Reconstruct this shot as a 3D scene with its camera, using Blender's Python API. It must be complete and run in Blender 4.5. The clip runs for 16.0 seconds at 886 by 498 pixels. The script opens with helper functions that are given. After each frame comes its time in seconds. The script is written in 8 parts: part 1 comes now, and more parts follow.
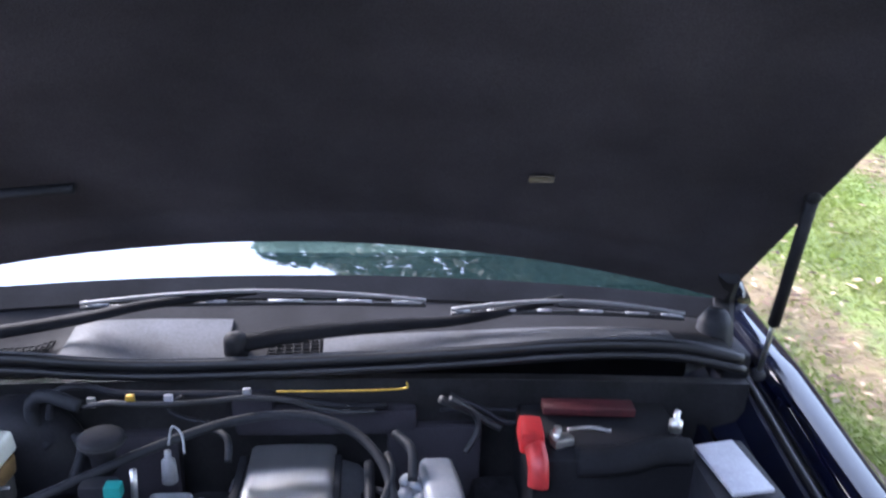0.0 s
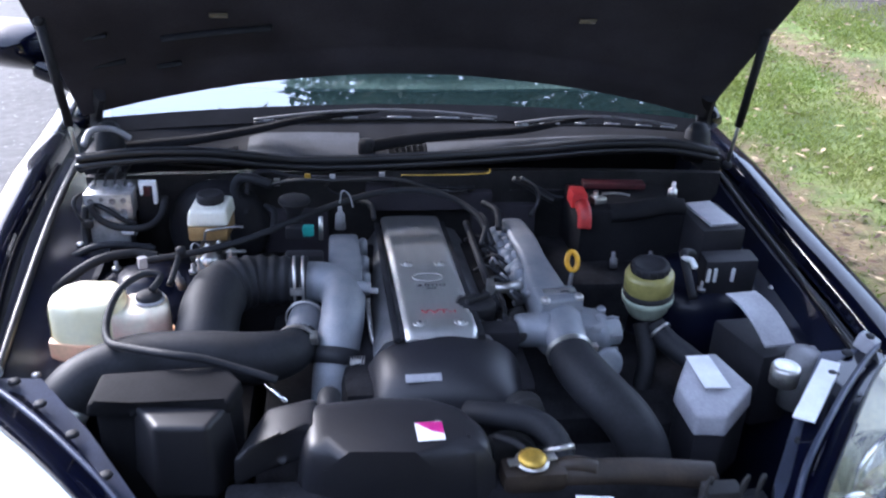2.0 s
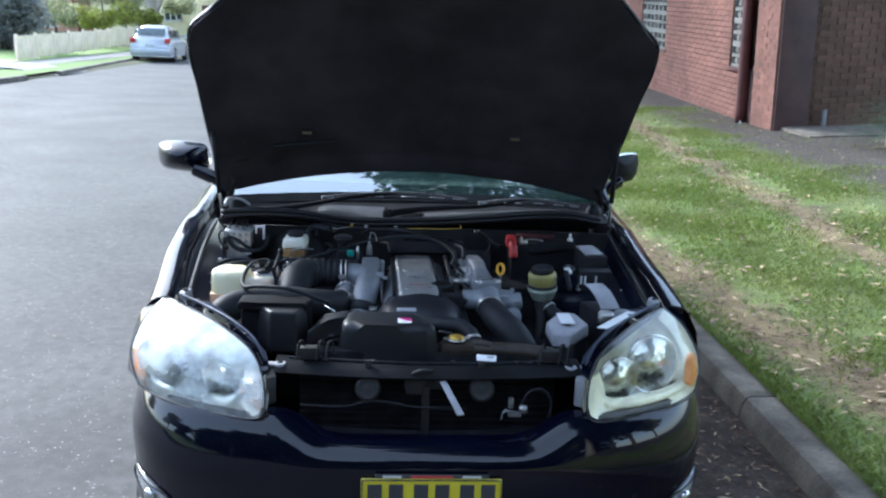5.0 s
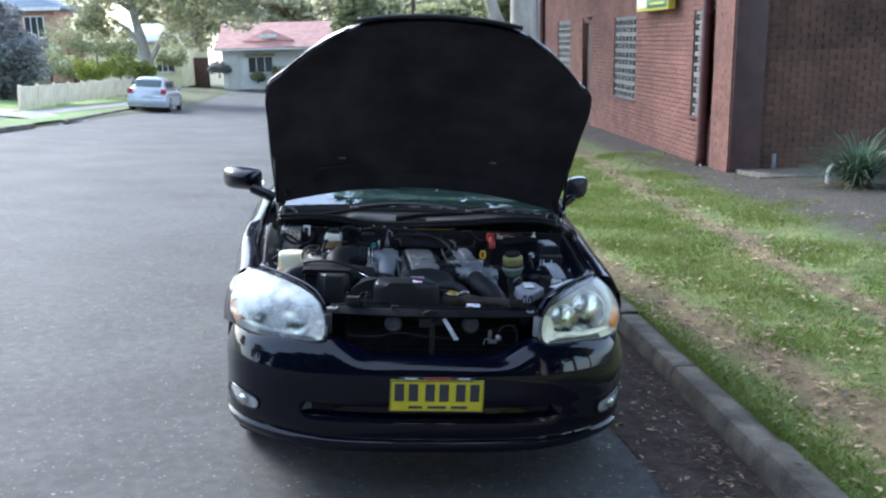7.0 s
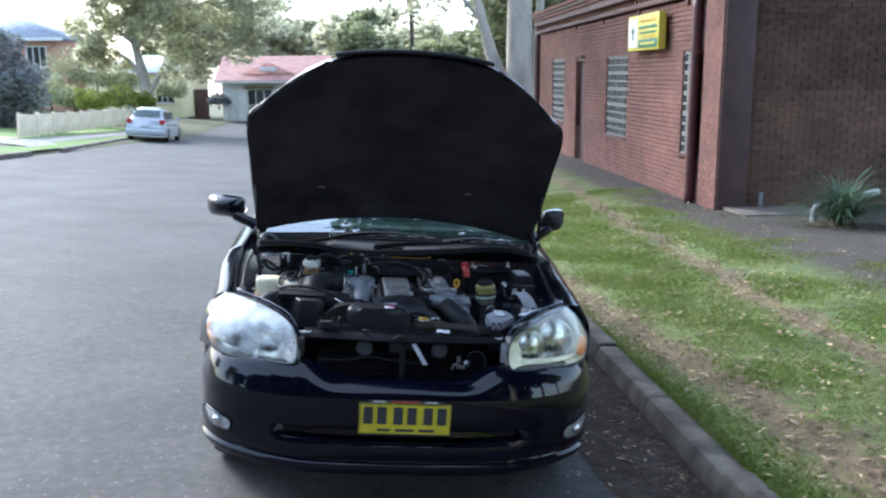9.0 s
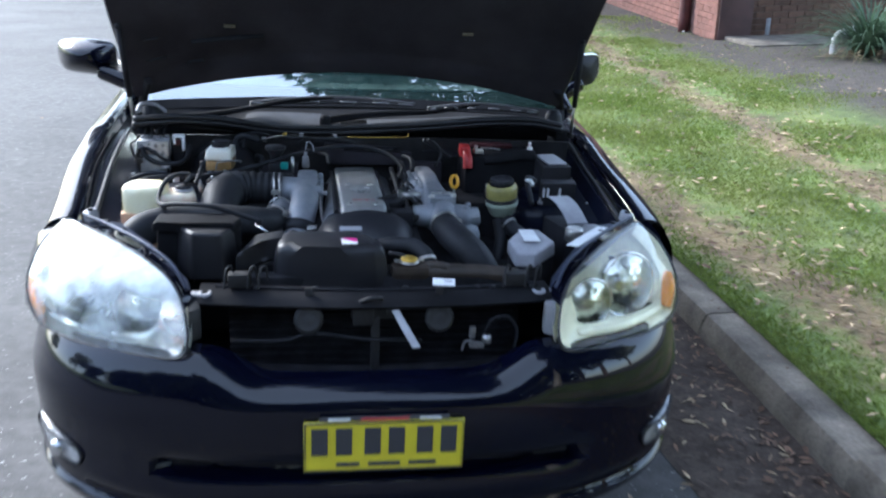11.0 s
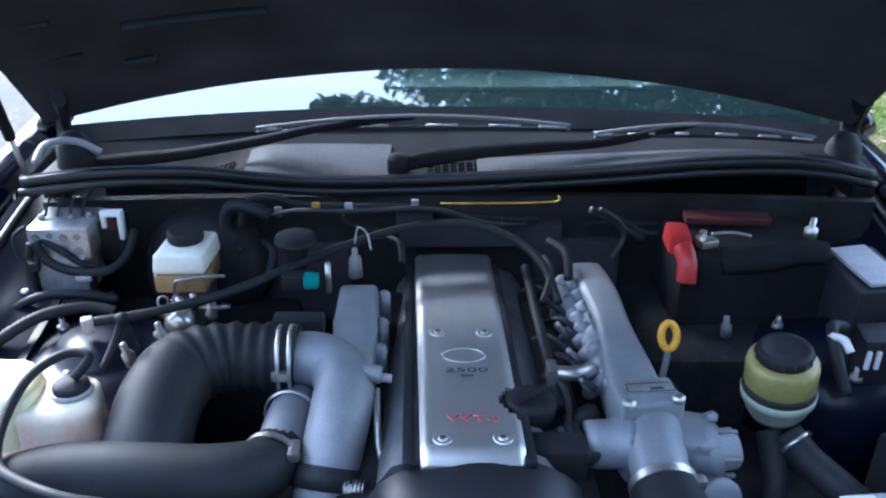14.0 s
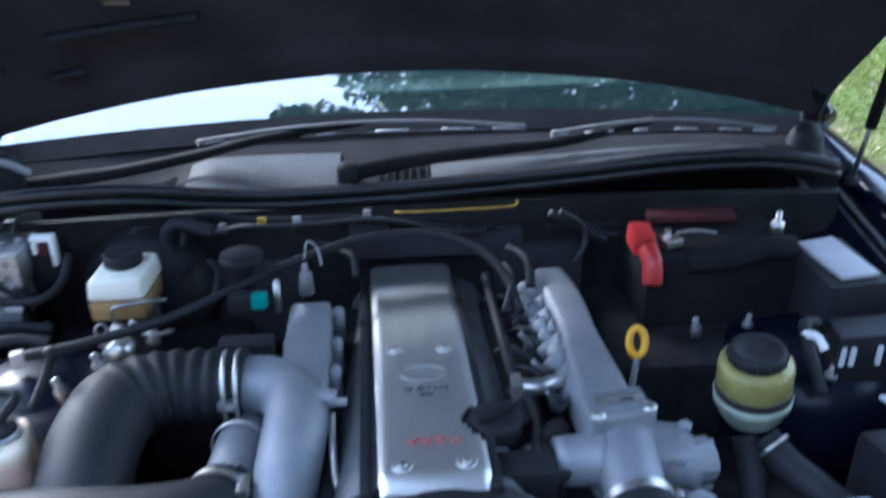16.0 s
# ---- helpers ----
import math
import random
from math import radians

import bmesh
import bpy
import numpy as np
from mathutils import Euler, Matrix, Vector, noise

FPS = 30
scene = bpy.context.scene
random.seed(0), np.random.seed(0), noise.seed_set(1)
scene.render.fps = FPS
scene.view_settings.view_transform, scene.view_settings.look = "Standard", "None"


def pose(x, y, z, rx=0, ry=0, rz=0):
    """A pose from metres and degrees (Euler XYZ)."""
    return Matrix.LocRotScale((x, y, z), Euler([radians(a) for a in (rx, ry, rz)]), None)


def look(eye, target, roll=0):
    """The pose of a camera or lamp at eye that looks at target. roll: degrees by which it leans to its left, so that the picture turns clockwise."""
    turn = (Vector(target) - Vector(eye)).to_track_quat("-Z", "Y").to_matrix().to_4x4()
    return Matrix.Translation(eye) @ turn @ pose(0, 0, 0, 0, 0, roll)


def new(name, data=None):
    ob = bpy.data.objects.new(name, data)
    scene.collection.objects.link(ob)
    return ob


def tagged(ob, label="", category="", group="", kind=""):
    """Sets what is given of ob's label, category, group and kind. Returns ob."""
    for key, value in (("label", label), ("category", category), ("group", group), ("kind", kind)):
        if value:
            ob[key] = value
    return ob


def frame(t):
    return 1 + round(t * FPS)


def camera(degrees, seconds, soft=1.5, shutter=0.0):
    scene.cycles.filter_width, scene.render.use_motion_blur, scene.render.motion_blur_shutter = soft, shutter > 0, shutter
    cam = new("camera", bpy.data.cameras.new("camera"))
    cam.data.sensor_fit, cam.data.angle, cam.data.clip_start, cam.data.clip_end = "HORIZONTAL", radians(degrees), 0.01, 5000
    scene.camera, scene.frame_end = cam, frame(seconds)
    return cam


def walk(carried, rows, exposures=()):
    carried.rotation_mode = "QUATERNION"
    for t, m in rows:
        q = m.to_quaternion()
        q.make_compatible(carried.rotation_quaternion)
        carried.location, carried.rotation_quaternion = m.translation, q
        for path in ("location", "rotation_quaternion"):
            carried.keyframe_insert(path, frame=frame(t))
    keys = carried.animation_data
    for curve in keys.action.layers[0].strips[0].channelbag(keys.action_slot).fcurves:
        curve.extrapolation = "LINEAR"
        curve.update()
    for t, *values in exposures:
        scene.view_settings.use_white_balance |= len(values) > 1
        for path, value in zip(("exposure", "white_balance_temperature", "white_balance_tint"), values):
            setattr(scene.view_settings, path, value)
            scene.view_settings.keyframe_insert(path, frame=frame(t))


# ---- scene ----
cam = camera(55.1, 16.0, soft=2.2, shutter=0.5)
PATH = [
    (0, (0.094, -0.046, 1.656), (0.259, 1.826, 0.972), 2.05),
    (0.5, (-0.003, -0.123, 1.647), (0.294, 1.703, 0.888), 2.7),
    (1, (-0.065, -0.34, 1.651), (0.117, 1.476, 0.833), 2.96),
    (1.5, (-0.13, -0.513, 1.668), (0.037, 1.315, 0.875), 2.75),
    (2, (-0.207, -0.669, 1.672), (0.045, 1.116, 0.807), 2.51),
    (2.5, (-0.204, -0.789, 1.674), (-0.011, 1.008, 0.818), 3.06),
    (3, (-0.132, -0.959, 1.667), (0.034, 0.832, 0.794), 3.97),
    (3.5, (-0.125, -1.137, 1.682), (-0.01, 0.681, 0.857), 3.44),
    (4, (-0.163, -1.381, 1.689), (0.055, 0.442, 0.896), 2.67),
    (4.5, (-0.146, -1.675, 1.704), (-0.032, 0.221, 1.076), 0.86),
    (4.7, (-0.135, -1.81, 1.712), (-0.003, 0.107, 1.157), 2.12),
    (6.8, (-0.249, -3.116, 1.732), (-0.106, -1.162, 1.334), 2.7),
    (7, (-0.277, -3.194, 1.734), (-0.107, -1.238, 1.349), 2.4),
    (7.5, (-0.268, -3.305, 1.742), (-0.105, -1.336, 1.429), 3.3),
    (8, (-0.232, -3.331, 1.74), (-0.08, -1.364, 1.415), 2.8),
    (8.5, (-0.214, -3.339, 1.736), (-0.075, -1.37, 1.409), 2.3),
    (9, (-0.178, -3.309, 1.729), (-0.003, -1.34, 1.424), 3.3),
    (9.2, (-0.179, -3.255, 1.717), (0.035, -1.301, 1.35), 4.1),
    (11.3, (-0.132, -1.462, 1.626), (0.154, 0.398, 0.946), 2.83),
    (11.5, (-0.104, -1.319, 1.659), (0.117, 0.558, 1.006), 2.08),
    (12, (-0.097, -0.973, 1.67), (-0.023, 0.918, 1.025), 0.83),
    (12.5, (-0.157, -0.729, 1.637), (-0.024, 1.152, 0.97), 2.46),
    (13, (-0.148, -0.506, 1.629), (0.013, 1.332, 0.856), 0.84),
    (13.5, (-0.084, -0.295, 1.585), (0.001, 1.525, 0.76), 2.07),
    (14, (-0.086, -0.202, 1.582), (-0.038, 1.578, 0.671), 0.61),
    (14.5, (-0.095, -0.183, 1.578), (-0.068, 1.587, 0.648), 0.88),
    (15, (-0.1, -0.182, 1.576), (-0.088, 1.581, 0.633), 0.24),
    (15.5, (-0.076, -0.203, 1.558), (-0.071, 1.529, 0.557), -2.83),
    (16, (-0.066, -0.141, 1.558), (0.061, 1.641, 0.66), -0.79),
]
EXPOSE = [(0.0, 2.72, 5800, 20), (0.6, 3.02, 5650, 25), (1.2, 2.65, 5400, 25), (2.0, 2.0, 5700, 18), (2.6, 1.72, 5700, 12), (3.2, 1.82, 5720, 10), (4.0, 1.84, 5720, 8), (4.5, 1.6, 5600, 6), (7.0, 1.27, 5620, 8), (9.2, 1.23, 5620, 8), (11.5, 1.68, 5600, 8), (12.0, 1.3, 5550, 8), (12.5, 1.32, 5550, 8), (13.0, 1.78, 5520, 9), (14.0, 2.13, 5220, 9), (16.0, 2.13, 5260, 9)]
CAR = pose(0, 0, 0, -2.5, 0, 0) @ pose(0, 0, 0, 0, 4.0, 0)
walk(cam, [(t, CAR @ look(eye, target, roll)) for t, eye, target, roll in PATH], EXPOSE)

# ---- light ----
world = bpy.data.worlds.new("world")
scene.world = world
world.use_nodes = True
wn = world.node_tree
sky = wn.nodes.new("ShaderNodeTexSky")
sky.sky_type, sky.sun_disc = "NISHITA", False
sky.sun_elevation, sky.sun_rotation = radians(32.6), radians(-40.7)
sky.air_density, sky.dust_density, sky.ozone_density = 1.0, 1.5, 1.0
haze = wn.nodes.new("ShaderNodeMix")
haze.data_type, haze.blend_type = "RGBA", "ADD"
haze.inputs[0].default_value = 1.0
haze.inputs[7].default_value = (2.6, 2.8, 3.1, 1)
wn.links.new(sky.outputs[0], haze.inputs[6])
wn.links.new(haze.outputs[2], wn.nodes["Background"].inputs[0])
wn.nodes["Background"].inputs[1].default_value = 0.15
sun_data = bpy.data.lights.new("sun", "SUN")
sun_data.energy, sun_data.angle, sun_data.color = 2.6, radians(20), (1.0, 0.96, 0.90)
sun = new("sun", sun_data)
sun.matrix_world = look((0, 0, 30), (0.55 * 30, -0.64 * 30, 30 - 0.54 * 30))


# ---- materials ----
def mat(name, col, rough=0.5, metal=0.0, col2=None, vary=0.25, scale=6.0, fine=90.0, bump=0.15, depth=0.002,
        coat=0.0, trans=0.0, ior=1.5, rvary=0.12, stretch=(1, 1, 1), rand=0.0, island=0.0):
    """A surface with patches at one scale, grain at another, and a fine relief."""
    m = bpy.data.materials.new(name)
    m.use_nodes = True
    n, l = m.node_tree.nodes, m.node_tree.links
    p = n["Principled BSDF"]
    co, mp = n.new("ShaderNodeTexCoord"), n.new("ShaderNodeMapping")
    l.new(co.outputs["Object"], mp.inputs[0])
    mp.inputs["Scale"].default_value = stretch
    big, small = n.new("ShaderNodeTexNoise"), n.new("ShaderNodeTexNoise")
    for t, sc, de in ((big, scale, 5), (small, fine, 3)):
        t.inputs["Scale"].default_value, t.inputs["Detail"].default_value = sc, de
        l.new(mp.outputs[0], t.inputs["Vector"])
    c2 = col2 or tuple(max(0, c * (1 - vary)) for c in col)
    c1 = col if col2 else tuple(c * (1 + vary * 0.6) for c in col)
    ramp = n.new("ShaderNodeMix")
    ramp.data_type = "RGBA"
    ramp.inputs[6].default_value, ramp.inputs[7].default_value = (*c1, 1), (*c2, 1)
    mr = n.new("ShaderNodeMapRange")
    mr.inputs[1].default_value, mr.inputs[2].default_value = 0.34, 0.66
    l.new(big.outputs[0], mr.inputs[0])
    l.new(mr.outputs[0], ramp.inputs[0])
    grain = n.new("ShaderNodeMix")
    grain.data_type, grain.blend_type = "RGBA", "MULTIPLY"
    grain.inputs[0].default_value = 1.0
    gr = n.new("ShaderNodeMapRange")
    gr.inputs[1].default_value, gr.inputs[2].default_value = 0.25, 0.75
    gr.inputs[3].default_value, gr.inputs[4].default_value = 1 - vary * 0.7, 1 + vary * 0.5
    l.new(small.outputs[0], gr.inputs[0])
    l.new(ramp.outputs[2], grain.inputs[6])
    l.new(gr.outputs[0], grain.inputs[7])
    out = grain.outputs[2]
    for amount, kind in ((rand, "Random"), (island, "Island")):
        if amount:
            src = n.new("ShaderNodeObjectInfo").outputs["Random"] if kind == "Random" else n.new("ShaderNodeNewGeometry").outputs["Random Per Island"]
            rr = n.new("ShaderNodeMapRange")
            rr.inputs[3].default_value, rr.inputs[4].default_value = 1 - amount, 1 + amount
            l.new(src, rr.inputs[0])
            mul = n.new("ShaderNodeMix")
            mul.data_type, mul.blend_type = "RGBA", "MULTIPLY"
            mul.inputs[0].default_value = 1.0
            l.new(out, mul.inputs[6])
            l.new(rr.outputs[0], mul.inputs[7])
            out = mul.outputs[2]
    l.new(out, p.inputs["Base Color"])
    rv = n.new("ShaderNodeMapRange")
    rv.inputs[3].default_value, rv.inputs[4].default_value = max(0.0, rough - rvary * 0.5), min(1, rough + rvary)
    l.new(big.outputs[0], rv.inputs[0])
    l.new(rv.outputs[0], p.inputs["Roughness"])
    p.inputs["Metallic"].default_value, p.inputs["IOR"].default_value = metal, ior
    p.inputs["Coat Weight"].default_value, p.inputs["Coat Roughness"].default_value = coat, 0.04
    p.inputs["Transmission Weight"].default_value = trans
    if bump:
        b = n.new("ShaderNodeBump")
        b.inputs["Strength"].default_value, b.inputs["Distance"].default_value = bump, depth
        l.new(small.outputs[0], b.inputs["Height"])
        l.new(b.outputs[0], p.inputs["Normal"])
    return m


def leafy(*args, glow=0.4, **more):
    """Foliage: light comes through the leaf."""
    m = mat(*args, **more)
    n, l = m.node_tree.nodes, m.node_tree.links
    p, out = n["Principled BSDF"], n["Material Output"]
    tr, mx = n.new("ShaderNodeBsdfTranslucent"), n.new("ShaderNodeMixShader")
    l.new(p.inputs["Base Color"].links[0].from_socket, tr.inputs[0])
    mx.inputs[0].default_value = glow
    l.new(p.outputs[0], mx.inputs[1])
    l.new(tr.outputs[0], mx.inputs[2])
    l.new(mx.outputs[0], out.inputs[0])
    return m


NAVY = mat("navy_paint", (0.0012, 0.0020, 0.0085), 0.45, 0.0, vary=0.2, scale=3, fine=900, bump=0.0, coat=0.9, rvary=0.05, ior=1.08)
NAVY.node_tree.nodes["Principled BSDF"].inputs["Coat IOR"].default_value = 1.5
NAVY_BAY = mat("navy_paint_dusty", (0.0035, 0.005, 0.015), 0.5, 0.0, vary=0.3, scale=14, fine=250, bump=0.05, coat=0.3, ior=1.22)
NAVY_BAY.node_tree.nodes["Principled BSDF"].inputs["Coat Roughness"].default_value = 0.24
BLACK = mat("black_plastic", (0.017, 0.017, 0.021), 0.56, vary=0.35, scale=9, fine=260, bump=0.12, rvary=0.25, ior=1.32)
SATIN = mat("satin_black_plastic", (0.017, 0.017, 0.021), 0.38, vary=0.3, scale=5, fine=320, bump=0.06, rvary=0.2, ior=1.42)
LINER = mat("black_felt_liner", (0.056, 0.052, 0.062), 0.95, vary=0.35, scale=4, fine=400, bump=0.5, ior=1.2)
RUBBER = mat("black_rubber", (0.019, 0.020, 0.024), 0.55, vary=0.3, scale=12, fine=180, bump=0.1, rvary=0.2, ior=1.30)
COWLBLACK = mat("weathered_cowl_plastic", (0.012, 0.012, 0.014), 0.68, vary=0.3, scale=9, fine=220, bump=0.1, ior=1.17)
# Near-black for the depths of the bay: their shade is put into the colour.
VOID = mat("void_black_metal", (0.018, 0.018, 0.021), 0.8, vary=0.4, scale=18, fine=160, bump=0.3, ior=1.2)
RUBBER_DARK = mat("weather_seal_rubber", (0.012, 0.012, 0.014), 0.38, vary=0.3, scale=10, fine=150, bump=0.1)
GRIME = mat("grimy_black_metal", (0.015, 0.0145, 0.016), 0.65, 0.1, vary=0.5, scale=18, fine=160, bump=0.3)
ALLOY = mat("dull_cast_aluminium", (0.255, 0.265, 0.29), 0.55, 0.45, vary=0.16, scale=26, fine=420, bump=0.5, depth=0.0012, rvary=0.2, col2=(0.22, 0.235, 0.265))
HORNGREY = mat("dusty_dark_grey_paint", (0.03, 0.03, 0.033), 0.55, 0.2, vary=0.3, scale=20, fine=200, bump=0.15)
STAINED = mat("red_stained_plastic", (0.86, 0.80, 0.62), 0.36, vary=0.1, scale=16, fine=120, bump=0.04, col2=(0.82, 0.52, 0.40))
PINKFLUID = mat("pink_tinted_plastic", (0.72, 0.30, 0.20), 0.36, vary=0.15, scale=10, fine=120, bump=0.04, col2=(0.80, 0.52, 0.30))
BARE = mat("bare_machined_aluminium", (0.50, 0.51, 0.53), 0.40, 0.7, vary=0.3, scale=30, fine=300, bump=0.1)
BRUSHED = mat("brushed_aluminium", (0.72, 0.725, 0.72), 0.45, 1.0, vary=0.08, scale=5, fine=420, bump=0.02, stretch=(6, 1, 1), rvary=0.08)
STEEL = mat("zinc_steel", (0.55, 0.54, 0.52), 0.33, 0.9, vary=0.3, scale=30, fine=300, bump=0.1)
DULLSTEEL = mat("dull_steel", (0.30, 0.30, 0.31), 0.42, 0.75, vary=0.35, scale=30, fine=300, bump=0.1)
COWLGREY = mat("weathered_grey_plastic", (0.060, 0.062, 0.070), 0.66, vary=0.3, scale=9, fine=220, bump=0.1, ior=1.35)
DARKLEAF = mat("damp_brown_leaf", (0.135, 0.078, 0.048), 0.75, vary=0.4, scale=20, fine=80, bump=0.1, island=0.5)
# Navy paint made paler and bluer: the sky's sheen is in the colour.
FLANGE = mat("navy_paint_sky_sheen", (0.048, 0.056, 0.088), 0.35, 0.3, vary=0.3, scale=14, fine=250, bump=0.05)
CLIPTAN = mat("tan_clip_plastic", (0.17, 0.145, 0.10), 0.5, vary=0.2, bump=0.05)
BOWL = mat("aged_lamp_bowl", (0.70, 0.73, 0.68), 0.09, 1.0, vary=0.2, scale=40, fine=38, bump=0.7, depth=0.010, rvary=0.05)
CHROME = mat("chrome", (0.75, 0.76, 0.78), 0.1, 1.0, vary=0.1, scale=20, fine=300, bump=0.02)
GOLD = mat("yellow_zinc", (0.62, 0.40, 0.07), 0.36, 0.6, vary=0.3, scale=30, fine=300, bump=0.1)
ORANGE = mat("orange_yellow_plastic", (0.72, 0.37, 0.02), 0.38, vary=0.15, scale=30, fine=300, bump=0.05)
CREAM = mat("yellowed_white_plastic", (0.90, 0.85, 0.62), 0.36, vary=0.06, scale=10, fine=120, bump=0.04, col2=(0.88, 0.78, 0.46))
MILK = mat("milky_plastic", (0.74, 0.74, 0.66), 0.34, vary=0.12, scale=12, fine=120, bump=0.05)
AMBERFLUID = mat("amber_plastic", (0.30, 0.19, 0.08), 0.36, vary=0.25, scale=14, fine=120, bump=0.05)
OLIVE = mat("olive_yellow_plastic", (0.29, 0.26, 0.085), 0.28, vary=0.25, scale=14, fine=120, bump=0.05)
PALEGREEN = mat("pale_green_plastic", (0.33, 0.38, 0.30), 0.34, vary=0.2, scale=14, fine=120, bump=0.05)
RED = mat("red_plastic", (0.42, 0.024, 0.024), 0.4, vary=0.25, scale=14, fine=120, bump=0.06)
REDDARK = mat("dusty_red_plastic", (0.065, 0.010, 0.013), 0.55, vary=0.35, scale=20, fine=120, bump=0.06)
GREYPL = mat("grey_plastic", (0.20, 0.20, 0.21), 0.5, vary=0.2, scale=14, fine=200, bump=0.08)
LIDGREY = mat("faded_grey_lid", (0.338, 0.338, 0.365), 0.45, vary=0.2, scale=14, fine=200, bump=0.08)
PAPER = mat("white_label", (0.78, 0.79, 0.80), 0.55, vary=0.08, scale=30, fine=200, bump=0.03)
PRINT = mat("dark_print", (0.05, 0.05, 0.055), 0.5, vary=0.1, bump=0)
PRINTRED = mat("red_print", (0.55, 0.05, 0.06), 0.45, vary=0.1, bump=0)
MAGENTA = mat("magenta_print", (0.78, 0.05, 0.38), 0.45, vary=0.1, bump=0)
TEALPL = mat("teal_connector", (0.02, 0.22, 0.20), 0.4, vary=0.2, bump=0.05)
RUSTY = mat("brown_tank_plastic", (0.034, 0.024, 0.017), 0.5, vary=0.4, scale=22, fine=200, bump=0.15)
WHITEPL = mat("white_plastic", (0.70, 0.71, 0.72), 0.45, vary=0.12, scale=20, fine=200, bump=0.05)
PLATE = mat("yellow_plate_paint", (0.70, 0.60, 0.03), 0.38, vary=0.08, scale=20, fine=200, bump=0.03)
TYRE = mat("tyre_rubber", (0.018, 0.018, 0.019), 0.7, vary=0.3, scale=12, fine=120, bump=0.3)
RIM = mat("silver_wheel_paint", (0.45, 0.46, 0.47), 0.3, 0.7, vary=0.15, bump=0.03)
REFLECTOR = mat("lamp_reflector", (0.80, 0.82, 0.84), 0.16, 1.0, vary=0.12, scale=20, fine=60, bump=0.12, depth=0.006)
CAMGREY = mat("grey_cast_cover", (0.17, 0.175, 0.19), 0.5, 0.5, vary=0.25, scale=20, fine=300, bump=0.15, depth=0.001)
LAMPINNER = mat("lamp_surround_plastic", (0.86, 0.87, 0.80), 0.28, 0.12, vary=0.2, scale=10, bump=0.05)
AMBER = mat("amber_lens", (0.85, 0.28, 0.03), 0.25, vary=0.15, scale=30, fine=200, bump=0.2)
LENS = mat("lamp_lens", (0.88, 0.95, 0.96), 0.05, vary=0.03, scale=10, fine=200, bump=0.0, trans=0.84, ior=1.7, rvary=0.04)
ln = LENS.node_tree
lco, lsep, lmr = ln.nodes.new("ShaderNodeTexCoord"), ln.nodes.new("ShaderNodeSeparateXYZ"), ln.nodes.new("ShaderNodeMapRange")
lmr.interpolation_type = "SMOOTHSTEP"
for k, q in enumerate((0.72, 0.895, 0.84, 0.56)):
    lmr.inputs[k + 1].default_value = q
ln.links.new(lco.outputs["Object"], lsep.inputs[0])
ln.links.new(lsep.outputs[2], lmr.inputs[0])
# blotchy haze of the old lens; its whiter top paints in the sky's reflection
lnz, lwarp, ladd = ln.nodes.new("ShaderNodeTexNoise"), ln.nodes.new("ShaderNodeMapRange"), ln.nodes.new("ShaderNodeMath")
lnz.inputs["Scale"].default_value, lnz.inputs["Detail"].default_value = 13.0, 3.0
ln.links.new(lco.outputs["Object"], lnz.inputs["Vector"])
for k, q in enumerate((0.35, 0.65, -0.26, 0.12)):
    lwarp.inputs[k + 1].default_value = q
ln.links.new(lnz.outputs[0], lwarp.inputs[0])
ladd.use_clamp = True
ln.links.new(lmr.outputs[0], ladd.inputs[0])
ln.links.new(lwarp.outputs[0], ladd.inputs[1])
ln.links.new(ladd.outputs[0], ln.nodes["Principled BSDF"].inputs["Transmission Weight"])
LENSCLEAR = mat("yellowed_lamp_lens", (0.98, 0.97, 0.88), 0.03, vary=0.03, scale=10, fine=200, bump=0.0, trans=0.97, ior=1.03, rvary=0.02, coat=1.0)
LAMPCREAM = mat("yellowed_lamp_surround", (0.90, 0.88, 0.68), 0.3, 0.1, vary=0.2, scale=10, bump=0.05)
FOGBRIGHT = mat("fog_lamp_reflector", (0.66, 0.67, 0.68), 0.2, 0.6, vary=0.2, scale=40, fine=120, bump=0.4, depth=0.004)
WINDSCREEN = mat("tinted_windscreen", (0.30, 0.66, 0.62), 0.01, vary=0.05, scale=10, fine=200, bump=0.0, trans=0.95, ior=4.2, rvary=0.01)
SIDEGLASS = mat("dark_side_glass", (0.20, 0.24, 0.24), 0.03, vary=0.1, bump=0.0, ior=1.5, trans=0.85)
CABIN = mat("grey_cabin_trim", (0.30, 0.31, 0.31), 0.8, vary=0.3, scale=8, bump=0.2)
MIRROR = mat("mirror_glass", (0.85, 0.86, 0.88), 0.02, 1.0, vary=0.02, bump=0.0)
ASPHALT = mat("asphalt", (0.072, 0.069, 0.067), 0.78, vary=0.36, scale=0.7, fine=130, bump=0.55, depth=0.004, col2=(0.060, 0.057, 0.055))
KERB = mat("weathered_concrete_kerb", (0.148, 0.126, 0.100), 0.85, vary=0.4, scale=5, fine=70, bump=0.6, depth=0.005, rand=0.1)
CONCRETE = mat("pale_concrete", (0.28, 0.265, 0.245), 0.85, vary=0.2, scale=3, fine=60, bump=0.5, depth=0.004)
BRICK = mat("red_brick", (0.200, 0.090, 0.068), 0.85, vary=0.2, scale=9, fine=80, bump=0.6, depth=0.004, rand=0.12, island=0.10)
# Browner, darker copy of BRICK: the front wall's shade is in the colour.
BRICKDARK = mat("brown_brick_shaded", (0.132, 0.074, 0.050), 0.88, vary=0.3, scale=9, fine=80, bump=0.6, depth=0.004, rand=0.25, island=0.22)
MORTAR = mat("mortar", (0.190, 0.105, 0.084), 0.9, vary=0.2, scale=12, fine=120, bump=0.5)
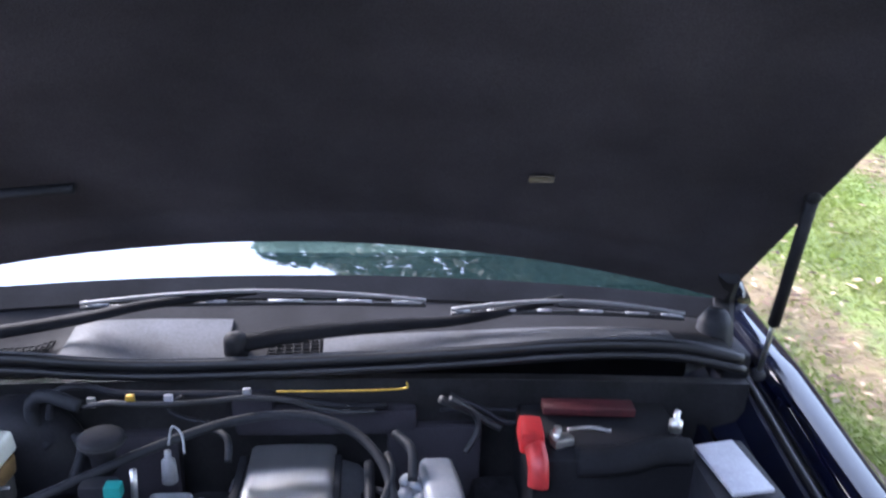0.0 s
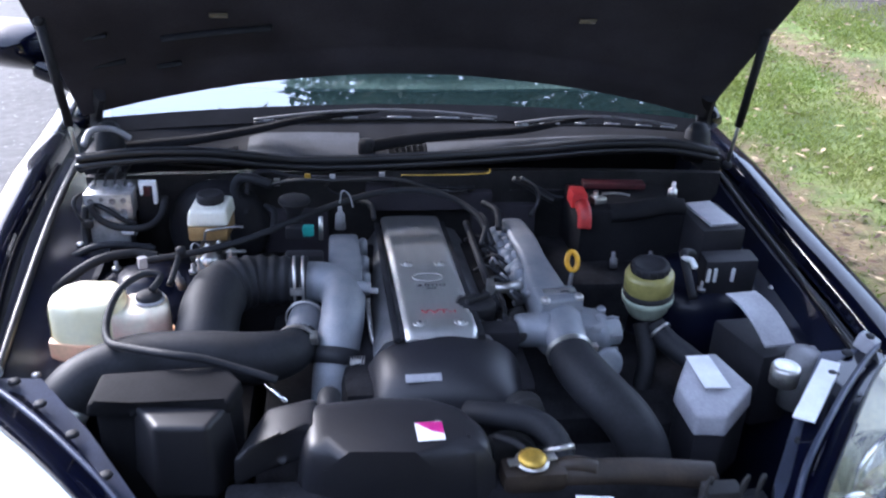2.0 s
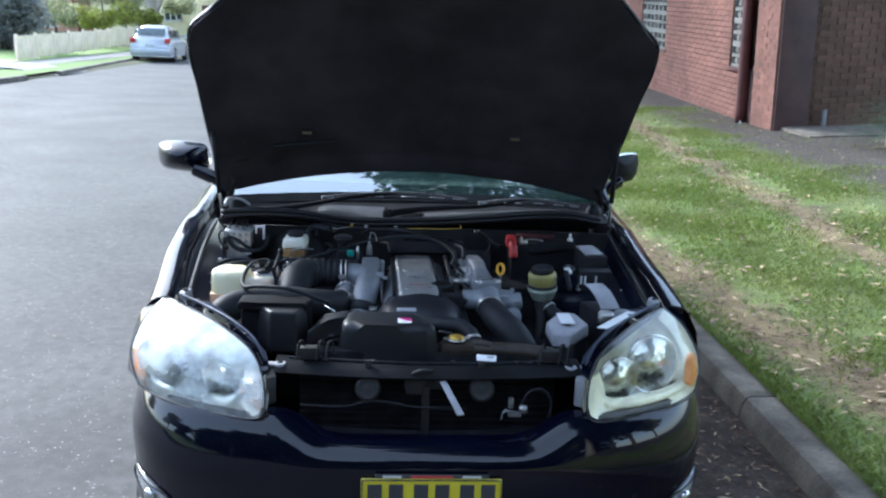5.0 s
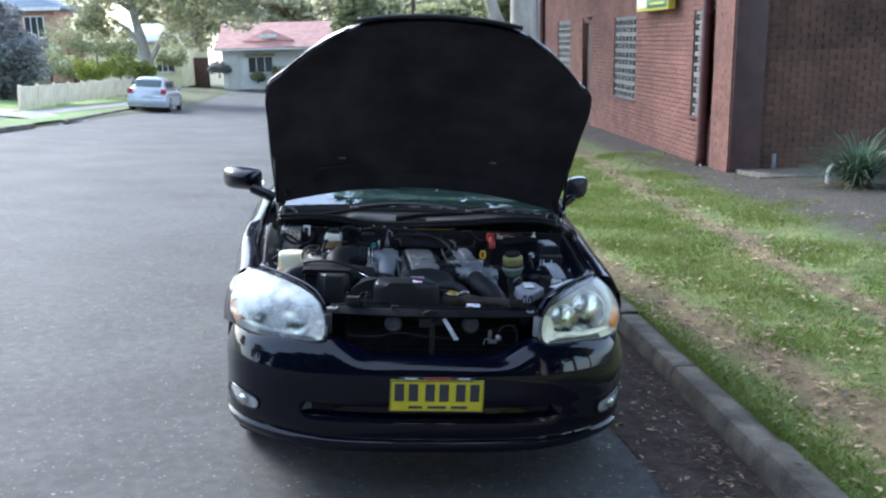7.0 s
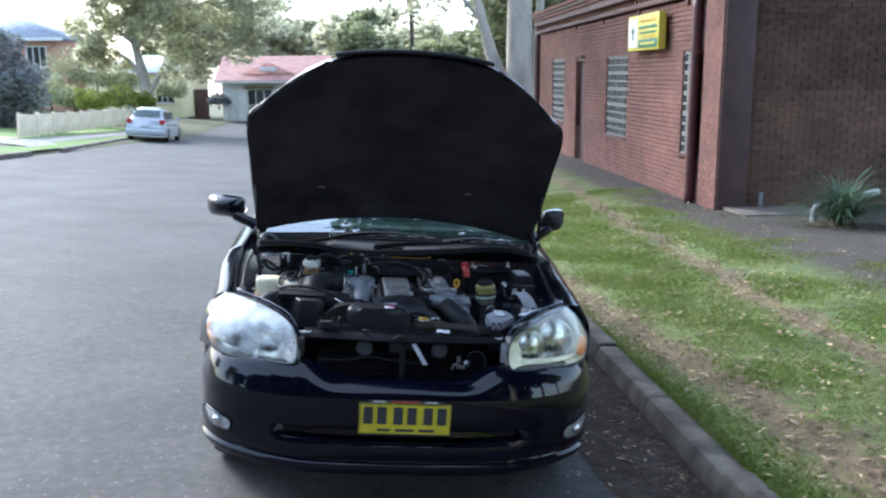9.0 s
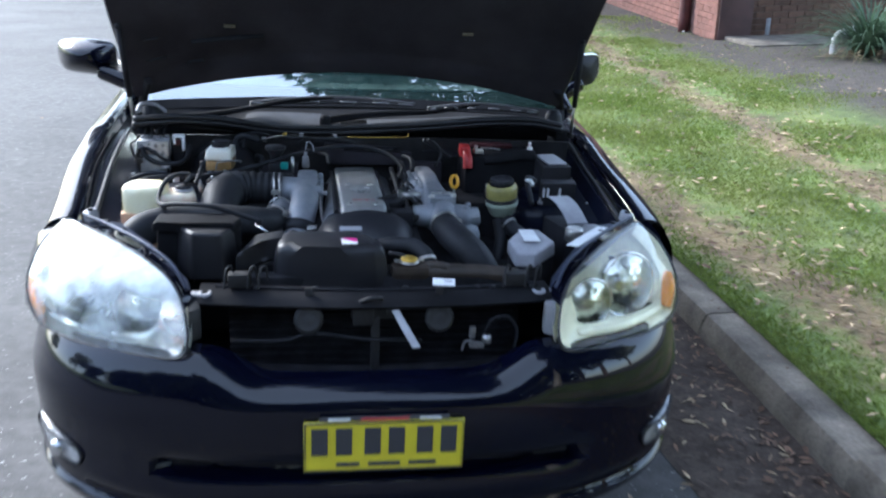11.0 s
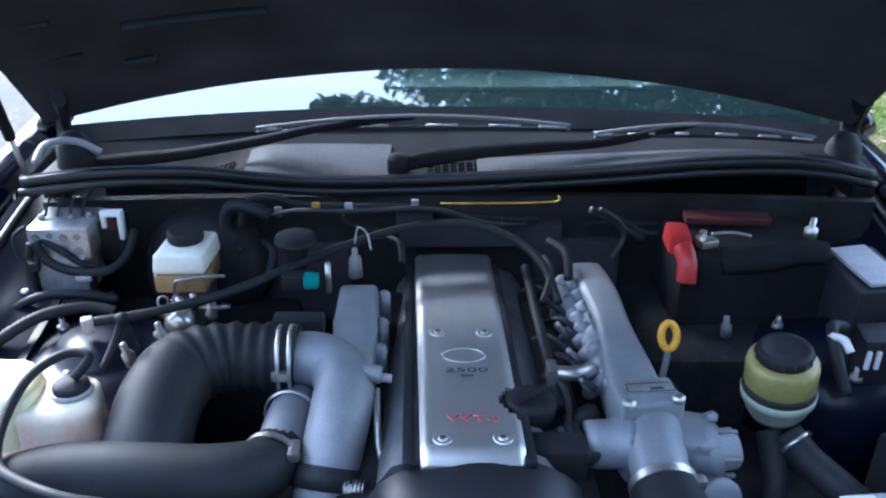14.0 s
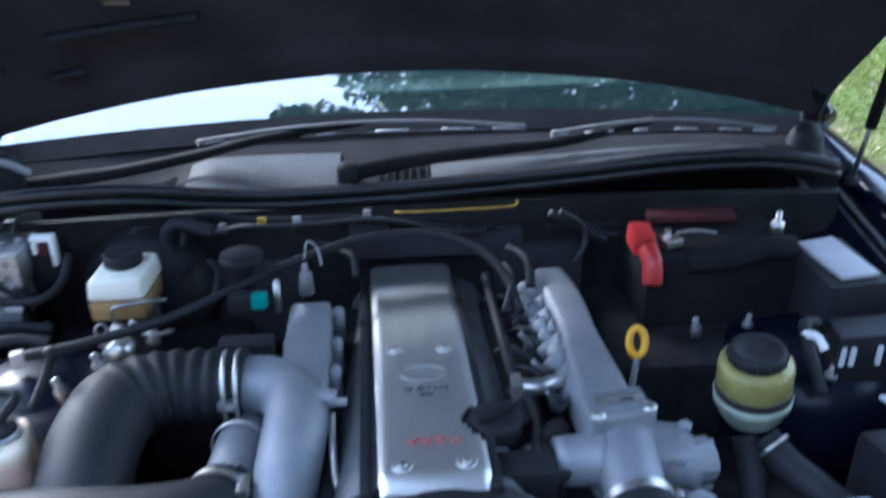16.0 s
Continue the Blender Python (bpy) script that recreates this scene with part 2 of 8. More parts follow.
# Mortar darkened likewise, to carry the front wall's shade.
MORTARDARK = mat("grey_mortar_shaded", (0.150, 0.112, 0.090), 0.9, vary=0.25, scale=12, fine=120, bump=0.5)
MAROON = mat("maroon_gloss_paint", (0.085, 0.022, 0.022), 0.45, vary=0.25, scale=6, fine=90, bump=0.1)
DARKBROWN = mat("dark_brown_paint", (0.080, 0.042, 0.038), 0.55, vary=0.25, scale=4, fine=90, bump=0.15)
GRILLE = mat("grey_screen_blocks", (0.19, 0.185, 0.17), 0.75, vary=0.2, scale=8, fine=80, bump=0.3)
TILEPINK = mat("faded_red_roof_tile", (0.47, 0.25, 0.21), 0.75, vary=0.2, scale=2, fine=12, bump=0.3, island=0.15)
SLATE = mat("blue_grey_roof", (0.30, 0.33, 0.38), 0.7, vary=0.2, scale=2, fine=12, bump=0.3, island=0.12)
RENDERWHITE = mat("white_render", (0.84, 0.85, 0.85), 0.8, vary=0.1, scale=1.5, fine=20, bump=0.2)
RENDERCREAM = mat("cream_yellow_render", (0.84, 0.78, 0.50), 0.8, vary=0.12, scale=1.5, fine=20, bump=0.2)
# Brick made paler: the haze of distance is put into its colour.
BRICKFAR = mat("orange_brick_hazed", (0.55, 0.31, 0.22), 0.85, vary=0.25, scale=4, fine=14, bump=0.3)
WINDOWDARK = mat("dark_window_glass", (0.03, 0.035, 0.04), 0.08, vary=0.2, bump=0.0)
TRIMWHITE = mat("white_trim_paint", (0.75, 0.75, 0.73), 0.5, vary=0.1, bump=0.1)
FENCE = mat("cream_fence_paint", (0.86, 0.74, 0.54), 0.65, vary=0.12, scale=3, fine=30, bump=0.2, rand=0.06)
BARK = mat("pale_gum_bark", (0.47, 0.42, 0.35), 0.8, col2=(0.27, 0.245, 0.21), vary=0.2, scale=2.2, fine=22, bump=0.6, depth=0.02, stretch=(1, 1, 0.35))
BARKDARK = mat("brown_bark", (0.12, 0.09, 0.07), 0.9, vary=0.3, scale=3, fine=20, bump=0.7, depth=0.02)
# Gum and dark leaves are paled: bright far haze is in their colour.
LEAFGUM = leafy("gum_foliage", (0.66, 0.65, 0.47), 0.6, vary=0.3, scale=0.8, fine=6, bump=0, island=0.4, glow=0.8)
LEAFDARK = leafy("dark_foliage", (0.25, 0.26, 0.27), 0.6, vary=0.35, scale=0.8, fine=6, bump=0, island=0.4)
# Dark leaf colour with the crown's shade put into it.
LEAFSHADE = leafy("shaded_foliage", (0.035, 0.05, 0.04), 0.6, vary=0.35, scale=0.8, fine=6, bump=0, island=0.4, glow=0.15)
LEAFLIME = leafy("yellow_green_foliage", (0.30, 0.33, 0.07), 0.6, vary=0.3, scale=0.8, fine=6, bump=0, island=0.35)
# Mid green leaves are lightened for the same haze.
LEAFMID = leafy("mid_green_foliage", (0.34, 0.36, 0.20), 0.6, vary=0.35, scale=0.8, fine=6, bump=0, island=0.45)
STRAP = leafy("strap_leaf", (0.085, 0.135, 0.080), 0.42, vary=0.3, scale=6, fine=40, bump=0, island=0.35)
STRAPDRY = mat("dry_strap_leaf", (0.30, 0.24, 0.15), 0.7, vary=0.3, scale=6, fine=40, bump=0, island=0.3)
BLADE = leafy("grass_blade", (0.160, 0.222, 0.040), 0.6, vary=0.3, scale=1.4, fine=20, bump=0, island=0.3, col2=(0.235, 0.275, 0.080))
DRYLEAF = mat("dry_fallen_leaf", (0.42, 0.33, 0.20), 0.7, vary=0.35, scale=20, fine=80, bump=0.1, island=0.5, col2=(0.20, 0.12, 0.07))
CARSILVER = mat("silver_car_paint", (0.50, 0.53, 0.57), 0.3, 0.4, vary=0.08, scale=3, bump=0.01, coat=0.8)
TAILRED = mat("red_tail_lamp", (0.45, 0.03, 0.03), 0.2, vary=0.2, bump=0.05)
SIGNYELLOW = mat("yellow_sign_paint", (0.62, 0.54, 0.07), 0.4, vary=0.1, bump=0.02)
SIGNGREEN = mat("green_sign_paint", (0.03, 0.14, 0.07), 0.4, vary=0.15, bump=0.02)
SIGNWHITE = mat("white_sign_paint", (0.78, 0.80, 0.80), 0.4, vary=0.06, bump=0.02)


def verge_mat():
    """Lawn soil: grass with two worn bare strips and a bare bed along the building."""
    m = mat("lawn_ground", (0.105, 0.155, 0.034), 0.95, col2=(0.135, 0.15, 0.048), vary=0.28, scale=2.2, fine=38, bump=0.8, depth=0.02)
    n, l = m.node_tree.nodes, m.node_tree.links
    p = n["Principled BSDF"]
    src = p.inputs["Base Color"].links[0].from_socket
    co, sep = n.new("ShaderNodeTexCoord"), n.new("ShaderNodeSeparateXYZ")
    l.new(co.outputs["Object"], sep.inputs[0])
    nz = n.new("ShaderNodeTexNoise")
    nz.inputs["Scale"].default_value, nz.inputs["Detail"].default_value = 1.7, 6
    l.new(co.outputs["Object"], nz.inputs["Vector"])

    def calc(op, a, b=None):
        q = n.new("ShaderNodeMath")
        q.operation = op
        for i, v in enumerate((a, b)):
            if v is None:
                continue
            if isinstance(v, (int, float)):
                q.inputs[i].default_value = v
            else:
                l.new(v, q.inputs[i])
        return q.outputs[0]

    total = None
    nf = n.new("ShaderNodeTexNoise")
    nf.inputs["Scale"].default_value, nf.inputs["Detail"].default_value = 14, 4
    l.new(co.outputs["Object"], nf.inputs["Vector"])
    wob = calc("ADD", calc("MULTIPLY", calc("SUBTRACT", nz.outputs[0], 0.5), 0.6), calc("MULTIPLY", calc("SUBTRACT", nf.outputs[0], 0.5), 0.45))
    for x0, slope, width, gain in ((2.25, -0.09, 0.34, 0.9), (3.12, 0.058, 0.25, 0.9)):
        line = calc("ADD", calc("MULTIPLY", sep.outputs[1], slope), x0)
        d = calc("ABSOLUTE", calc("ADD", calc("SUBTRACT", sep.outputs[0], line), wob))
        k = n.new("ShaderNodeMapRange")
        k.interpolation_type = "SMOOTHSTEP"
        k.inputs[1].default_value, k.inputs[2].default_value = width, 0.03
        k.inputs[3].default_value, k.inputs[4].default_value = 0, gain
        l.new(d, k.inputs[0])
        total = k.outputs[0] if total is None else calc("MAXIMUM", total, k.outputs[0])
    bed = n.new("ShaderNodeMapRange")
    bed.interpolation_type = "SMOOTHSTEP"
    bed.inputs[1].default_value, bed.inputs[2].default_value = 4.05, 4.7
    l.new(calc("ADD", sep.outputs[0], calc("MULTIPLY", wob, 1.2)), bed.inputs[0])
    for fac, colour in ((total, (0.165, 0.115, 0.066)), (bed.outputs[0], (0.056, 0.045, 0.036))):
        mx = n.new("ShaderNodeMix")
        mx.data_type = "RGBA"
        l.new(fac, mx.inputs[0])
        l.new(src, mx.inputs[6])
        mx.inputs[7].default_value = (*colour, 1)
        gm = n.new("ShaderNodeMix")
        gm.data_type, gm.blend_type = "RGBA", "MULTIPLY"
        gm.inputs[0].default_value = 1.0
        vr = n.new("ShaderNodeMapRange")
        vr.inputs[1].default_value, vr.inputs[2].default_value, vr.inputs[3].default_value, vr.inputs[4].default_value = 0.3, 0.7, 0.8, 1.15
        l.new(nz.outputs[0], vr.inputs[0])
        l.new(mx.outputs[2], gm.inputs[6])
        l.new(vr.outputs[0], gm.inputs[7])
        src = gm.outputs[2]
    l.new(src, p.inputs["Base Color"])
    return m


LAWN = verge_mat()


def weather(m, scale, lo, hi, detail=4, flecks=None):
    """Lay a wider mottling over a surface, by its place in the world, and pale flecks."""
    n, l = m.node_tree.nodes, m.node_tree.links
    p = n["Principled BSDF"]
    src = p.inputs["Base Color"].links[0].from_socket
    geo, nz, mr, mx = n.new("ShaderNodeNewGeometry"), n.new("ShaderNodeTexNoise"), n.new("ShaderNodeMapRange"), n.new("ShaderNodeMix")
    nz.inputs["Scale"].default_value, nz.inputs["Detail"].default_value = scale, detail
    l.new(geo.outputs["Position"], nz.inputs["Vector"])
    for k, q in enumerate((0.3, 0.7, lo, hi)):
        mr.inputs[k + 1].default_value = q
    l.new(nz.outputs[0], mr.inputs[0])
    mx.data_type, mx.blend_type = "RGBA", "MULTIPLY"
    mx.inputs[0].default_value = 1.0
    l.new(src, mx.inputs[6])
    l.new(mr.outputs[0], mx.inputs[7])
    out = mx.outputs[2]
    if flecks:
        fs, cut, colour = flecks
        fn, fr, fm = n.new("ShaderNodeTexNoise"), n.new("ShaderNodeMapRange"), n.new("ShaderNodeMix")
        fn.inputs["Scale"].default_value, fn.inputs["Detail"].default_value = fs, 1
        l.new(geo.outputs["Position"], fn.inputs["Vector"])
        fr.inputs[1].default_value, fr.inputs[2].default_value = cut, cut + 0.04
        l.new(fn.outputs[0], fr.inputs[0])
        fm.data_type = "RGBA"
        l.new(fr.outputs[0], fm.inputs[0])
        l.new(out, fm.inputs[6])
        fm.inputs[7].default_value = (*colour, 1)
        out = fm.outputs[2]
    l.new(out, p.inputs["Base Color"])


weather(ASPHALT, 0.9, 0.78, 1.2, 8, (55.0, 0.70, (0.24, 0.24, 0.23)))
weather(ASPHALT, 16.0, 0.72, 1.25, 6)
weather(BRICK, 1.3, 0.80, 1.22, 6)
weather(BRICKDARK, 1.1, 0.75, 1.25, 6)
weather(MORTAR, 1.3, 0.85, 1.2, 6)
weather(KERB, 7.0, 0.7, 1.25, 6)
weather(LAWN, 9.0, 0.7, 1.25, 5)


# ---- mesh helpers ----
def spline(pts, res=6, closed=False):
    """A smooth line through the points."""
    v = [Vector(p) for p in pts]
    if len(v) < 3:
        return v
    out, n = [], len(v)
    for i in range(n if closed else n - 1):
        if closed:
            a, b, c, d = v[i - 1], v[i], v[(i + 1) % n], v[(i + 2) % n]
        else:
            a, b, c, d = v[max(i - 1, 0)], v[i], v[i + 1], v[min(i + 2, n - 1)]
        for k in range(res):
            t = k / res
            out.append(0.5 * (2 * b + (c - a) * t + (2 * a - 5 * b + 4 * c - d) * t * t + (3 * b - 3 * c + d - a) * t ** 3))
    if not closed:
        out.append(v[-1])
    return out


def tube(bm, pts, r, n=10, res=6, cap=True, flat=1.0):
    """A round bar or hose along a line; r is a radius or a function of 0..1."""
    line = spline(pts, res)
    up, rings = None, []
    for i, p in enumerate(line):
        d = (line[min(i + 1, len(line) - 1)] - line[max(i - 1, 0)]).normalized()
        if up is None:
            up = d.orthogonal().normalized()
        up = (up - d * up.dot(d)).normalized()
        side = d.cross(up)
        rad = r(i / (len(line) - 1)) if callable(r) else r
        rings.append([bm.verts.new(p + (up * math.cos(2 * math.pi * k / n) + side * flat * math.sin(2 * math.pi * k / n)) * rad) for k in range(n)])
    for a, b in zip(rings, rings[1:]):
        for k in range(n):
            bm.faces.new((a[k], a[(k + 1) % n], b[(k + 1) % n], b[k]))
    if cap:
        bm.faces.new(rings[0][::-1])
        bm.faces.new(rings[-1])
    return bm


def box(bm, c, s, bev=0.004, rot=(0, 0, 0), seg=2):
    """A block with rounded edges, centre c and sizes s."""
    made = bmesh.ops.create_cube(bm, size=1, matrix=pose(*c, *rot) @ Matrix.Diagonal((*s, 1)))
    if bev:
        edges = list({e for v in made["verts"] for e in v.link_edges})
        bmesh.ops.bevel(bm, geom=edges, offset=min(bev, 0.45 * min(s)), segments=seg, affect="EDGES", profile=0.6)
    return bm


def prism(bm, outline, z0, z1, bev=0.004, inset=0.0, m=None, seg=2):
    """An upright block over a plan outline; the top may be drawn in."""
    cx, cy = sum(p[0] for p in outline) / len(outline), sum(p[1] for p in outline) / len(outline)
    k = 1 - inset
    m = m or Matrix()
    lo = [bm.verts.new(m @ Vector((x, y, z0))) for x, y in outline]
    hi = [bm.verts.new(m @ Vector((cx + (x - cx) * k, cy + (y - cy) * k, z1))) for x, y in outline]
    n = len(outline)
    faces = [bm.faces.new((lo[i], lo[(i + 1) % n], hi[(i + 1) % n], hi[i])) for i in range(n)]
    faces += [bm.faces.new(lo[::-1]), bm.faces.new(hi)]
    if bev:
        edges = list({e for f in faces for e in f.edges})
        bmesh.ops.bevel(bm, geom=edges, offset=bev, segments=seg, affect="EDGES", profile=0.6)
    return bm


def lathe(bm, profile, m=None, n=20, cap=True):
    """A turned shape: profile of (radius, height) about the z axis of m."""
    m = m or Matrix()
    rings = [[bm.verts.new(m @ Vector((r * math.cos(2 * math.pi * k / n), r * math.sin(2 * math.pi * k / n), z))) for k in range(n)] for r, z in profile]
    for a, b in zip(rings, rings[1:]):
        for k in range(n):
            bm.faces.new((a[k], a[(k + 1) % n], b[(k + 1) % n], b[k]))
    if cap:
        bm.faces.new(rings[0][::-1])
        bm.faces.new(rings[-1])
    return bm


def sheet(bm, nu, nv, fn):
    """A surface fn(u, v) with u and v from 0 to 1."""
    v = [[bm.verts.new(fn(i / nu, j / nv)) for j in range(nv + 1)] for i in range(nu + 1)]
    for i in range(nu):
        for j in range(nv):
            bm.faces.new((v[i][j], v[i + 1][j], v[i + 1][j + 1], v[i][j + 1]))
    return v


def shell(bm, nu, nv, fn, gap):
    """A sheet with thickness: a second skin moved by gap, and a rim."""
    a = sheet(bm, nu, nv, fn)
    g = Vector(gap) if not callable(gap) else None
    b = sheet(bm, nu, nv, (lambda u, v: Vector(fn(u, v)) + g) if g else (lambda u, v: Vector(fn(u, v)) + Vector(gap(u, v))))
    for row in b:
        pass
    rim = lambda q: [q[i][0] for i in range(nu + 1)] + [q[nu][j] for j in range(1, nv + 1)] + [q[i][nv] for i in range(nu - 1, -1, -1)] + [q[0][j] for j in range(nv - 1, 0, -1)]
    ra, rb = rim(a), rim(b)
    for i in range(len(ra)):
        j = (i + 1) % len(ra)
        bm.faces.new((ra[i], rb[i], rb[j], ra[j]))
    bmesh.ops.recalc_face_normals(bm, faces=bm.faces)
    return bm


def patch(bm, outline, bulge, rings=5, res=5, back=None):
    """A domed cover over a closed outline, pushed out by the vector bulge; back closes it behind."""
    line = spline(outline, res, closed=True)
    c = sum(line, Vector()) / len(line)
    bulge = Vector(bulge)
    layers = []
    for k in range(rings):
        r = 1 - k / rings
        layers.append([bm.verts.new(c + (p - c) * r + bulge * (1 - r * r)) for p in line])
    top = bm.verts.new(c + bulge)
    n = len(line)
    for a, b in zip(layers, layers[1:]):
        for i in range(n):
            bm.faces.new((a[i], a[(i + 1) % n], b[(i + 1) % n], b[i]))
    for i in range(n):
        bm.faces.new((layers[-1][i], layers[-1][(i + 1) % n], top))
    if back:
        lo = [bm.verts.new(p + Vector(back)) for p in line]
        for i in range(n):
            bm.faces.new((layers[0][(i + 1) % n], layers[0][i], lo[i], lo[(i + 1) % n]))
        bm.faces.new(lo)
    bmesh.ops.recalc_face_normals(bm, faces=bm.faces)
    return bm


def finish(bm, name, material, sharp=0.7):
    for e in bm.edges:
        if len(e.link_faces) == 2 and e.calc_face_angle(0) > sharp:
            e.smooth = False
    for f in bm.faces:
        f.smooth = True
    me = bpy.data.meshes.new(name)
    bm.to_mesh(me)
    bm.free()
    me.materials.append(material)
    return me


def part(name, bm, material, parent, label=""):
    """One mesh under a thing or under a part."""
    ob = new(name, finish(bm, name, material))
    ob.parent = parent
    return tagged(ob, label)


def thing(name, label, category, m=None, group="", kind=""):
    """An Empty at a thing's base."""
    ob = new(name)
    ob.empty_display_size = 0.1
    ob.matrix_world = m or Matrix()
    return tagged(ob, label, category, group, kind)


def solid(name, bm, material, label, category, m=None, group="", kind=""):
    """A thing or a piece of the setting that is one mesh."""
    ob = new(name, finish(bm, name, material))
    ob.matrix_world = m or Matrix()
    return tagged(ob, label, category, group, kind)


def raw(name, verts, faces, material):
    me = bpy.data.meshes.new(name)
    me.from_pydata(verts, [], faces)
    me.materials.append(material)
    return me


def letters(name, body, size, m, material, parent, label=""):
    """Raised lettering, in the built-in font."""
    cu = bpy.data.curves.new(name, "FONT")
    cu.body, cu.size, cu.extrude, cu.align_x, cu.align_y = body, size, 0.0004, "CENTER", "CENTER"
    cu.resolution_u = 3
    ob = new(name, cu)
    bpy.context.view_layer.update()
    me = bpy.data.meshes.new_from_object(ob.evaluated_get(bpy.context.evaluated_depsgraph_get()))
    bpy.data.objects.remove(ob)
    bpy.data.curves.remove(cu)
    me.materials.clear()
    me.materials.append(material)
    me.transform(m)
    ob = new(name, me)
    ob.parent = parent
    return tagged(ob, label)


def B():
    return bmesh.new()


def smooth(a, b, x):
    t = min(1, max(0, (x - a) / (b - a)))
    return t * t * (3 - 2 * t)


# ---- the car ----
CX = -0.012
car = thing("car", "dark navy sedan, bonnet propped open, parked beside the kerb", "car", CAR)


def bumper_line(t, off=0.0):
    """The bumper's line in plan, t from -1 to 1 round the front."""
    a = t * math.pi / 2
    s, c = math.sin(a), math.cos(a)
    x = 0.885 * math.copysign(abs(s) ** (2 / 3), s)
    y = 0.62 - 0.62 * abs(c) ** (2 / 3)
    return x * (1 - off / 0.885), y + off


def make_bumper():
    # height share and set-back, from the lip's foot to the top; past 1 the panel rolls over towards the bonnet
    prof = [(0.0, 0.10), (-0.005, 0.03), (0.003, 0.006), (0.010, 0.002), (0.036, -0.003), (0.042, 0.000), (0.048, 0.005), (0.060, 0.006), (0.066, 0.001), (0.100, -0.002),
            (0.128, 0.002), (0.136, 0.006), (0.142, 0.05), (0.172, 0.055), (0.180, 0.010), (0.188, 0.002), (0.22, -0.002), (0.27, -0.003), (0.305, -0.001), (1.0, 0.003), (1.25, 0.008), (1.5, 0.016),
            (1.68, 0.025), (1.82, 0.034), (1.93, 0.045), (1.985, 0.056), (2.0, 0.066), (1.99, 0.10)]
    bm = B()

    def at(u, v):
        t = (u * 2 - 1) * 0.93
        h, off = prof[int(round(v * (len(prof) - 1)))]
        ax = abs(bumper_line(t)[0])
        low = 0.262 + 0.024 * smooth(0.35, 0.80, ax)
        top = 0.650 + 0.063 * smooth(0.27, 0.44, ax)
        if 0.12 < h < 0.2 and ax >= 0.52:
            off = 0.0
        z = 0.605 + (h - 1.0) * (top - 0.605) if h >= 1.0 else low + h * (0.605 - low) / 0.32
        x, y = bumper_line(t, off)
        return (x + CX, y, z)
    sheet(bm, 72, len(prof) - 1, at)
    bmesh.ops.recalc_face_normals(bm, faces=bm.faces)
    ob = part("front_bumper", bm, NAVY, car, "glossy navy blue front bumper with a lower lip")
    # dark lower intake behind the slot
    bm = B()
    sheet(bm, 30, 1, lambda u, v: (((u * 2 - 1) * 0.52) + CX, bumper_line((u * 2 - 1) * 0.27, 0.052)[1], 0.405 + 0.05 * v))
    part("lower_intake", bm, GRIME, ob, "black slot grille in the bumper")
    return ob


bumper = make_bumper()


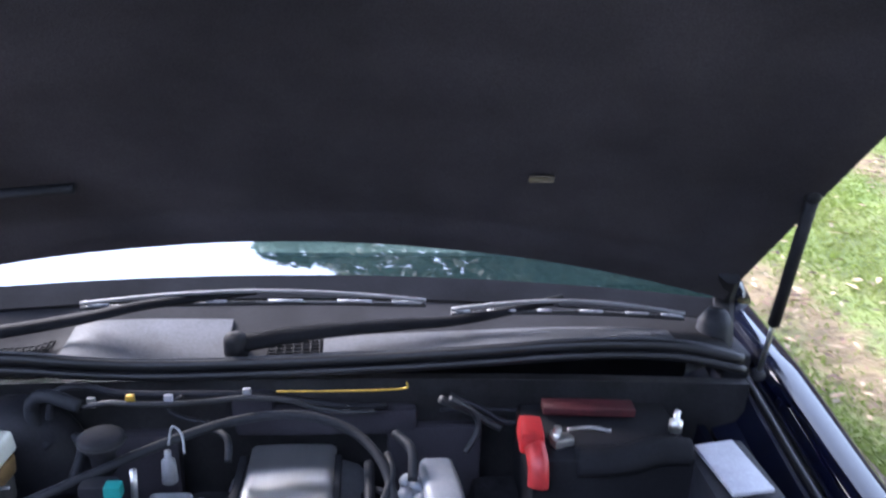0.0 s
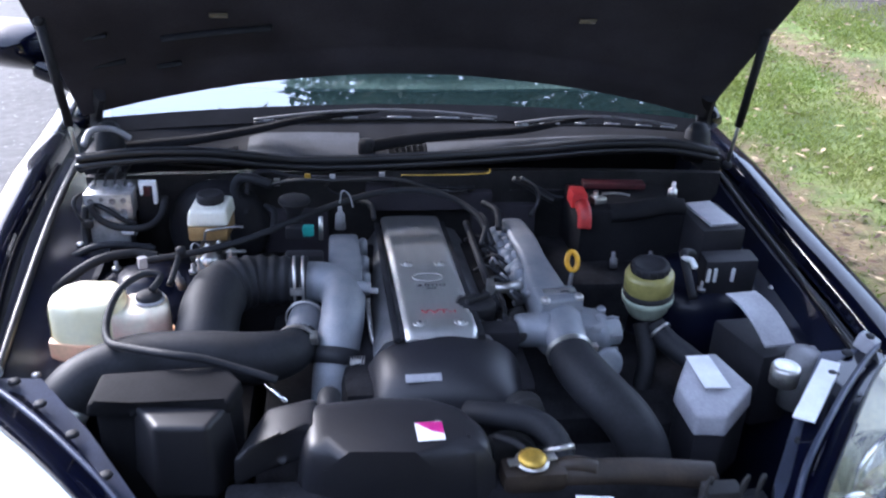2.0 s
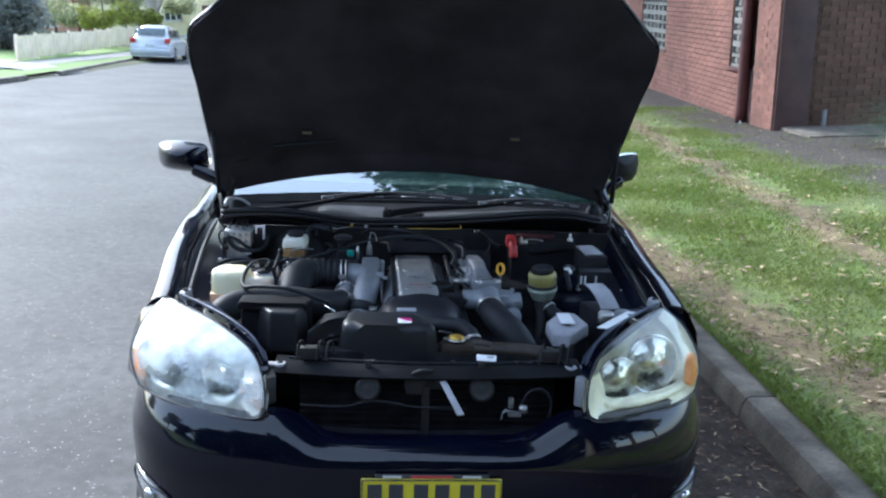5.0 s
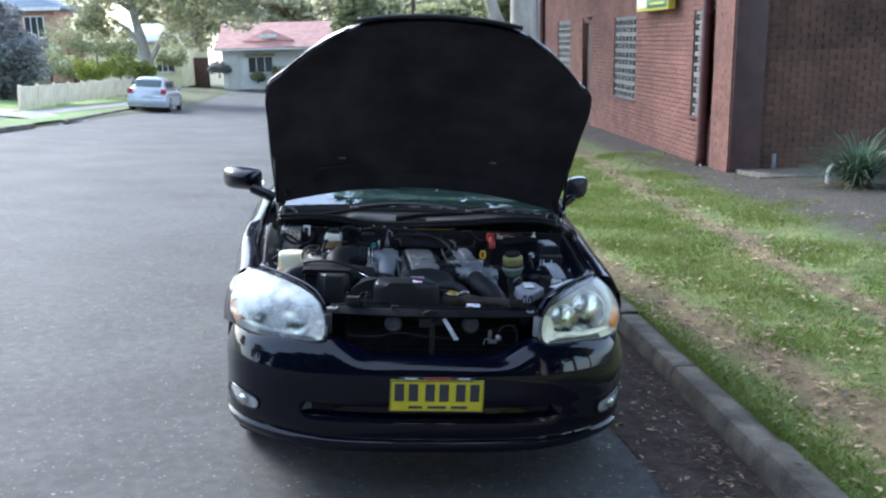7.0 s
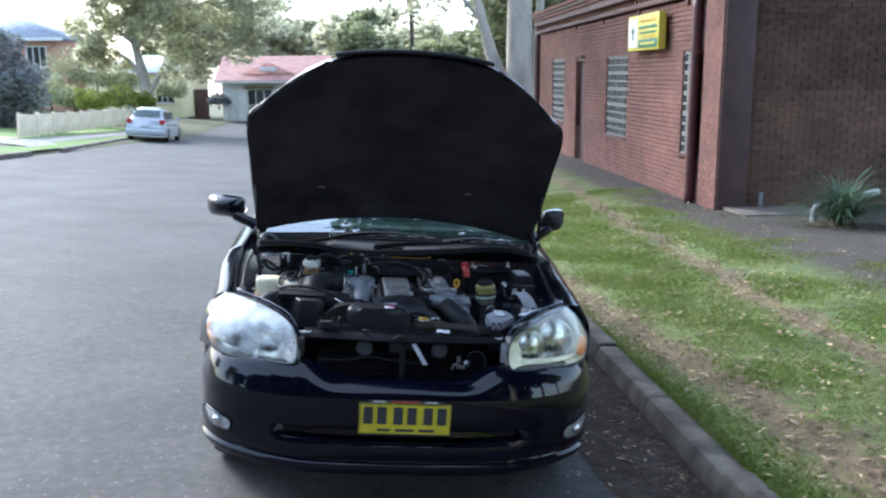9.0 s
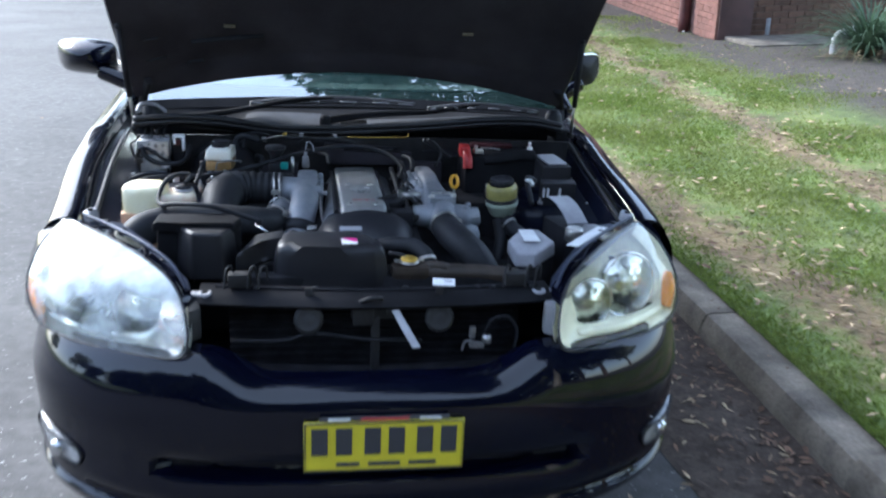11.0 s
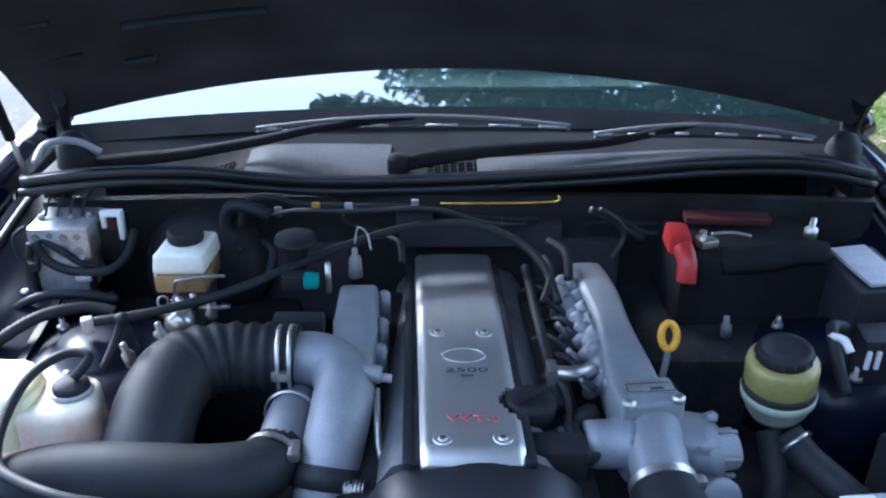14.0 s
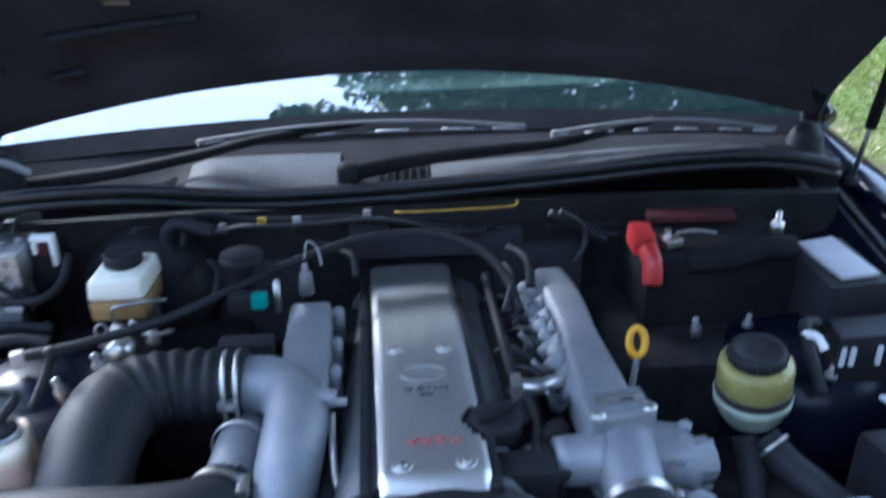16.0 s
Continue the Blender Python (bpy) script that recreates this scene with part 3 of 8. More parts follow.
def make_headlight(s):
    o = [(0.768, 0.470, 0.903), (0.818, 0.428, 0.862), (0.846, 0.372, 0.800), (0.842, 0.330, 0.752), (0.806, 0.270, 0.708), (0.71, 0.190, 0.698), (0.58, 0.118, 0.699),
         (0.462, 0.072, 0.704), (0.434, 0.078, 0.737), (0.446, 0.125, 0.806), (0.487, 0.185, 0.857), (0.584, 0.290, 0.889), (0.692, 0.400, 0.903)]
    P = lambda q: [(s * x + CX - 0.014 * smooth(0.20, 0.47, y), y, z) for x, y, z in q]
    bm = patch(B(), P([(x - 0.004, y + 0.035, z - 0.012) for x, y, z in o]), (-s * 0.035, 0.075, -0.02), rings=7)
    ob = part("headlight", bm, LAMPINNER if s < 0 else LAMPCREAM, car, "large teardrop headlight with a clear plastic lens")
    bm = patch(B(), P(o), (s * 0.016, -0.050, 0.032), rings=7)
    lens = part("lens", bm, LENS if s < 0 else LENSCLEAR, ob, "hazy lens with the pale sky's reflection put into its whiteness" if s < 0 else "clear lens, slightly yellowed")
    lens.visible_shadow = False
    # body-coloured corner between lamp and wing
    edge = [(0.766, 0.472, 0.902), (0.818, 0.430, 0.860), (0.845, 0.374, 0.799), (0.841, 0.332, 0.752), (0.806, 0.272, 0.707)]
    wing_edge = [(0.802, 0.492, 0.902), (0.846, 0.492, 0.862), (0.872, 0.490, 0.800), (0.883, 0.470, 0.750), (0.880, 0.430, 0.690)]
    bm = B()
    shell(bm, 4, 3, lambda u, v: Vector(P(edge)[round(u * 4)]).lerp(Vector(P(wing_edge)[round(u * 4)]), v), (-s * 0.006, 0.006, -0.004))
    part("lamp_corner", bm, NAVY, car)
    # painted ledge along the lamp's inner edge
    inner = [(0.768, 0.472, 0.898), (0.692, 0.402, 0.898), (0.584, 0.292, 0.884), (0.487, 0.187, 0.852), (0.448, 0.127, 0.801)]
    ledge = [(0.748, 0.502, 0.896), (0.658, 0.470, 0.884), (0.562, 0.365, 0.870), (0.474, 0.250, 0.840), (0.434, 0.205, 0.802)]
    bm = B()
    shell(bm, 4, 3, lambda u, v: Vector(P(inner)[round(u * 4)]).lerp(Vector(P(ledge)[round(u * 4)]), v), (0, 0.002, -0.006))
    part("lamp_ledge", bm, NAVY, car)
    # black seal round the edge
    bm = tube(B(), P(o) + [P(o)[0]], 0.0028, n=6, res=4, cap=False)
    part("seal", bm, RUBBER_DARK, ob)
    face = lambda x, y, z: Matrix.Translation((s * x + CX, y, z)) @ Euler((radians(84), 0, s * radians(20))).to_matrix().to_4x4()
    bm = lathe(B(), [(0.080, 0.012), (0.082, 0.0), (0.074, -0.004), (0.066, -0.03), (0.052, -0.05), (0.045, -0.05)], face(0.668, 0.302, 0.784), 28)
    part("projector_bowl", bm, BOWL, ob, "aged reflecting bowl round the projector")
    fm = face(0.668, 0.302, 0.784)
    bm = tube(B(), [fm @ Vector((0.086 * math.cos(k * math.pi / 12), 0.086 * math.sin(k * math.pi / 12), 0.008)) for k in range(25)], 0.006, n=6, res=1, cap=False)
    part("bowl_rim", bm, CHROME, ob, "bright rim of the bowl")
    for dx, dy, w, h in ((-0.026, 0, 0.006, 0.09), (0.026, 0, 0.006, 0.09), (0, 0.004, 0.052, 0.007)):
        bm = B()
        bmesh.ops.create_cube(bm, size=1, matrix=fm @ pose(dx, dy, -0.006) @ Matrix.Diagonal((w, h, 0.006, 1)))
        part("shade_bar", bm, GREYPL, ob)
    bm = lathe(B(), [(0.046, -0.045), (0.044, -0.028), (0.036, -0.012), (0.020, -0.002), (0.004, 0.0)], face(0.668, 0.302, 0.784), 24)
    part("projector_lens", bm, LENS, ob)
    bm = lathe(B(), [(0.060, 0.008), (0.061, 0.0), (0.055, -0.004), (0.045, -0.03), (0.024, -0.046), (0.010, -0.05)], face(0.543, 0.204, 0.773), 26)
    part("beam_bowl", bm, BOWL, ob)
    fm = face(0.543, 0.204, 0.773)
    bm = tube(B(), [fm @ Vector((0.063 * math.cos(k * math.pi / 12), 0.063 * math.sin(k * math.pi / 12), 0.004)) for k in range(25)], 0.005, n=6, res=1, cap=False)
    part("bowl_rim", bm, CHROME, ob)
    bm = lathe(B(), [(0.012, -0.05), (0.012, -0.02), (0.009, -0.014), (0.002, -0.012)], face(0.543, 0.204, 0.773), 14)
    part("bulb_shield", bm, STEEL, ob)
    # bright surround along the outer edge and the foot
    oc_ = spline(P(o[0:10]), 6)
    mid = Vector(P([(0.665, 0.262, 0.790)])[0])
    def surround(u, v):
        a = oc_[min(len(oc_) - 1, int(round(u * (len(oc_) - 1))))]
        return a.lerp(mid, 0.03 + 0.27 * v) + Vector((0, 0.008 + 0.034 * v, 0))
    bm = B()
    shell(bm, len(oc_) - 1, 3, surround, (0, 0.004, 0))
    part("bright_surround", bm, REFLECTOR if s < 0 else LAMPCREAM, ob, "bright curved lamp surround")
    # bar of facets along the foot of the lamp
    if s > 0:
        bm = tube(B(), [(0.50 + 0.30 * k / 6 + CX, 0.140 + 0.165 * (k / 6) ** 2 + 0.02 * k / 6, 0.722) for k in range(7)], 0.012, n=8, flat=0.6)
        part("side_reflector", bm, LAMPCREAM, ob)
    bm = patch(B(), P([(0.836, 0.368, 0.790), (0.834, 0.338, 0.756), (0.810, 0.296, 0.724), (0.786, 0.276, 0.730), (0.794, 0.306, 0.754), (0.812, 0.344, 0.786)]), (s * 0.008, -0.009, 0.005), rings=3, back=(-s * 0.01, 0.012, 0))
    part("indicator", bm, AMBER, ob, "amber indicator corner")
    bm = B()
    box(bm, (s * 0.420 + CX, 0.208, 0.803), (0.052, 0.022, 0.010), 0.004, (0, 0, s * 18))
    lathe(bm, [(0.017, -0.006), (0.017, 0.007), (0.009, 0.007), (0.008, 0.002)], pose(s * 0.408 + CX, 0.206, 0.804), 14)
    part("mounting_lug", bm, LIDGREY, ob, "pale plastic mounting lug with a bolt")
    bm = B()
    prism(bm, [(s * 0.436 + CX, 0.13), (s * 0.45 + CX, 0.20), (s * 0.428 + CX, 0.215), (s * 0.412 + CX, 0.15)][::s], 0.715, 0.795, 0.006)
    part("lamp_back", bm, HORNGREY if s < 0 else GREYPL, ob)
    return ob


headlights = [make_headlight(-1), make_headlight(1)]


def fender_top(y):
    return 0.905 + 0.085 * min(1.0, max(0, (y - 0.47)) / 0.75) ** 0.8 + 0.03 * max(0, min(y, 2.2) - 1.22)


def crest(y):
    return 0.776 + 0.062 * min(1.4, max(0, y - 0.47))


def fender_section(y, v):
    """Half section of wing and flank, from the bonnet shut line down to the sill."""
    zt = fender_top(y)
    arch = 0.22
    for yc in (0.90, 3.68):
        d = abs(y - yc)
        if d < 0.362:
            arch = max(arch, 0.315 + math.sqrt(0.362 ** 2 - d * d))
    w = 0.004 * math.sin(min(1, max(0, (y - 0.45) / 1.0)) * math.pi)
    c = crest(y)
    pts = [(c - 0.028, zt - 0.040), (c - 0.018, zt - 0.010), (c, zt), (c + 0.034, zt - 0.005), (c + 0.056, zt - 0.017), (0.2 * c + 0.716, zt - 0.085), (0.890, zt - 0.18),
           (0.887, 0.62), (0.886, 0.50), (0.880, 0.36), (0.868, 0.22)]
    k = v * (len(pts) - 1)
    i = min(int(k), len(pts) - 2)
    f = k - i
    x = pts[i][0] + (pts[i + 1][0] - pts[i][0]) * f
    z = pts[i][1] + (pts[i + 1][1] - pts[i][1]) * f
    if y < 0.62:
        # the wing narrows round the lamp towards the front
        lim = 0.885 * max(0.0, 1 - (max(0, 0.62 - y - 0.015) / 0.62) ** 3) ** (1 / 3)
        x = min(x, lim)
    return x + w, max(z, arch)


def flare(s, y):
    """The body stands a little skew to its nose: both flanks shift towards the street further back."""
    return (-0.028 if s < 0 else -0.022) * smooth(0.50, 1.0, y)


def make_flank(s, y0, y1, name, material, ny, label=""):
    bm = B()
    sheet(bm, ny, 22, lambda u, v: (s * fender_section(y0 + (y1 - y0) * u, v)[0] + CX + flare(s, y0 + (y1 - y0) * u), y0 + (y1 - y0) * u, fender_section(y0 + (y1 - y0) * u, v)[1]))
    bmesh.ops.recalc_face_normals(bm, faces=bm.faces)
    return part(name, bm, material, car, label)


for s in (-1, 1):
    wing = make_flank(s, 0.485, 1.42, "front_wing", NAVY, 44, "glossy navy blue front wing")
    # rubber strip and stepped gutter beside the bonnet opening
    bm = tube(B(), [(s * (crest(y) - 0.045) + CX + 0.6 * flare(s, y), y, fender_top(y) - 0.045) for y in (0.52, 0.75, 1.0, 1.2, 1.36)], 0.008, n=6)
    part("gutter_seal", bm, RUBBER_DARK, wing)
    bm = B()
    shell(bm, 20, 4, lambda u, v: (s * (crest(0.5 + 0.86 * u) - 0.030 - 0.10 * v) + CX + flare(s, 0.5 + 0.86 * u) * (1 - v), 0.50 + 0.86 * u, fender_top(0.5 + 0.86 * u) - 0.045 - (0.03 if v > 0.3 else 0) - 0.03 * v), (0, 0, -0.004))
    part("gutter", bm, NAVY_BAY, wing, "dusty navy gutter with bolts")
    for y in (0.60, 0.80, 1.02, 1.24):
        part("bolt", lathe(B(), [(0.009, 0), (0.009, 0.004), (0.006, 0.007), (0.001, 0.007)], pose(s * (crest(y) - 0.085) + CX, y, fender_top(y) - 0.095), 6), STEEL, wing)
    door = make_flank(s, 1.425, 2.42, "front_door", NAVY, 16)
    door2 = make_flank(s, 2.425, 3.25, "rear_door", NAVY, 12)
    quarter = make_flank(s, 3.255, 4.62, "rear_wing", NAVY, 36)
    for d, y in ((door, 2.28), (door2, 3.12)):
        part("door_handle", box(B(), (s * 0.893 + CX, y, 0.88), (0.02, 0.16, 0.03), 0.008), NAVY, d)

# windscreen, pillars, roof and the rest of the cabin


def screen_at(u, v):
    x = (u * 2 - 1) * (0.755 - 0.175 * v)
    y = 1.372 - 0.070 * (u * 2 - 1) ** 2 + 0.76 * v + 0.03 * v * (1 - (u * 2 - 1) ** 2)
    z = 1.024 + 0.43 * v - 0.05 * v * (u * 2 - 1) ** 2 + 0.035 * math.sin(math.pi * v) + 0.014 * (1 - (u * 2 - 1) ** 2)
    return (x + CX, y, z)


bm = B()
sheet(bm, 24, 14, screen_at)
screen = part("windscreen", bm, WINDSCREEN, car, "raked windscreen with a teal tint mirroring sky and trees")
screen.visible_shadow = False
bm = B()
shell(bm, 24, 3, lambda u, v: Vector(screen_at(u, 0.0 + 0.052 * v)) + Vector((0, -0.003, 0.006)), (0, 0.002, -0.003))
part("frit_band", bm, COWLBLACK, screen)
bm = B()
shell(bm, 20, 14, lambda u, v: ((u * 2 - 1) * (0.575 - 0.02 * v) + CX, 2.14 + 1.30 * v, 1.462 - 0.045 * (u * 2 - 1) ** 2 + 0.035 * math.sin(math.pi * (0.15 + 0.7 * v))), (0, 0, -0.02))
part("roof", bm, NAVY, car)
bm = B()
sheet(bm, 16, 10, lambda u, v: ((u * 2 - 1) * (0.56 + 0.10 * v) + CX, 3.44 + 0.55 * v, 1.455 - 0.37 * v - 0.04 * (u * 2 - 1) ** 2 * (1 - v) + 0.03 * math.sin(math.pi * v)))
part("rear_window", bm, SIDEGLASS, car)
bm = B()
shell(bm, 14, 10, lambda u, v: ((u * 2 - 1) * 0.76 + CX, 3.97 + 0.66 * v, 1.075 - 0.03 * (u * 2 - 1) ** 2 - 0.10 * v ** 3), (0, 0, -0.02))
part("boot_lid", bm, NAVY, car)
bm = B()
sheet(bm, 24, 8, lambda u, v: (0.885 * math.sin((u * 2 - 1) * 1.5) ** 1 + CX, 4.60 + 0.10 * math.cos((u * 2 - 1) * 1.5), 0.25 + 0.73 * v))
part("rear_bumper", bm, NAVY, car)
for s in (-1, 1):
    part("a_pillar", tube(B(), [(s * 0.772 + CX, 1.335, 1.045), (s * 0.70 + CX, 1.68, 1.265), (s * 0.60 + CX, 2.12, 1.447)], 0.028, n=8), NAVY, car)
    part("c_pillar", tube(B(), [(s * 0.585 + CX, 3.40, 1.435), (s * 0.67 + CX, 3.75, 1.25), (s * 0.76 + CX, 4.02, 1.06)], 0.05, n=8), NAVY, car)
    bm = B()
    sheet(bm, 14, 5, lambda u, v: (s * (0.80 - 0.215 * v) + CX, 1.45 + 0.68 * v + (2.45 - 0.98 * v) * u, 1.035 + 0.40 * v))
    part("side_window", bm, SIDEGLASS, car)
bm = B()
prism(bm, [(-0.74, 1.42), (0.72, 1.42), (0.71, 1.52), (-0.73, 1.52)], 0.80, 1.022, 0.01)
dash = part("dashboard", bm, COWLBLACK, car, "black front edge of the dashboard")
bm = B()
shell(bm, 16, 8, lambda u, v: ((u * 2 - 1) * 0.70 + CX, 1.52 + 0.46 * v, 1.030 + 0.045 * math.sin(math.pi * v) * (1 - 0.4 * (u * 2 - 1) ** 2)), (0, 0, -0.20))
part("dash_top", bm, CABIN, dash, "pale grey top of the dashboard")
part("dash_vent", tube(B(), [(-0.36, 1.60, 1.062), (0.05, 1.605, 1.066), (0.44, 1.60, 1.060)], 0.014, n=8, flat=1.6), COWLBLACK, dash)
for x in (-0.36, 0.36):
    bm = B()
    box(bm, (x + CX, 2.42, 0.62), (0.50, 0.52, 0.22), 0.06)
    box(bm, (x + CX, 2.70, 0.93), (0.48, 0.16, 0.62), 0.06, (-14, 0, 0))
    box(bm, (x + CX, 2.80, 1.30), (0.26, 0.10, 0.16), 0.04, (-10, 0, 0))
    part("front_seat", bm, CABIN, car)
bm = B()
shell(bm, 6, 8, lambda u, v: ((u * 2 - 1) * 0.80 + CX, 1.30 + 3.2 * v, 0.34), (0, 0, -0.03))
part("floor_pan", bm, CABIN, car)


def make_wheel(s, y):
    m = Matrix.Translation((s * 0.775 + CX, y, 0.312)) @ Euler((0, s * radians(90), 0)).to_matrix().to_4x4()
    ob = part("wheel", lathe(B(), [(0.215, -0.10), (0.30, -0.10), (0.312, -0.085), (0.314, 0.0), (0.312, 0.075), (0.298, 0.098), (0.225, 0.098), (0.215, 0.07)], m, 40, cap=False), TYRE, car, "black road tyre")
    bm = lathe(B(), [(0.215, -0.09), (0.222, 0.085), (0.205, 0.088), (0.198, 0.06), (0.19, -0.09)], m, 36, cap=False)
    for k in range(5):
        r = m @ Matrix.Rotation(k * 2 * math.pi / 5, 4, "Z")
        tube(bm, [r @ Vector((0.03, 0, 0.06)), r @ Vector((0.11, 0, 0.075)), r @ Vector((0.205, 0, 0.07))], 0.026, n=6, res=3, flat=0.6)
    lathe(bm, [(0.055, 0.02), (0.055, 0.075), (0.045, 0.085), (0.002, 0.085)], m, 18)
    part("rim", bm, RIM, ob, "silver alloy rim")
    lathe_bm = lathe(B(), [(0.13, -0.02), (0.13, 0.0), (0.01, 0.0)], m, 26)
    part("brake_disc", lathe_bm, STEEL, ob)


for y in (0.90, 3.68):
    for s in (-1, 1):
        make_wheel(s, y)
        bm = B()
        sheet(bm, 18, 2, lambda u, v: (s * (0.62 + 0.24 * v) + CX, y + 0.37 * math.cos(math.pi * (1 - u)), 0.30 + 0.37 * math.sin(math.pi * u)))
        part("wheel_arch_liner", bm, LINER, car)

for s in (-1, 1):
    # fog lamps sunk in the bumper corners
    bm = patch(B(), [(s * 0.836 + CX, 0.280, 0.456), (s * 0.840 + CX, 0.285, 0.425), (s * 0.785 + CX, 0.195, 0.397), (s * 0.720 + CX, 0.138, 0.396), (s * 0.715 + CX, 0.132, 0.435), (s * 0.785 + CX, 0.191, 0.449)], (s * 0.008, -0.010, 0), rings=4, back=(-s * 0.02, 0.035, 0))
    fog = part("fog_lamp", bm, FOGBRIGHT, bumper, "clear fog lamp with a bright reflector")
    bm = tube(B(), [(s * 0.838 + CX, 0.278, 0.459), (s * 0.842 + CX, 0.283, 0.422), (s * 0.786 + CX, 0.192, 0.394), (s * 0.717 + CX, 0.134, 0.393), (s * 0.712 + CX, 0.128, 0.438), (s * 0.786 + CX, 0.188, 0.452), (s * 0.838 + CX, 0.278, 0.459)], 0.0030, n=6, cap=False)
    part("fog_surround", bm, BLACK, fog)
    bm = lathe(B(), [(0.02, 0), (0.021, 0.012), (0.012, 0.016), (0.002, 0.017)], Matrix.Translation((s * 0.765 + CX, 0.168, 0.424)) @ Euler((radians(90), 0, s * radians(35))).to_matrix().to_4x4(), 16)
    part("fog_bulb", bm, CHROME, fog)

# the plate, with its characters as plain bars
bm = box(B(), (0, -0.012, 0.512), (0.372, 0.004, 0.132), 0.0016, seg=1)
plate = part("number_plate", bm, PLATE, car, "yellow registration plate with dark bars for characters")
bm = B()
tube(bm, [(-0.183, -0.015, 0.575), (0.183, -0.015, 0.575), (0.183, -0.015, 0.449), (-0.183, -0.015, 0.449), (-0.183, -0.015, 0.575)], 0.0022, n=6, res=1, cap=False)
part("plate_border", bm, PRINT, plate)
for x, w in ((-0.150, 0.044), (-0.094, 0.044), (-0.028, 0.044), (0.028, 0.044), (0.094, 0.044), (0.150, 0.044)):
    part("character_bar", box(B(), (x, -0.0155, 0.527), (w * 0.86, 0.003, 0.072), 0.001, seg=1), PRINT, plate)
for x, w in ((-0.085, 0.055), (0.0, 0.075), (0.09, 0.065)):
    part("small_bar", box(B(), (x, -0.0155, 0.466), (w, 0.003, 0.011), 0.0008, seg=1), PRINT, plate)
part("holder_strip", box(B(), (0.0, -0.014, 0.586), (0.30, 0.004, 0.010), 0.001), PRINT, plate)
for x, w, m_ in ((-0.105, 0.05, WHITEPL), (0.0, 0.11, PRINTRED), (0.105, 0.05, WHITEPL)):
    part("strip_bar", box(B(), (x, -0.0165, 0.586), (w, 0.002, 0.006), 0), m_, plate)
part("plate_holder", box(B(), (0, 0.012, 0.512), (0.36, 0.044, 0.120), 0.004), BLACK, plate)


def make_mirror(s, fold=1.0):
    """A door mirror; fold below 1 turns the housing in towards the door."""
    X = lambda x: s * (0.872 + (x - 0.872) * fold - (0.030 if fold < 1 else 0)) + CX
    Y = lambda y, x: y + (x - 0.872) * (1 - fold) * 0.8
    o = [(X(x), Y(y, x), z) for x, y, z in ((0.872, 1.60, 1.130), (0.876, 1.595, 1.180), (0.892, 1.592, 1.212), (0.925, 1.597, 1.222), (1.0, 1.612, 1.226), (1.062, 1.632, 1.220), (1.092, 1.648, 1.205), (1.100, 1.655, 1.165), (1.092, 1.655, 1.125), (1.065, 1.642, 1.106), (1.0, 1.620, 1.100), (0.92, 1.608, 1.100))]
    ob = part("door_mirror", patch(B(), o, (0, -0.105 if fold == 1 else -0.05, 0.005), rings=6, back=(0, 0.03, 0)), NAVY if fold == 1 else BLACK, car,
              "navy blue door mirror housing" if fold == 1 else "door mirror folded in, dark with a pale rim")
    part("stalk", tube(B(), [(X(0.93), 1.57, 1.115), (X(0.86), 1.55, 1.09), (s * 0.80 + CX, 1.54, 1.065)], 0.026, n=8, flat=1.4), NAVY, ob)
    part("mirror_pane", patch(B(), [(x, y + 0.034, 1.16 + (z - 1.16) * 0.86) for x, y, z in o], (0, 0.002, 0), rings=2), MIRROR, ob)
    if fold < 1:
        # Chrome tube added to draw the sky's highlight along the housing edge.
        part("rim", tube(B(), [(x, y - 0.004, z) for x, y, z in o[1:9]], 0.006, n=6, res=4), CHROME, ob, "chrome tube added for the sky highlight round the folded mirror")


make_mirror(-1)
make_mirror(1, 0.68)

# ---- the open bonnet ----
HINGE = (1.33, 1.08)
OPEN = 57.0
oc, osn = math.cos(radians(OPEN)), math.sin(radians(OPEN))


def opened(p):
    vy, vz = p[1] - HINGE[0], p[2] - HINGE[1]
    return Vector((p[0], HINGE[0] + oc * vy + osn * vz, HINGE[1] - osn * vy + oc * vz))


def lerp_table(tab, q):
    for (a, b), (c, d) in zip(tab, tab[1:]):
        if q <= c:
            return b + (d - b) * (q - a) / (c - a) if q > a else b
    return tab[-1][1]


WIDTH = [(0.05, 0.34), (0.10, 0.39), (0.17, 0.47), (0.25, 0.545), (0.36, 0.64), (0.45, 0.732), (0.52, 0.748), (0.9, 0.752), (1.45, 0.742)]
RISE = [(0.04, 0.785), (0.07, 0.815), (0.12, 0.850), (0.25, 0.900), (0.47, 0.960), (0.9, 1.062), (1.15, 1.115), (1.28, 1.138)]


def bonnet_closed(u, v, drop=0.0, k=1.0):
    q = 1.238 - 1.188 * v
    a = u * 2 - 1
    x = a * lerp_table(WIDTH, q) * k
    y = q + 0.094 * a * a * (1 - v) ** 3 + 0.045 * a * a * v ** 4
    z = lerp_table(RISE, q) - 0.056 * (x / 0.745) ** 2 - drop
    return (x * (1 + 0.008 * (1 - v)) + CX - 0.018 * (1 - v), y, z)


bm = B()
shell(bm, 30, 40, lambda u, v: opened(bonnet_closed(u, v)), lambda u, v: opened((0, 0, 0)) * 0 + (opened(bonnet_closed(u, v, 0.012)) - opened(bonnet_closed(u, v))))
bonnet = part("bonnet", bm, NAVY, car, "navy bonnet raised on struts, black underneath")
bm = B()


def liner_at(u, v):
    vv = 0.015 + 0.965 * v
    r = 0.0
    a = abs(u * 2 - 1)
    if a < 0.90 and 0.05 < vv < 0.93:
        r = -0.010 * smooth(0.90, 0.84, a) * smooth(0.05, 0.09, vv) * smooth(0.93, 0.88, vv)
    return opened(bonnet_closed(u, vv, 0.030 + r, 0.985))


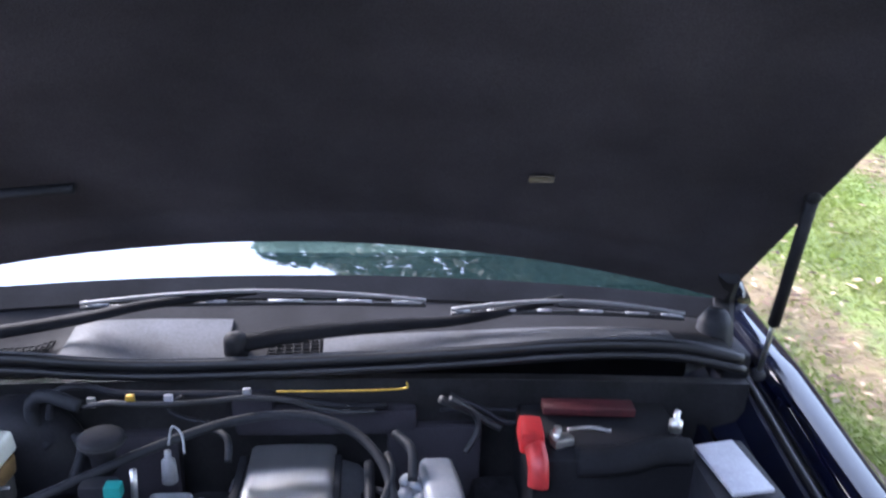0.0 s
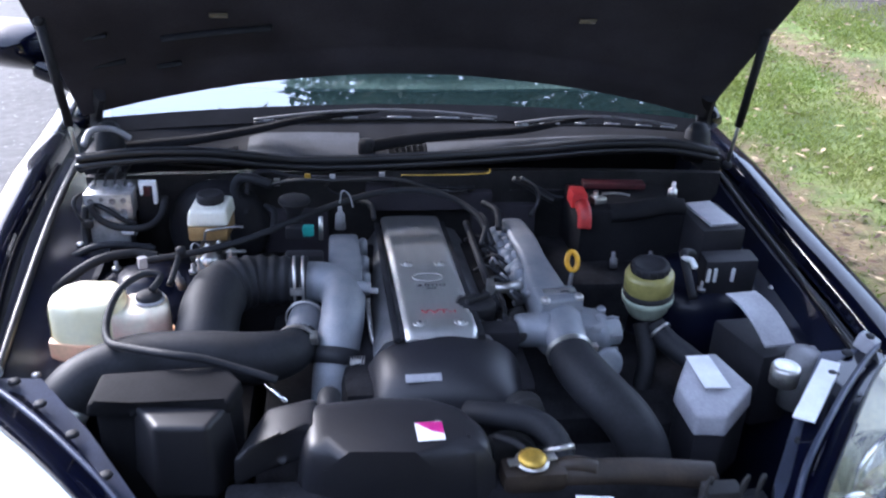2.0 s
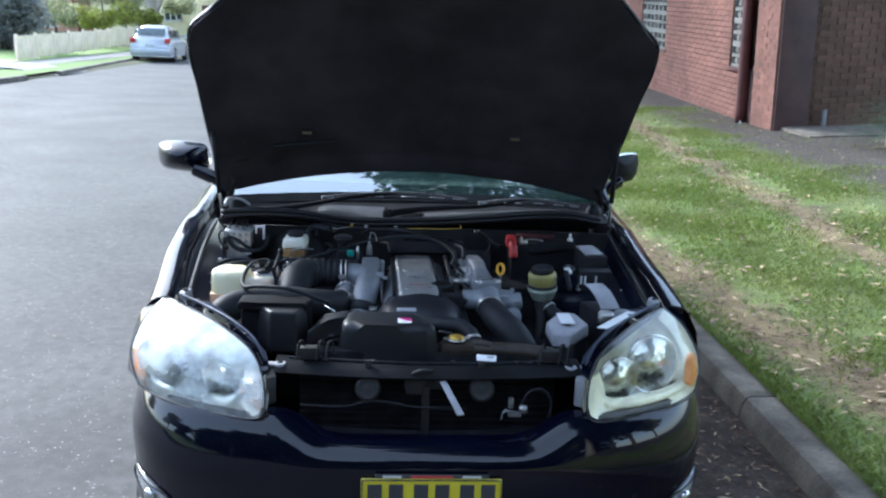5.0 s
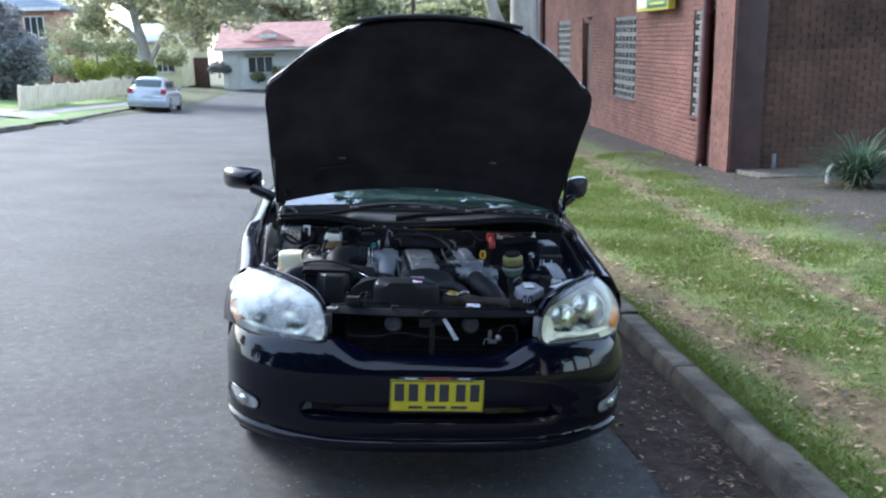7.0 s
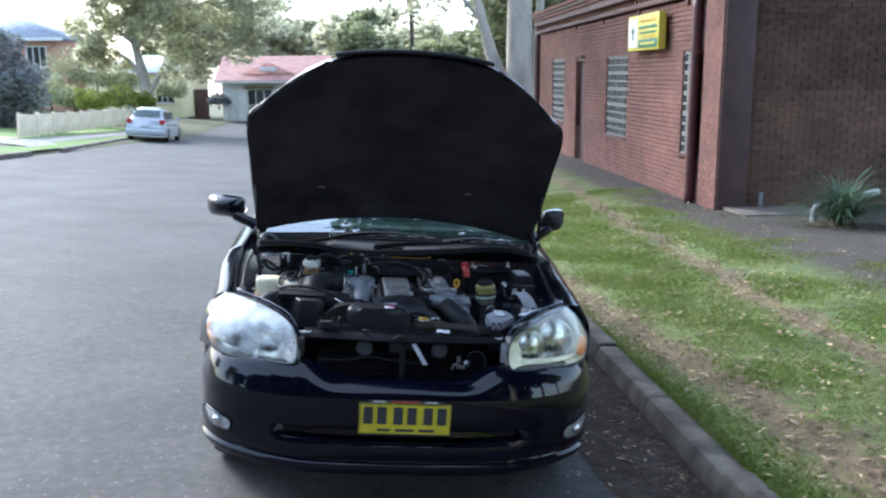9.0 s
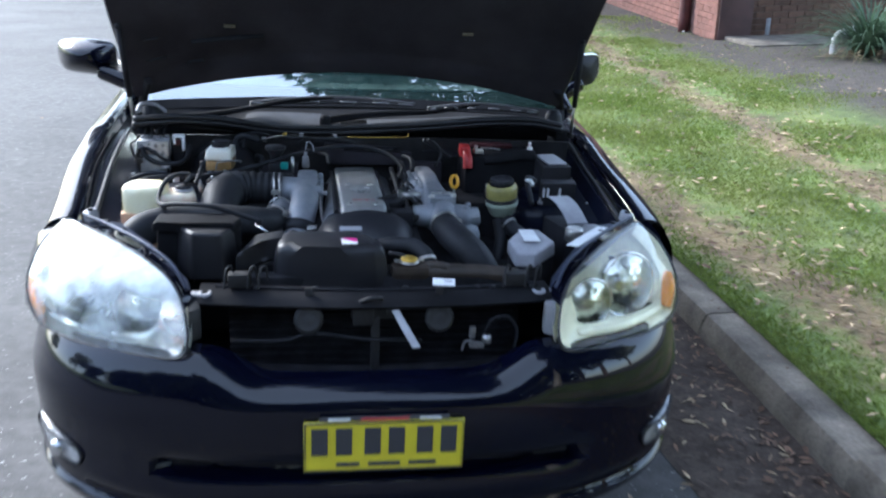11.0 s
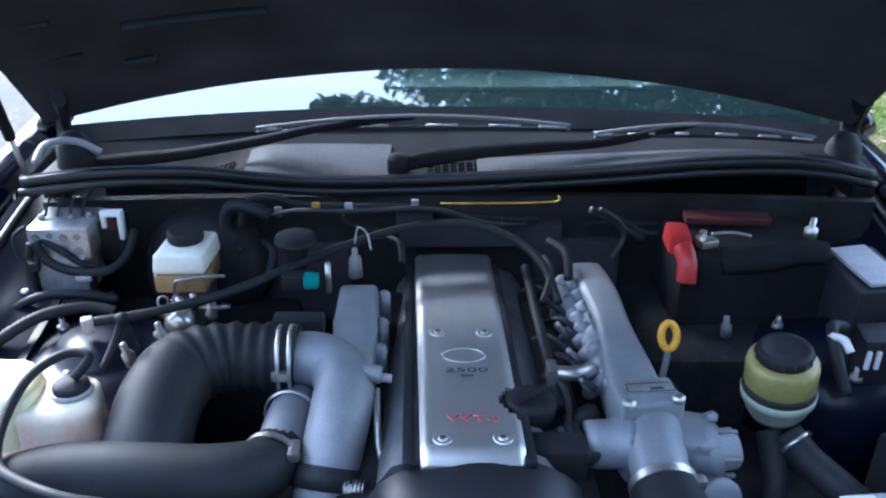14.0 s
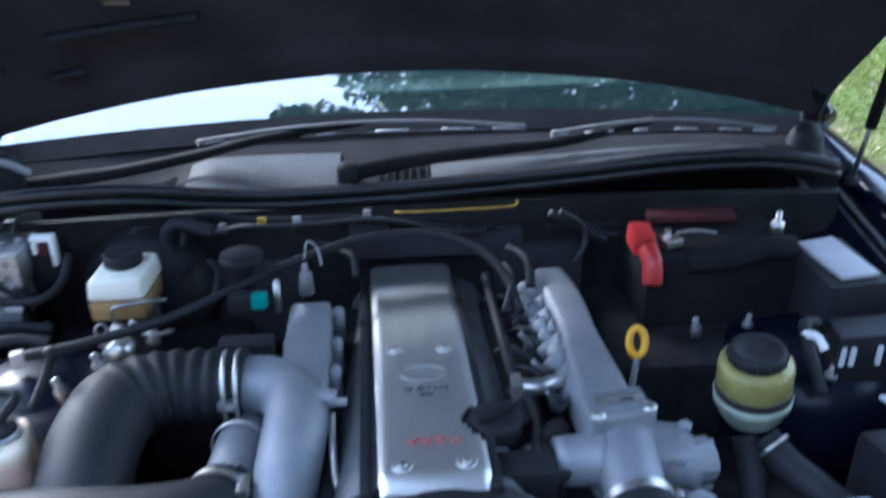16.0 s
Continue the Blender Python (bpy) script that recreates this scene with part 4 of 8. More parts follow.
shell(bm, 44, 56, liner_at, lambda u, v: opened(bonnet_closed(u, 0.015 + 0.965 * v, 0.013, 0.985)) - liner_at(u, v))
liner = part("liner", bm, LINER, bonnet, "matt black insulating liner")
for u, v, w in ((0.738, 0.215, 0.036), (0.232, 0.220, 0.036)):
    q = bonnet_closed(u, v, 0.026)
    bm = B()
    pts = [opened((q[0] + dx, q[1] + dy, q[2] - 0.001 + dy * 0.09)) for dx, dy in ((-w / 2, -0.006), (w / 2, -0.006), (w / 2, 0.006), (-w / 2, 0.006))]
    nrm = opened((0, 0, -0.003)) - opened((0, 0, 0))
    lo, hi = [bm.verts.new(p) for p in pts], [bm.verts.new(p + nrm) for p in pts]
    bm.faces.new(lo), bm.faces.new(hi[::-1])
    for i in range(4):
        bm.faces.new((lo[i], lo[(i + 1) % 4], hi[(i + 1) % 4], hi[i]))
    part("retaining_clip", bm, CLIPTAN, bonnet, "small tan retaining clip")
# stiffening lip along the rear edge and the side edges
bm = B()
tube(bm, [opened(bonnet_closed(u, 0.012, 0.016)) for u in (0.02, 0.12, 0.25, 0.4, 0.5, 0.6, 0.75, 0.88, 0.98)], 0.010, n=8)
for a in (0.008, 0.992):
    tube(bm, [opened(bonnet_closed(a, v, 0.016)) for v in (0.02, 0.2, 0.4, 0.6, 0.72, 0.85, 0.97)], 0.009, n=6)
part("edge_fold", bm, NAVY_BAY, bonnet)
# raised shallow pressings near the rear edge
for u0, u1, v, w in ((0.133, 0.168, 0.098, 0.007), (0.05, 0.095, 0.128, 0.007), (0.055, 0.085, 0.20, 0.006), (0.15, 0.30, 0.172, 0.009)):
    bm = tube(B(), [opened(bonnet_closed(u0 + (u1 - u0) * k / 4, v, 0.027)) for k in range(5)], w, n=8, flat=0.6)
    part("pressing", bm, RUBBER, bonnet)
# trim strip along the bonnet's nose
bm = tube(B(), [opened((x + CX, 0.048 + 0.30 * x * x, 0.790)) for x in (-0.34, -0.2, 0, 0.2, 0.34)], 0.010, n=8)
part("nose_trim", bm, SATIN, bonnet)
for s in (-1, 1):
    top = opened(bonnet_closed(0.5 + s * 0.484, 0.262, 0.03))
    foot = Vector((s * 0.738 + CX, 1.150, 1.002))
    d = top - foot
    ob = part("gas_strut", tube(B(), [foot + d * 0.32, top], 0.0095, n=10, res=1), BLACK, bonnet, "black gas strut holding the bonnet up")
    part("strut_rod", tube(B(), [foot, foot + d * 0.4], 0.0045, n=8, res=1), STEEL, ob)
    for p in (foot, top):
        bm = B()
        bmesh.ops.create_uvsphere(bm, u_segments=10, v_segments=8, radius=0.012, matrix=Matrix.Translation(p))
        part("strut_joint", bm, BLACK, ob)
    bm = B()
    tube(bm, [(s * 0.735 + CX, 1.30, 1.02), (s * 0.738 + CX, 1.32, 1.07), tuple(opened((s * 0.70 + CX, 1.22, 1.03)))], 0.012, n=8, flat=1.6)
    box(bm, (s * 0.728 + CX, 1.26, 0.985), (0.05, 0.11, 0.05), 0.01)
    part("hinge", bm, BLACK, car, "black bonnet hinge")
    bm = B()
    lathe(bm, [(0.030, 0), (0.034, 0.03), (0.030, 0.07), (0.018, 0.09), (0.004, 0.092)], pose(s * 0.70 + CX, 1.255, 0.98), 14)
    part("hinge_cover", bm, RUBBER, car)


# ---- the engine bay ----
def ring(bm, c, axis, r, w, t=0.003, n=22):
    """A hose clamp: a flat band round an axis."""
    m = Matrix.Translation(c) @ Vector(axis).to_track_quat("Z", "Y").to_matrix().to_4x4()
    lathe(bm, [(r, -w / 2), (r + t, -w / 2), (r + t, w / 2), (r, w / 2)], m, n, cap=False)
    return bm


# firewall, aprons and undertray close the bay
bm = B()
shell(bm, 24, 6, lambda u, v: ((u * 2 - 1) * 0.74 + CX, 1.235 - 0.03 * (u * 2 - 1) ** 2 - 0.03 * v, 0.42 + 0.55 * v), (0, 0.02, 0))
firewall = part("firewall", bm, GRIME, car, "grimy black firewall")
for x, z, w, h in ((-0.33, 0.80, 0.22, 0.16), (0.20, 0.82, 0.16, 0.14), (0.02, 0.90, 0.30, 0.05), (-0.10, 0.93, 0.07, 0.045)):
    part("insulation_pad", box(B(), (x, 1.195, z), (w, 0.03, h), 0.012), LINER, firewall)
for s in (-1, 1):
    bm = B()
    shell(bm, 14, 8, lambda u, v: (s * (0.665 - 0.05 * v - 0.05 * smooth(0.1, 0.6, v)) + CX, 0.40 + 0.86 * u, fender_top(0.40 + 0.86 * u) - 0.10 - 0.45 * v), (s * 0.012, 0, 0))
    apron = part("inner_apron", bm, NAVY_BAY, car, "dusty navy inner wing")
    # suspension tower
    bm = lathe(B(), [(0.135, -0.25), (0.13, -0.03), (0.118, 0.0), (0.075, 0.012), (0.06, 0.012), (0.055, 0.03), (0.02, 0.035)], pose(s * 0.565 + CX, 0.885, 0.845), 28)
    tower = part("suspension_tower", bm, NAVY_BAY, car, "rounded navy suspension tower")
    for k in range(3):
        a = k * 2.094 + 0.4
        bm = lathe(B(), [(0.010, 0), (0.010, 0.008), (0.005, 0.008), (0.005, 0.022), (0.001, 0.022)], pose(s * 0.565 + CX + 0.09 * math.cos(a), 0.885 + 0.09 * math.sin(a), 0.856), 6)
        part("tower_nut", bm, DULLSTEEL, tower)
    # sloping flange behind the headlamp
    bm = B()
    pts = [(0.745, 0.500, 0.898), (0.660, 0.520, 0.880), (0.560, 0.400, 0.862), (0.455, 0.260, 0.822), (0.440, 0.215, 0.800), (0.500, 0.245, 0.835), (0.610, 0.345, 0.868), (0.710, 0.450, 0.892)]
    v = [bm.verts.new((s * x + CX, y, z)) for x, y, z in pts]
    w = [bm.verts.new((s * x + CX, y, z - 0.02)) for x, y, z in pts]
    n = len(pts)
    for q in ((0, 1, 6, 7), (1, 2, 5, 6), (2, 3, 4, 5)):
        bm.faces.new([v[i] for i in q])
        bm.faces.new([w[i] for i in q][::-1])
    for i in range(n):
        bm.faces.new((v[i], w[i], w[(i + 1) % n], v[(i + 1) % n]))
    bmesh.ops.recalc_face_normals(bm, faces=bm.faces)
    flange = part("lamp_flange", bm, FLANGE, car, "painted metal flange behind the headlamp")
    bm = tube(B(), [(s * x + CX, y, z + 0.008) for x, y, z in ((0.735, 0.482, 0.905), (0.652, 0.410, 0.897), (0.558, 0.316, 0.885), (0.485, 0.240, 0.860), (0.446, 0.185, 0.818))], 0.0045, n=8, flat=1.4)
    part("flange_lip", bm, FLANGE, flange, "painted lip beside the lamp, sky sheen put into its colour")
    for x, y, z in ((0.690, 0.492, 0.893), (0.640, 0.445, 0.883), (0.58, 0.385, 0.870), (0.52, 0.315, 0.850)):
        part("push_rivet", lathe(B(), [(0.010, 0), (0.009, 0.004), (0.003, 0.005), (0.001, 0.005)], pose(s * x + CX, y, z), 12), RUBBER, flange)
    bm = B()
    box(bm, (s * 0.728 + CX, 0.500, 0.908), (0.024, 0.034, 0.030), 0.005, (12, 0, s * 30))
    part("bump_stop_bracket", bm, LIDGREY, flange, "pale bracket with a rubber stop")
    bm = lathe(B(), [(0.008, 0), (0.008, 0.004), (0.005, 0.006), (0.001, 0.006)], pose(s * 0.728 + CX, 0.497, 0.922), 12)
    part("rubber_stop", bm, RUBBER, flange)
# White strip added in place of the bright sheen on the painted flange.
bm = B()
box(bm, (0.578, 0.404, 0.884), (0.034, 0.205, 0.004), 0.0015, (0, -6, -41))
strip = part("flange_sticker", bm, PAPER, flange, "long pale strip standing in for the flange's sheen")
bm = B()
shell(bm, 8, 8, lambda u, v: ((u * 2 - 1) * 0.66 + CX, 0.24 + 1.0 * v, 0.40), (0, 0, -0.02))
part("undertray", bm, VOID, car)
# near-black blocks filling the bay below the covers; its shade is in their colour
gear = []
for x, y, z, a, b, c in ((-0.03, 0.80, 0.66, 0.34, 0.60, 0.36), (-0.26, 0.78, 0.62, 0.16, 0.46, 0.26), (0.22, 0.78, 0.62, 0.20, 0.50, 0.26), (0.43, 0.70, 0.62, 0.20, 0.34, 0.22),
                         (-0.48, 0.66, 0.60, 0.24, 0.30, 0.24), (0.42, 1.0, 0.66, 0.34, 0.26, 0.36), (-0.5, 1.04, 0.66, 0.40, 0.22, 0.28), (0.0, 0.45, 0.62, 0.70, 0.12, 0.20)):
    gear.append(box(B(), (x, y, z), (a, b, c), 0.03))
engine = part("engine_block", gear[0], VOID, car, "engine block below its covers, shade put into its black")
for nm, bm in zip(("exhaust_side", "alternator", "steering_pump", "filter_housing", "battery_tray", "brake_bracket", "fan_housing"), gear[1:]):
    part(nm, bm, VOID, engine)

# cam covers and the brushed plate
bm = B()
shell(bm, 12, 16, lambda u, v: (-0.138 + 0.226 * u + 0.010 * (v - 0.5), 0.590 + 0.560 * v, 0.845 + 0.045 * math.sin(math.pi * min(1, max(0, u))) ** 0.35 - 0.006 * v), (0, 0, -0.06))
camcov = part("cam_cover", bm, CAMGREY, engine, "grey cast cam cover")
for x0, x1, dx in ((-0.106, -0.096, -0.006), (0.036, 0.047, 0.001)):
    bm = B()
    box(bm, ((x0 + x1) / 2 + dx, 0.855, 0.888), (0.013, 0.57, 0.012), 0.004, (0, 0, 0.6 if x0 < 0 else 0.3))
    part("gasket_channel", bm, RUBBER, engine)
bm = B()


def cover_at(u, v):
    x = -0.089 + (0.127 + 0.010 * v) * u - 0.011 * v
    y = 0.573 + 0.590 * v
    edge = max(0, abs(u - 0.5) * 2 - 0.9) / 0.1
    z = 0.9015 + 0.002 * math.sin(math.pi * u) - 0.006 * edge - 0.004 * v - 0.012 * smooth(0.04, 0.0, v)
    return (x, y - 0.006 * math.sin(math.pi * u) * (1 - smooth(0, 0.2, v)), z)


nu, nv = 26, 60
verts = [[bm.verts.new(cover_at(i / nu, j / nv)) for j in range(nv + 1)] for i in range(nu + 1)]
for i in range(nu):
    for j in range(nv):
        c = sum((verts[i + a][j + b].co for a in (0, 1) for b in (0, 1)), Vector()) / 4
        if (c.x - 0.044) ** 2 + ((c.y - 0.690) * 0.85) ** 2 > 0.030 ** 2:
            bm.faces.new((verts[i][j], verts[i + 1][j], verts[i + 1][j + 1], verts[i][j + 1]))
bmesh.ops.delete(bm, geom=[v for v in bm.verts if not v.link_faces], context="VERTS")
ext = bmesh.ops.extrude_face_region(bm, geom=list(bm.faces))
bmesh.ops.translate(bm, vec=(0, 0, -0.005), verts=[e for e in ext["geom"] if isinstance(e, bmesh.types.BMVert)])
bmesh.ops.recalc_face_normals(bm, faces=bm.faces)
cover = part("coil_cover", bm, BRUSHED, engine, "brushed aluminium coil cover with engraved lettering")
for x, y in ((-0.064, 0.870), (0.006, 0.868), (-0.062, 0.607), (0.011, 0.607)):
    bm = lathe(B(), [(0.0062, 0), (0.0062, 0.0012), (0.0050, 0.0026), (0.0022, 0.0030), (0.0018, 0.0012)], pose(x, y, 0.9025), 12)
    part("cover_bolt", bm, STEEL, cover, "cross-head screw")
    part("screw_cross", box(B(), (x, y, 0.9056), (0.0016, 0.0070, 0.0010), 0, (0, 0, 30)), PRINT, cover)
    part("screw_cross", box(B(), (x, y, 0.9057), (0.0070, 0.0016, 0.0010), 0, (0, 0, 30)), PRINT, cover)
    part("bolt_washer", lathe(B(), [(0.0125, 0), (0.0125, 0.0010), (0.010, 0.0013), (0.008, 0.0006)], pose(x, y, 0.9023), 18), BRUSHED, cover)
for a, b, dy in ((0.030, 0.019, 0.0), ):
    bm = B()
    tube(bm, [(-0.028 + a * math.cos(k * math.pi / 10), 0.800 + b * math.sin(k * math.pi / 10) + dy, 0.9045) for k in range(21)], 0.0013, n=6, res=1, cap=False)
    part("badge_ring", bm, STEEL, cover, "embossed oval badge")
letters("engraved_number", "2500", 0.024, pose(-0.026, 0.760, 0.9045) @ Matrix.Diagonal((1.25, 0.62, 1, 1)), PRINT, cover)
letters("red_lettering", "VVT-i", 0.032, pose(-0.024, 0.647, 0.9045) @ Matrix.Diagonal((0.86, 0.58, 1, 1)), PRINTRED, cover)
part("small_bar", box(B(), (-0.026, 0.747, 0.9042), (0.018, 0.004, 0.0012), 0), PRINT, cover)
bm = lathe(B(), [(0.034, -0.02), (0.035, 0.010), (0.032, 0.016), (0.012, 0.017), (0.002, 0.017)], pose(0.056, 0.700, 0.882), 26)
cap = part("oil_cap", bm, BLACK, engine, "black oil filler cap")
part("grip", box(B(), (0.056, 0.700, 0.903), (0.058, 0.012, 0.014), 0.005, (0, 0, 35)), BLACK, cap)

# the engine leans back a little
for ob in [camcov, cover, cap] + [c for c in engine.children if c.name.startswith("gasket_channel")] + list(cover.children) + list(cap.children):
    for q in ob.data.vertices:
        q.co.z += 0.008 - 0.062 * (q.co.y - 0.605)

# timing cover: black hump in front of the cam covers
bm = B()


def hump(u, v):
    a = math.pi * u
    r = math.cos(v * 1.30) ** 0.7
    return (-0.020 - (0.146 - 0.016 * v) * math.cos(a), 0.582 - 0.128 * math.sin(v * 1.45), 0.755 + 0.149 * math.sin(a) ** 0.60 * r)


shell(bm, 28, 14, hump, (0, 0, -0.03))
timing = part("timing_cover", bm, SATIN, engine, "satin black timing cover")
part("cover_label", box(B(), (-0.066, 0.4895, 0.8755), (0.060, 0.004, 0.014), 0.001, (-54, 0, 2)), LIDGREY, timing, "pale grey label strip")
for x, r, y, z in ((-0.09, 0.045, 0.43, 0.74), (0.07, 0.055, 0.43, 0.745), (0.10, 0.035, 0.46, 0.82)):
    part("pulley", lathe(B(), [(r, -0.012), (r, -0.006), (r * 0.86, 0), (r, 0.006), (r, 0.012), (r * 0.5, 0.014), (0.01, 0.02)], Matrix.Translation((x, y, z)) @ Euler((radians(90), 0, 0)).to_matrix().to_4x4(), 22), GRIME, engine)

# cast intake elbow on the exhaust side
bm = B()
tube(bm, [(-0.268, 0.800, 0.895), (-0.238, 0.799, 0.895), (-0.208, 0.783, 0.892), (-0.193, 0.745, 0.888), (-0.195, 0.700, 0.876), (-0.203, 0.655, 0.850), (-0.212, 0.615, 0.805), (-0.217, 0.595, 0.75)], lambda t: 0.038 + 0.003 * math.sin(t * math.pi), n=22, res=8)
tube(bm, [(-0.20, 0.752, 0.902), (-0.165, 0.748, 0.908), (-0.142, 0.745, 0.906)], 0.012, n=10)
elbow = part("intake_elbow", bm, ALLOY, engine, "dull silver cast intake elbow")
bm = prism(B(), [(-0.222, 1.005), (-0.156, 1.005), (-0.152, 0.86), (-0.154, 0.775), (-0.178, 0.745), (-0.214, 0.78), (-0.222, 0.88)], 0.835, 0.908, 0.012, 0.06, seg=3)
part("flange_block", bm, ALLOY, elbow, "cast block behind the elbow")
for y in (0.985, 0.90, 0.83):
    part("flange_boss", lathe(B(), [(0.010, -0.05), (0.010, 0.004), (0.006, 0.008), (0.002, 0.008)], pose(-0.148, y, 0.890), 8), ALLOY, elbow)
part("vacuum_nipple", tube(B(), [(-0.158, 0.744, 0.905), (-0.128, 0.744, 0.901)], 0.006, n=8), LIDGREY, elbow)
part("vacuum_nipple", lathe(B(), [(0.012, -0.02), (0.010, 0.014), (0.005, 0.018), (0.005, 0.03)], pose(-0.195, 1.015, 0.930), 10), GREYPL, elbow)
bm = B()
tube(bm, [(-0.195, 1.022, 0.965), (-0.19, 1.03, 0.99), (-0.175, 1.02, 0.985), (-0.168, 1.00, 0.965)], 0.0018, n=6)
part("wire_clip", bm, DULLSTEEL, elbow)
bm = B()
tube(bm, [(-0.148, 0.735, 0.890), (-0.146, 0.69, 0.872), (-0.142, 0.655, 0.850), (-0.13, 0.63, 0.84)], 0.0045, n=8)
tube(bm, [(-0.236, 0.62, 0.842), (-0.205, 0.607, 0.836), (-0.165, 0.60, 0.832)], 0.010, n=8)
part("steel_pipe", bm, STEEL, elbow)
bm = B()
for k in range(11):
    ring(bm, (-0.205 + k * 0.0045, 0.607 - 0.0006 * k, 0.836), (1, -0.12, -0.05), 0.0105, 0.002, 0.0015, 12)
part("spring", bm, STEEL, elbow, "small coiled spring")
part("rubber_coupling", ring(B(), (-0.2085, 0.632, 0.828), (-0.15, -0.62, -0.75), 0.0395, 0.030, 0.005), RUBBER, elbow, "black rubber coupling on the elbow")
for dx in (0, 0.016):
    bm = ring(B(), (-0.285 + dx, 0.797, 0.897), (1, 0.03, 0), 0.0475, 0.005, 0.0025)
    part("hose_clamp", bm, STEEL, elbow)
part("clamp_screw", box(B(), (-0.279, 0.752, 0.900), (0.026, 0.012, 0.014), 0.003), STEEL, elbow)

# ribbed black intake hose
bm = tube(B(), [(-0.262, 0.798, 0.897), (-0.31, 0.800, 0.899), (-0.365, 0.795, 0.902), (-0.412, 0.765, 0.902), (-0.430, 0.715, 0.893), (-0.435, 0.655, 0.868), (-0.436, 0.605, 0.835)],
          lambda t: 0.047 + 0.008 * smooth(0.25, 0.6, t) + (0.0024 * math.sin(t * 95) if t < 0.5 else 0.0), n=24, res=14)
part("intake_hose", bm, RUBBER, car, "ribbed black rubber intake hose")
bm = B()
for dy in (0, 0.012):
    ring(bm, (-0.436, 0.640 - dy, 0.858 - dy * 0.8), (0, 1, 0.75), 0.0565, 0.003, 0.002, 26)
part("wire_clamp", bm, STEEL, car)
# smooth hose across the bay with a silver coupling
bm = tube(B(), [(-0.268, 0.665, 0.848), (-0.292, 0.618, 0.852), (-0.350, 0.592, 0.858), (-0.44, 0.590, 0.865), (-0.53, 0.585, 0.865), (-0.600, 0.556, 0.858), (-0.640, 0.515, 0.840), (-0.664, 0.475, 0.79)],
          lambda t: 0.036 + 0.010 * smooth(0.0, 0.3, t) - 0.006 * smooth(0.75, 1, t), n=22, res=8)
hose = part("boost_hose", bm, RUBBER, car, "thick smooth black hose across the bay")
bm = tube(B(), [(-0.262, 0.760, 0.845), (-0.265, 0.725, 0.855), (-0.268, 0.685, 0.856), (-0.272, 0.64, 0.852)], 0.031, n=18)
coup = part("coupling", bm, ALLOY, hose, "silver metal pipe coupling")
part("clamp", ring(B(), (-0.266, 0.728, 0.856), (0.02, 1, -0.1), 0.033, 0.006), STEEL, coup)
bm = ring(B(), (-0.277, 0.640, 0.853), (0.2, 1, 0.0), 0.037, 0.008)
box(bm, (-0.247, 0.632, 0.872), (0.014, 0.03, 0.014), 0.003)
part("clamp", bm, STEEL, coup)
bm = ring(B(), (-0.646, 0.503, 0.830), (0.45, 0.6, 0.66), 0.0415, 0.018)
part("clamp", bm, STEEL, hose, "bright clamp at the hose end")

# coolant bottle with a filler neck
o = [(-0.700, 0.652), (-0.704, 0.69), (-0.692, 0.730), (-0.662, 0.752), (-0.60, 0.748), (-0.572, 0.72), (-0.565, 0.67), (-0.582, 0.640), (-0.64, 0.634)]
bm = prism(B(), o, 0.74, 0.942, 0.026, 0.05, seg=4)
bottle = part("coolant_bottle", bm, CREAM, car, "yellowed white coolant bottle")
bm = prism(B(), [(-0.600, 0.640), (-0.596, 0.72), (-0.550, 0.742), (-0.505, 0.727), (-0.490, 0.662), (-0.53, 0.636)], 0.74, 0.922, 0.020, 0.06, seg=4)
neck = part("filler_chamber", bm, STAINED, bottle, "filler chamber stained red by coolant")
cxo, cyo = sum(p[0] for p in o) / len(o), sum(p[1] for p in o) / len(o)
part("red_base", prism(B(), [(cxo + (x - cxo) * 1.02, cyo + (y - cyo) * 1.04) for x, y in o], 0.72, 0.866, 0.006), PINKFLUID, bottle, "red fluid showing in the lower part")
part("red_base", prism(B(), [(-0.603, 0.637), (-0.599, 0.72), (-0.550, 0.745), (-0.502, 0.730), (-0.487, 0.660), (-0.53, 0.632)], 0.72, 0.850, 0.006), PINKFLUID, neck)
bm = lathe(B(), [(0.018, -0.02), (0.018, 0.0), (0.023, 0.002), (0.023, 0.012), (0.018, 0.015), (0.002, 0.015)], pose(-0.533, 0.690, 0.922), 20)
part("filler_collar", ring(B(), (-0.533, 0.690, 0.926), (0, 0, 1), 0.0235, 0.006, 0.003), LIDGREY, bottle, "pale collar round the filler cap")
part("filler_cap", bm, BLACK, bottle)
bm = tube(B(), [(-0.528, 0.690, 0.942), (-0.515, 0.715, 0.958), (-0.545, 0.715, 0.962), (-0.575, 0.675, 0.955), (-0.588, 0.62, 0.930), (-0.575, 0.565, 0.918), (-0.53, 0.515, 0.935), (-0.46, 0.475, 0.945), (-0.40, 0.47, 0.935), (-0.30, 0.455, 0.905)], 0.0065, n=10, res=8)
part("overflow_hose", bm, RUBBER, bottle, "thin black overflow hose")
bm = tube(B(), [(-0.505, 0.73, 0.93), (-0.495, 0.76, 0.955), (-0.488, 0.77, 0.975)], 0.006, n=8)
lathe(bm, [(0.009, 0), (0.009, 0.015), (0.003, 0.018)], pose(-0.487, 0.772, 0.970), 8)
part("sensor", bm, BLACK, bottle)

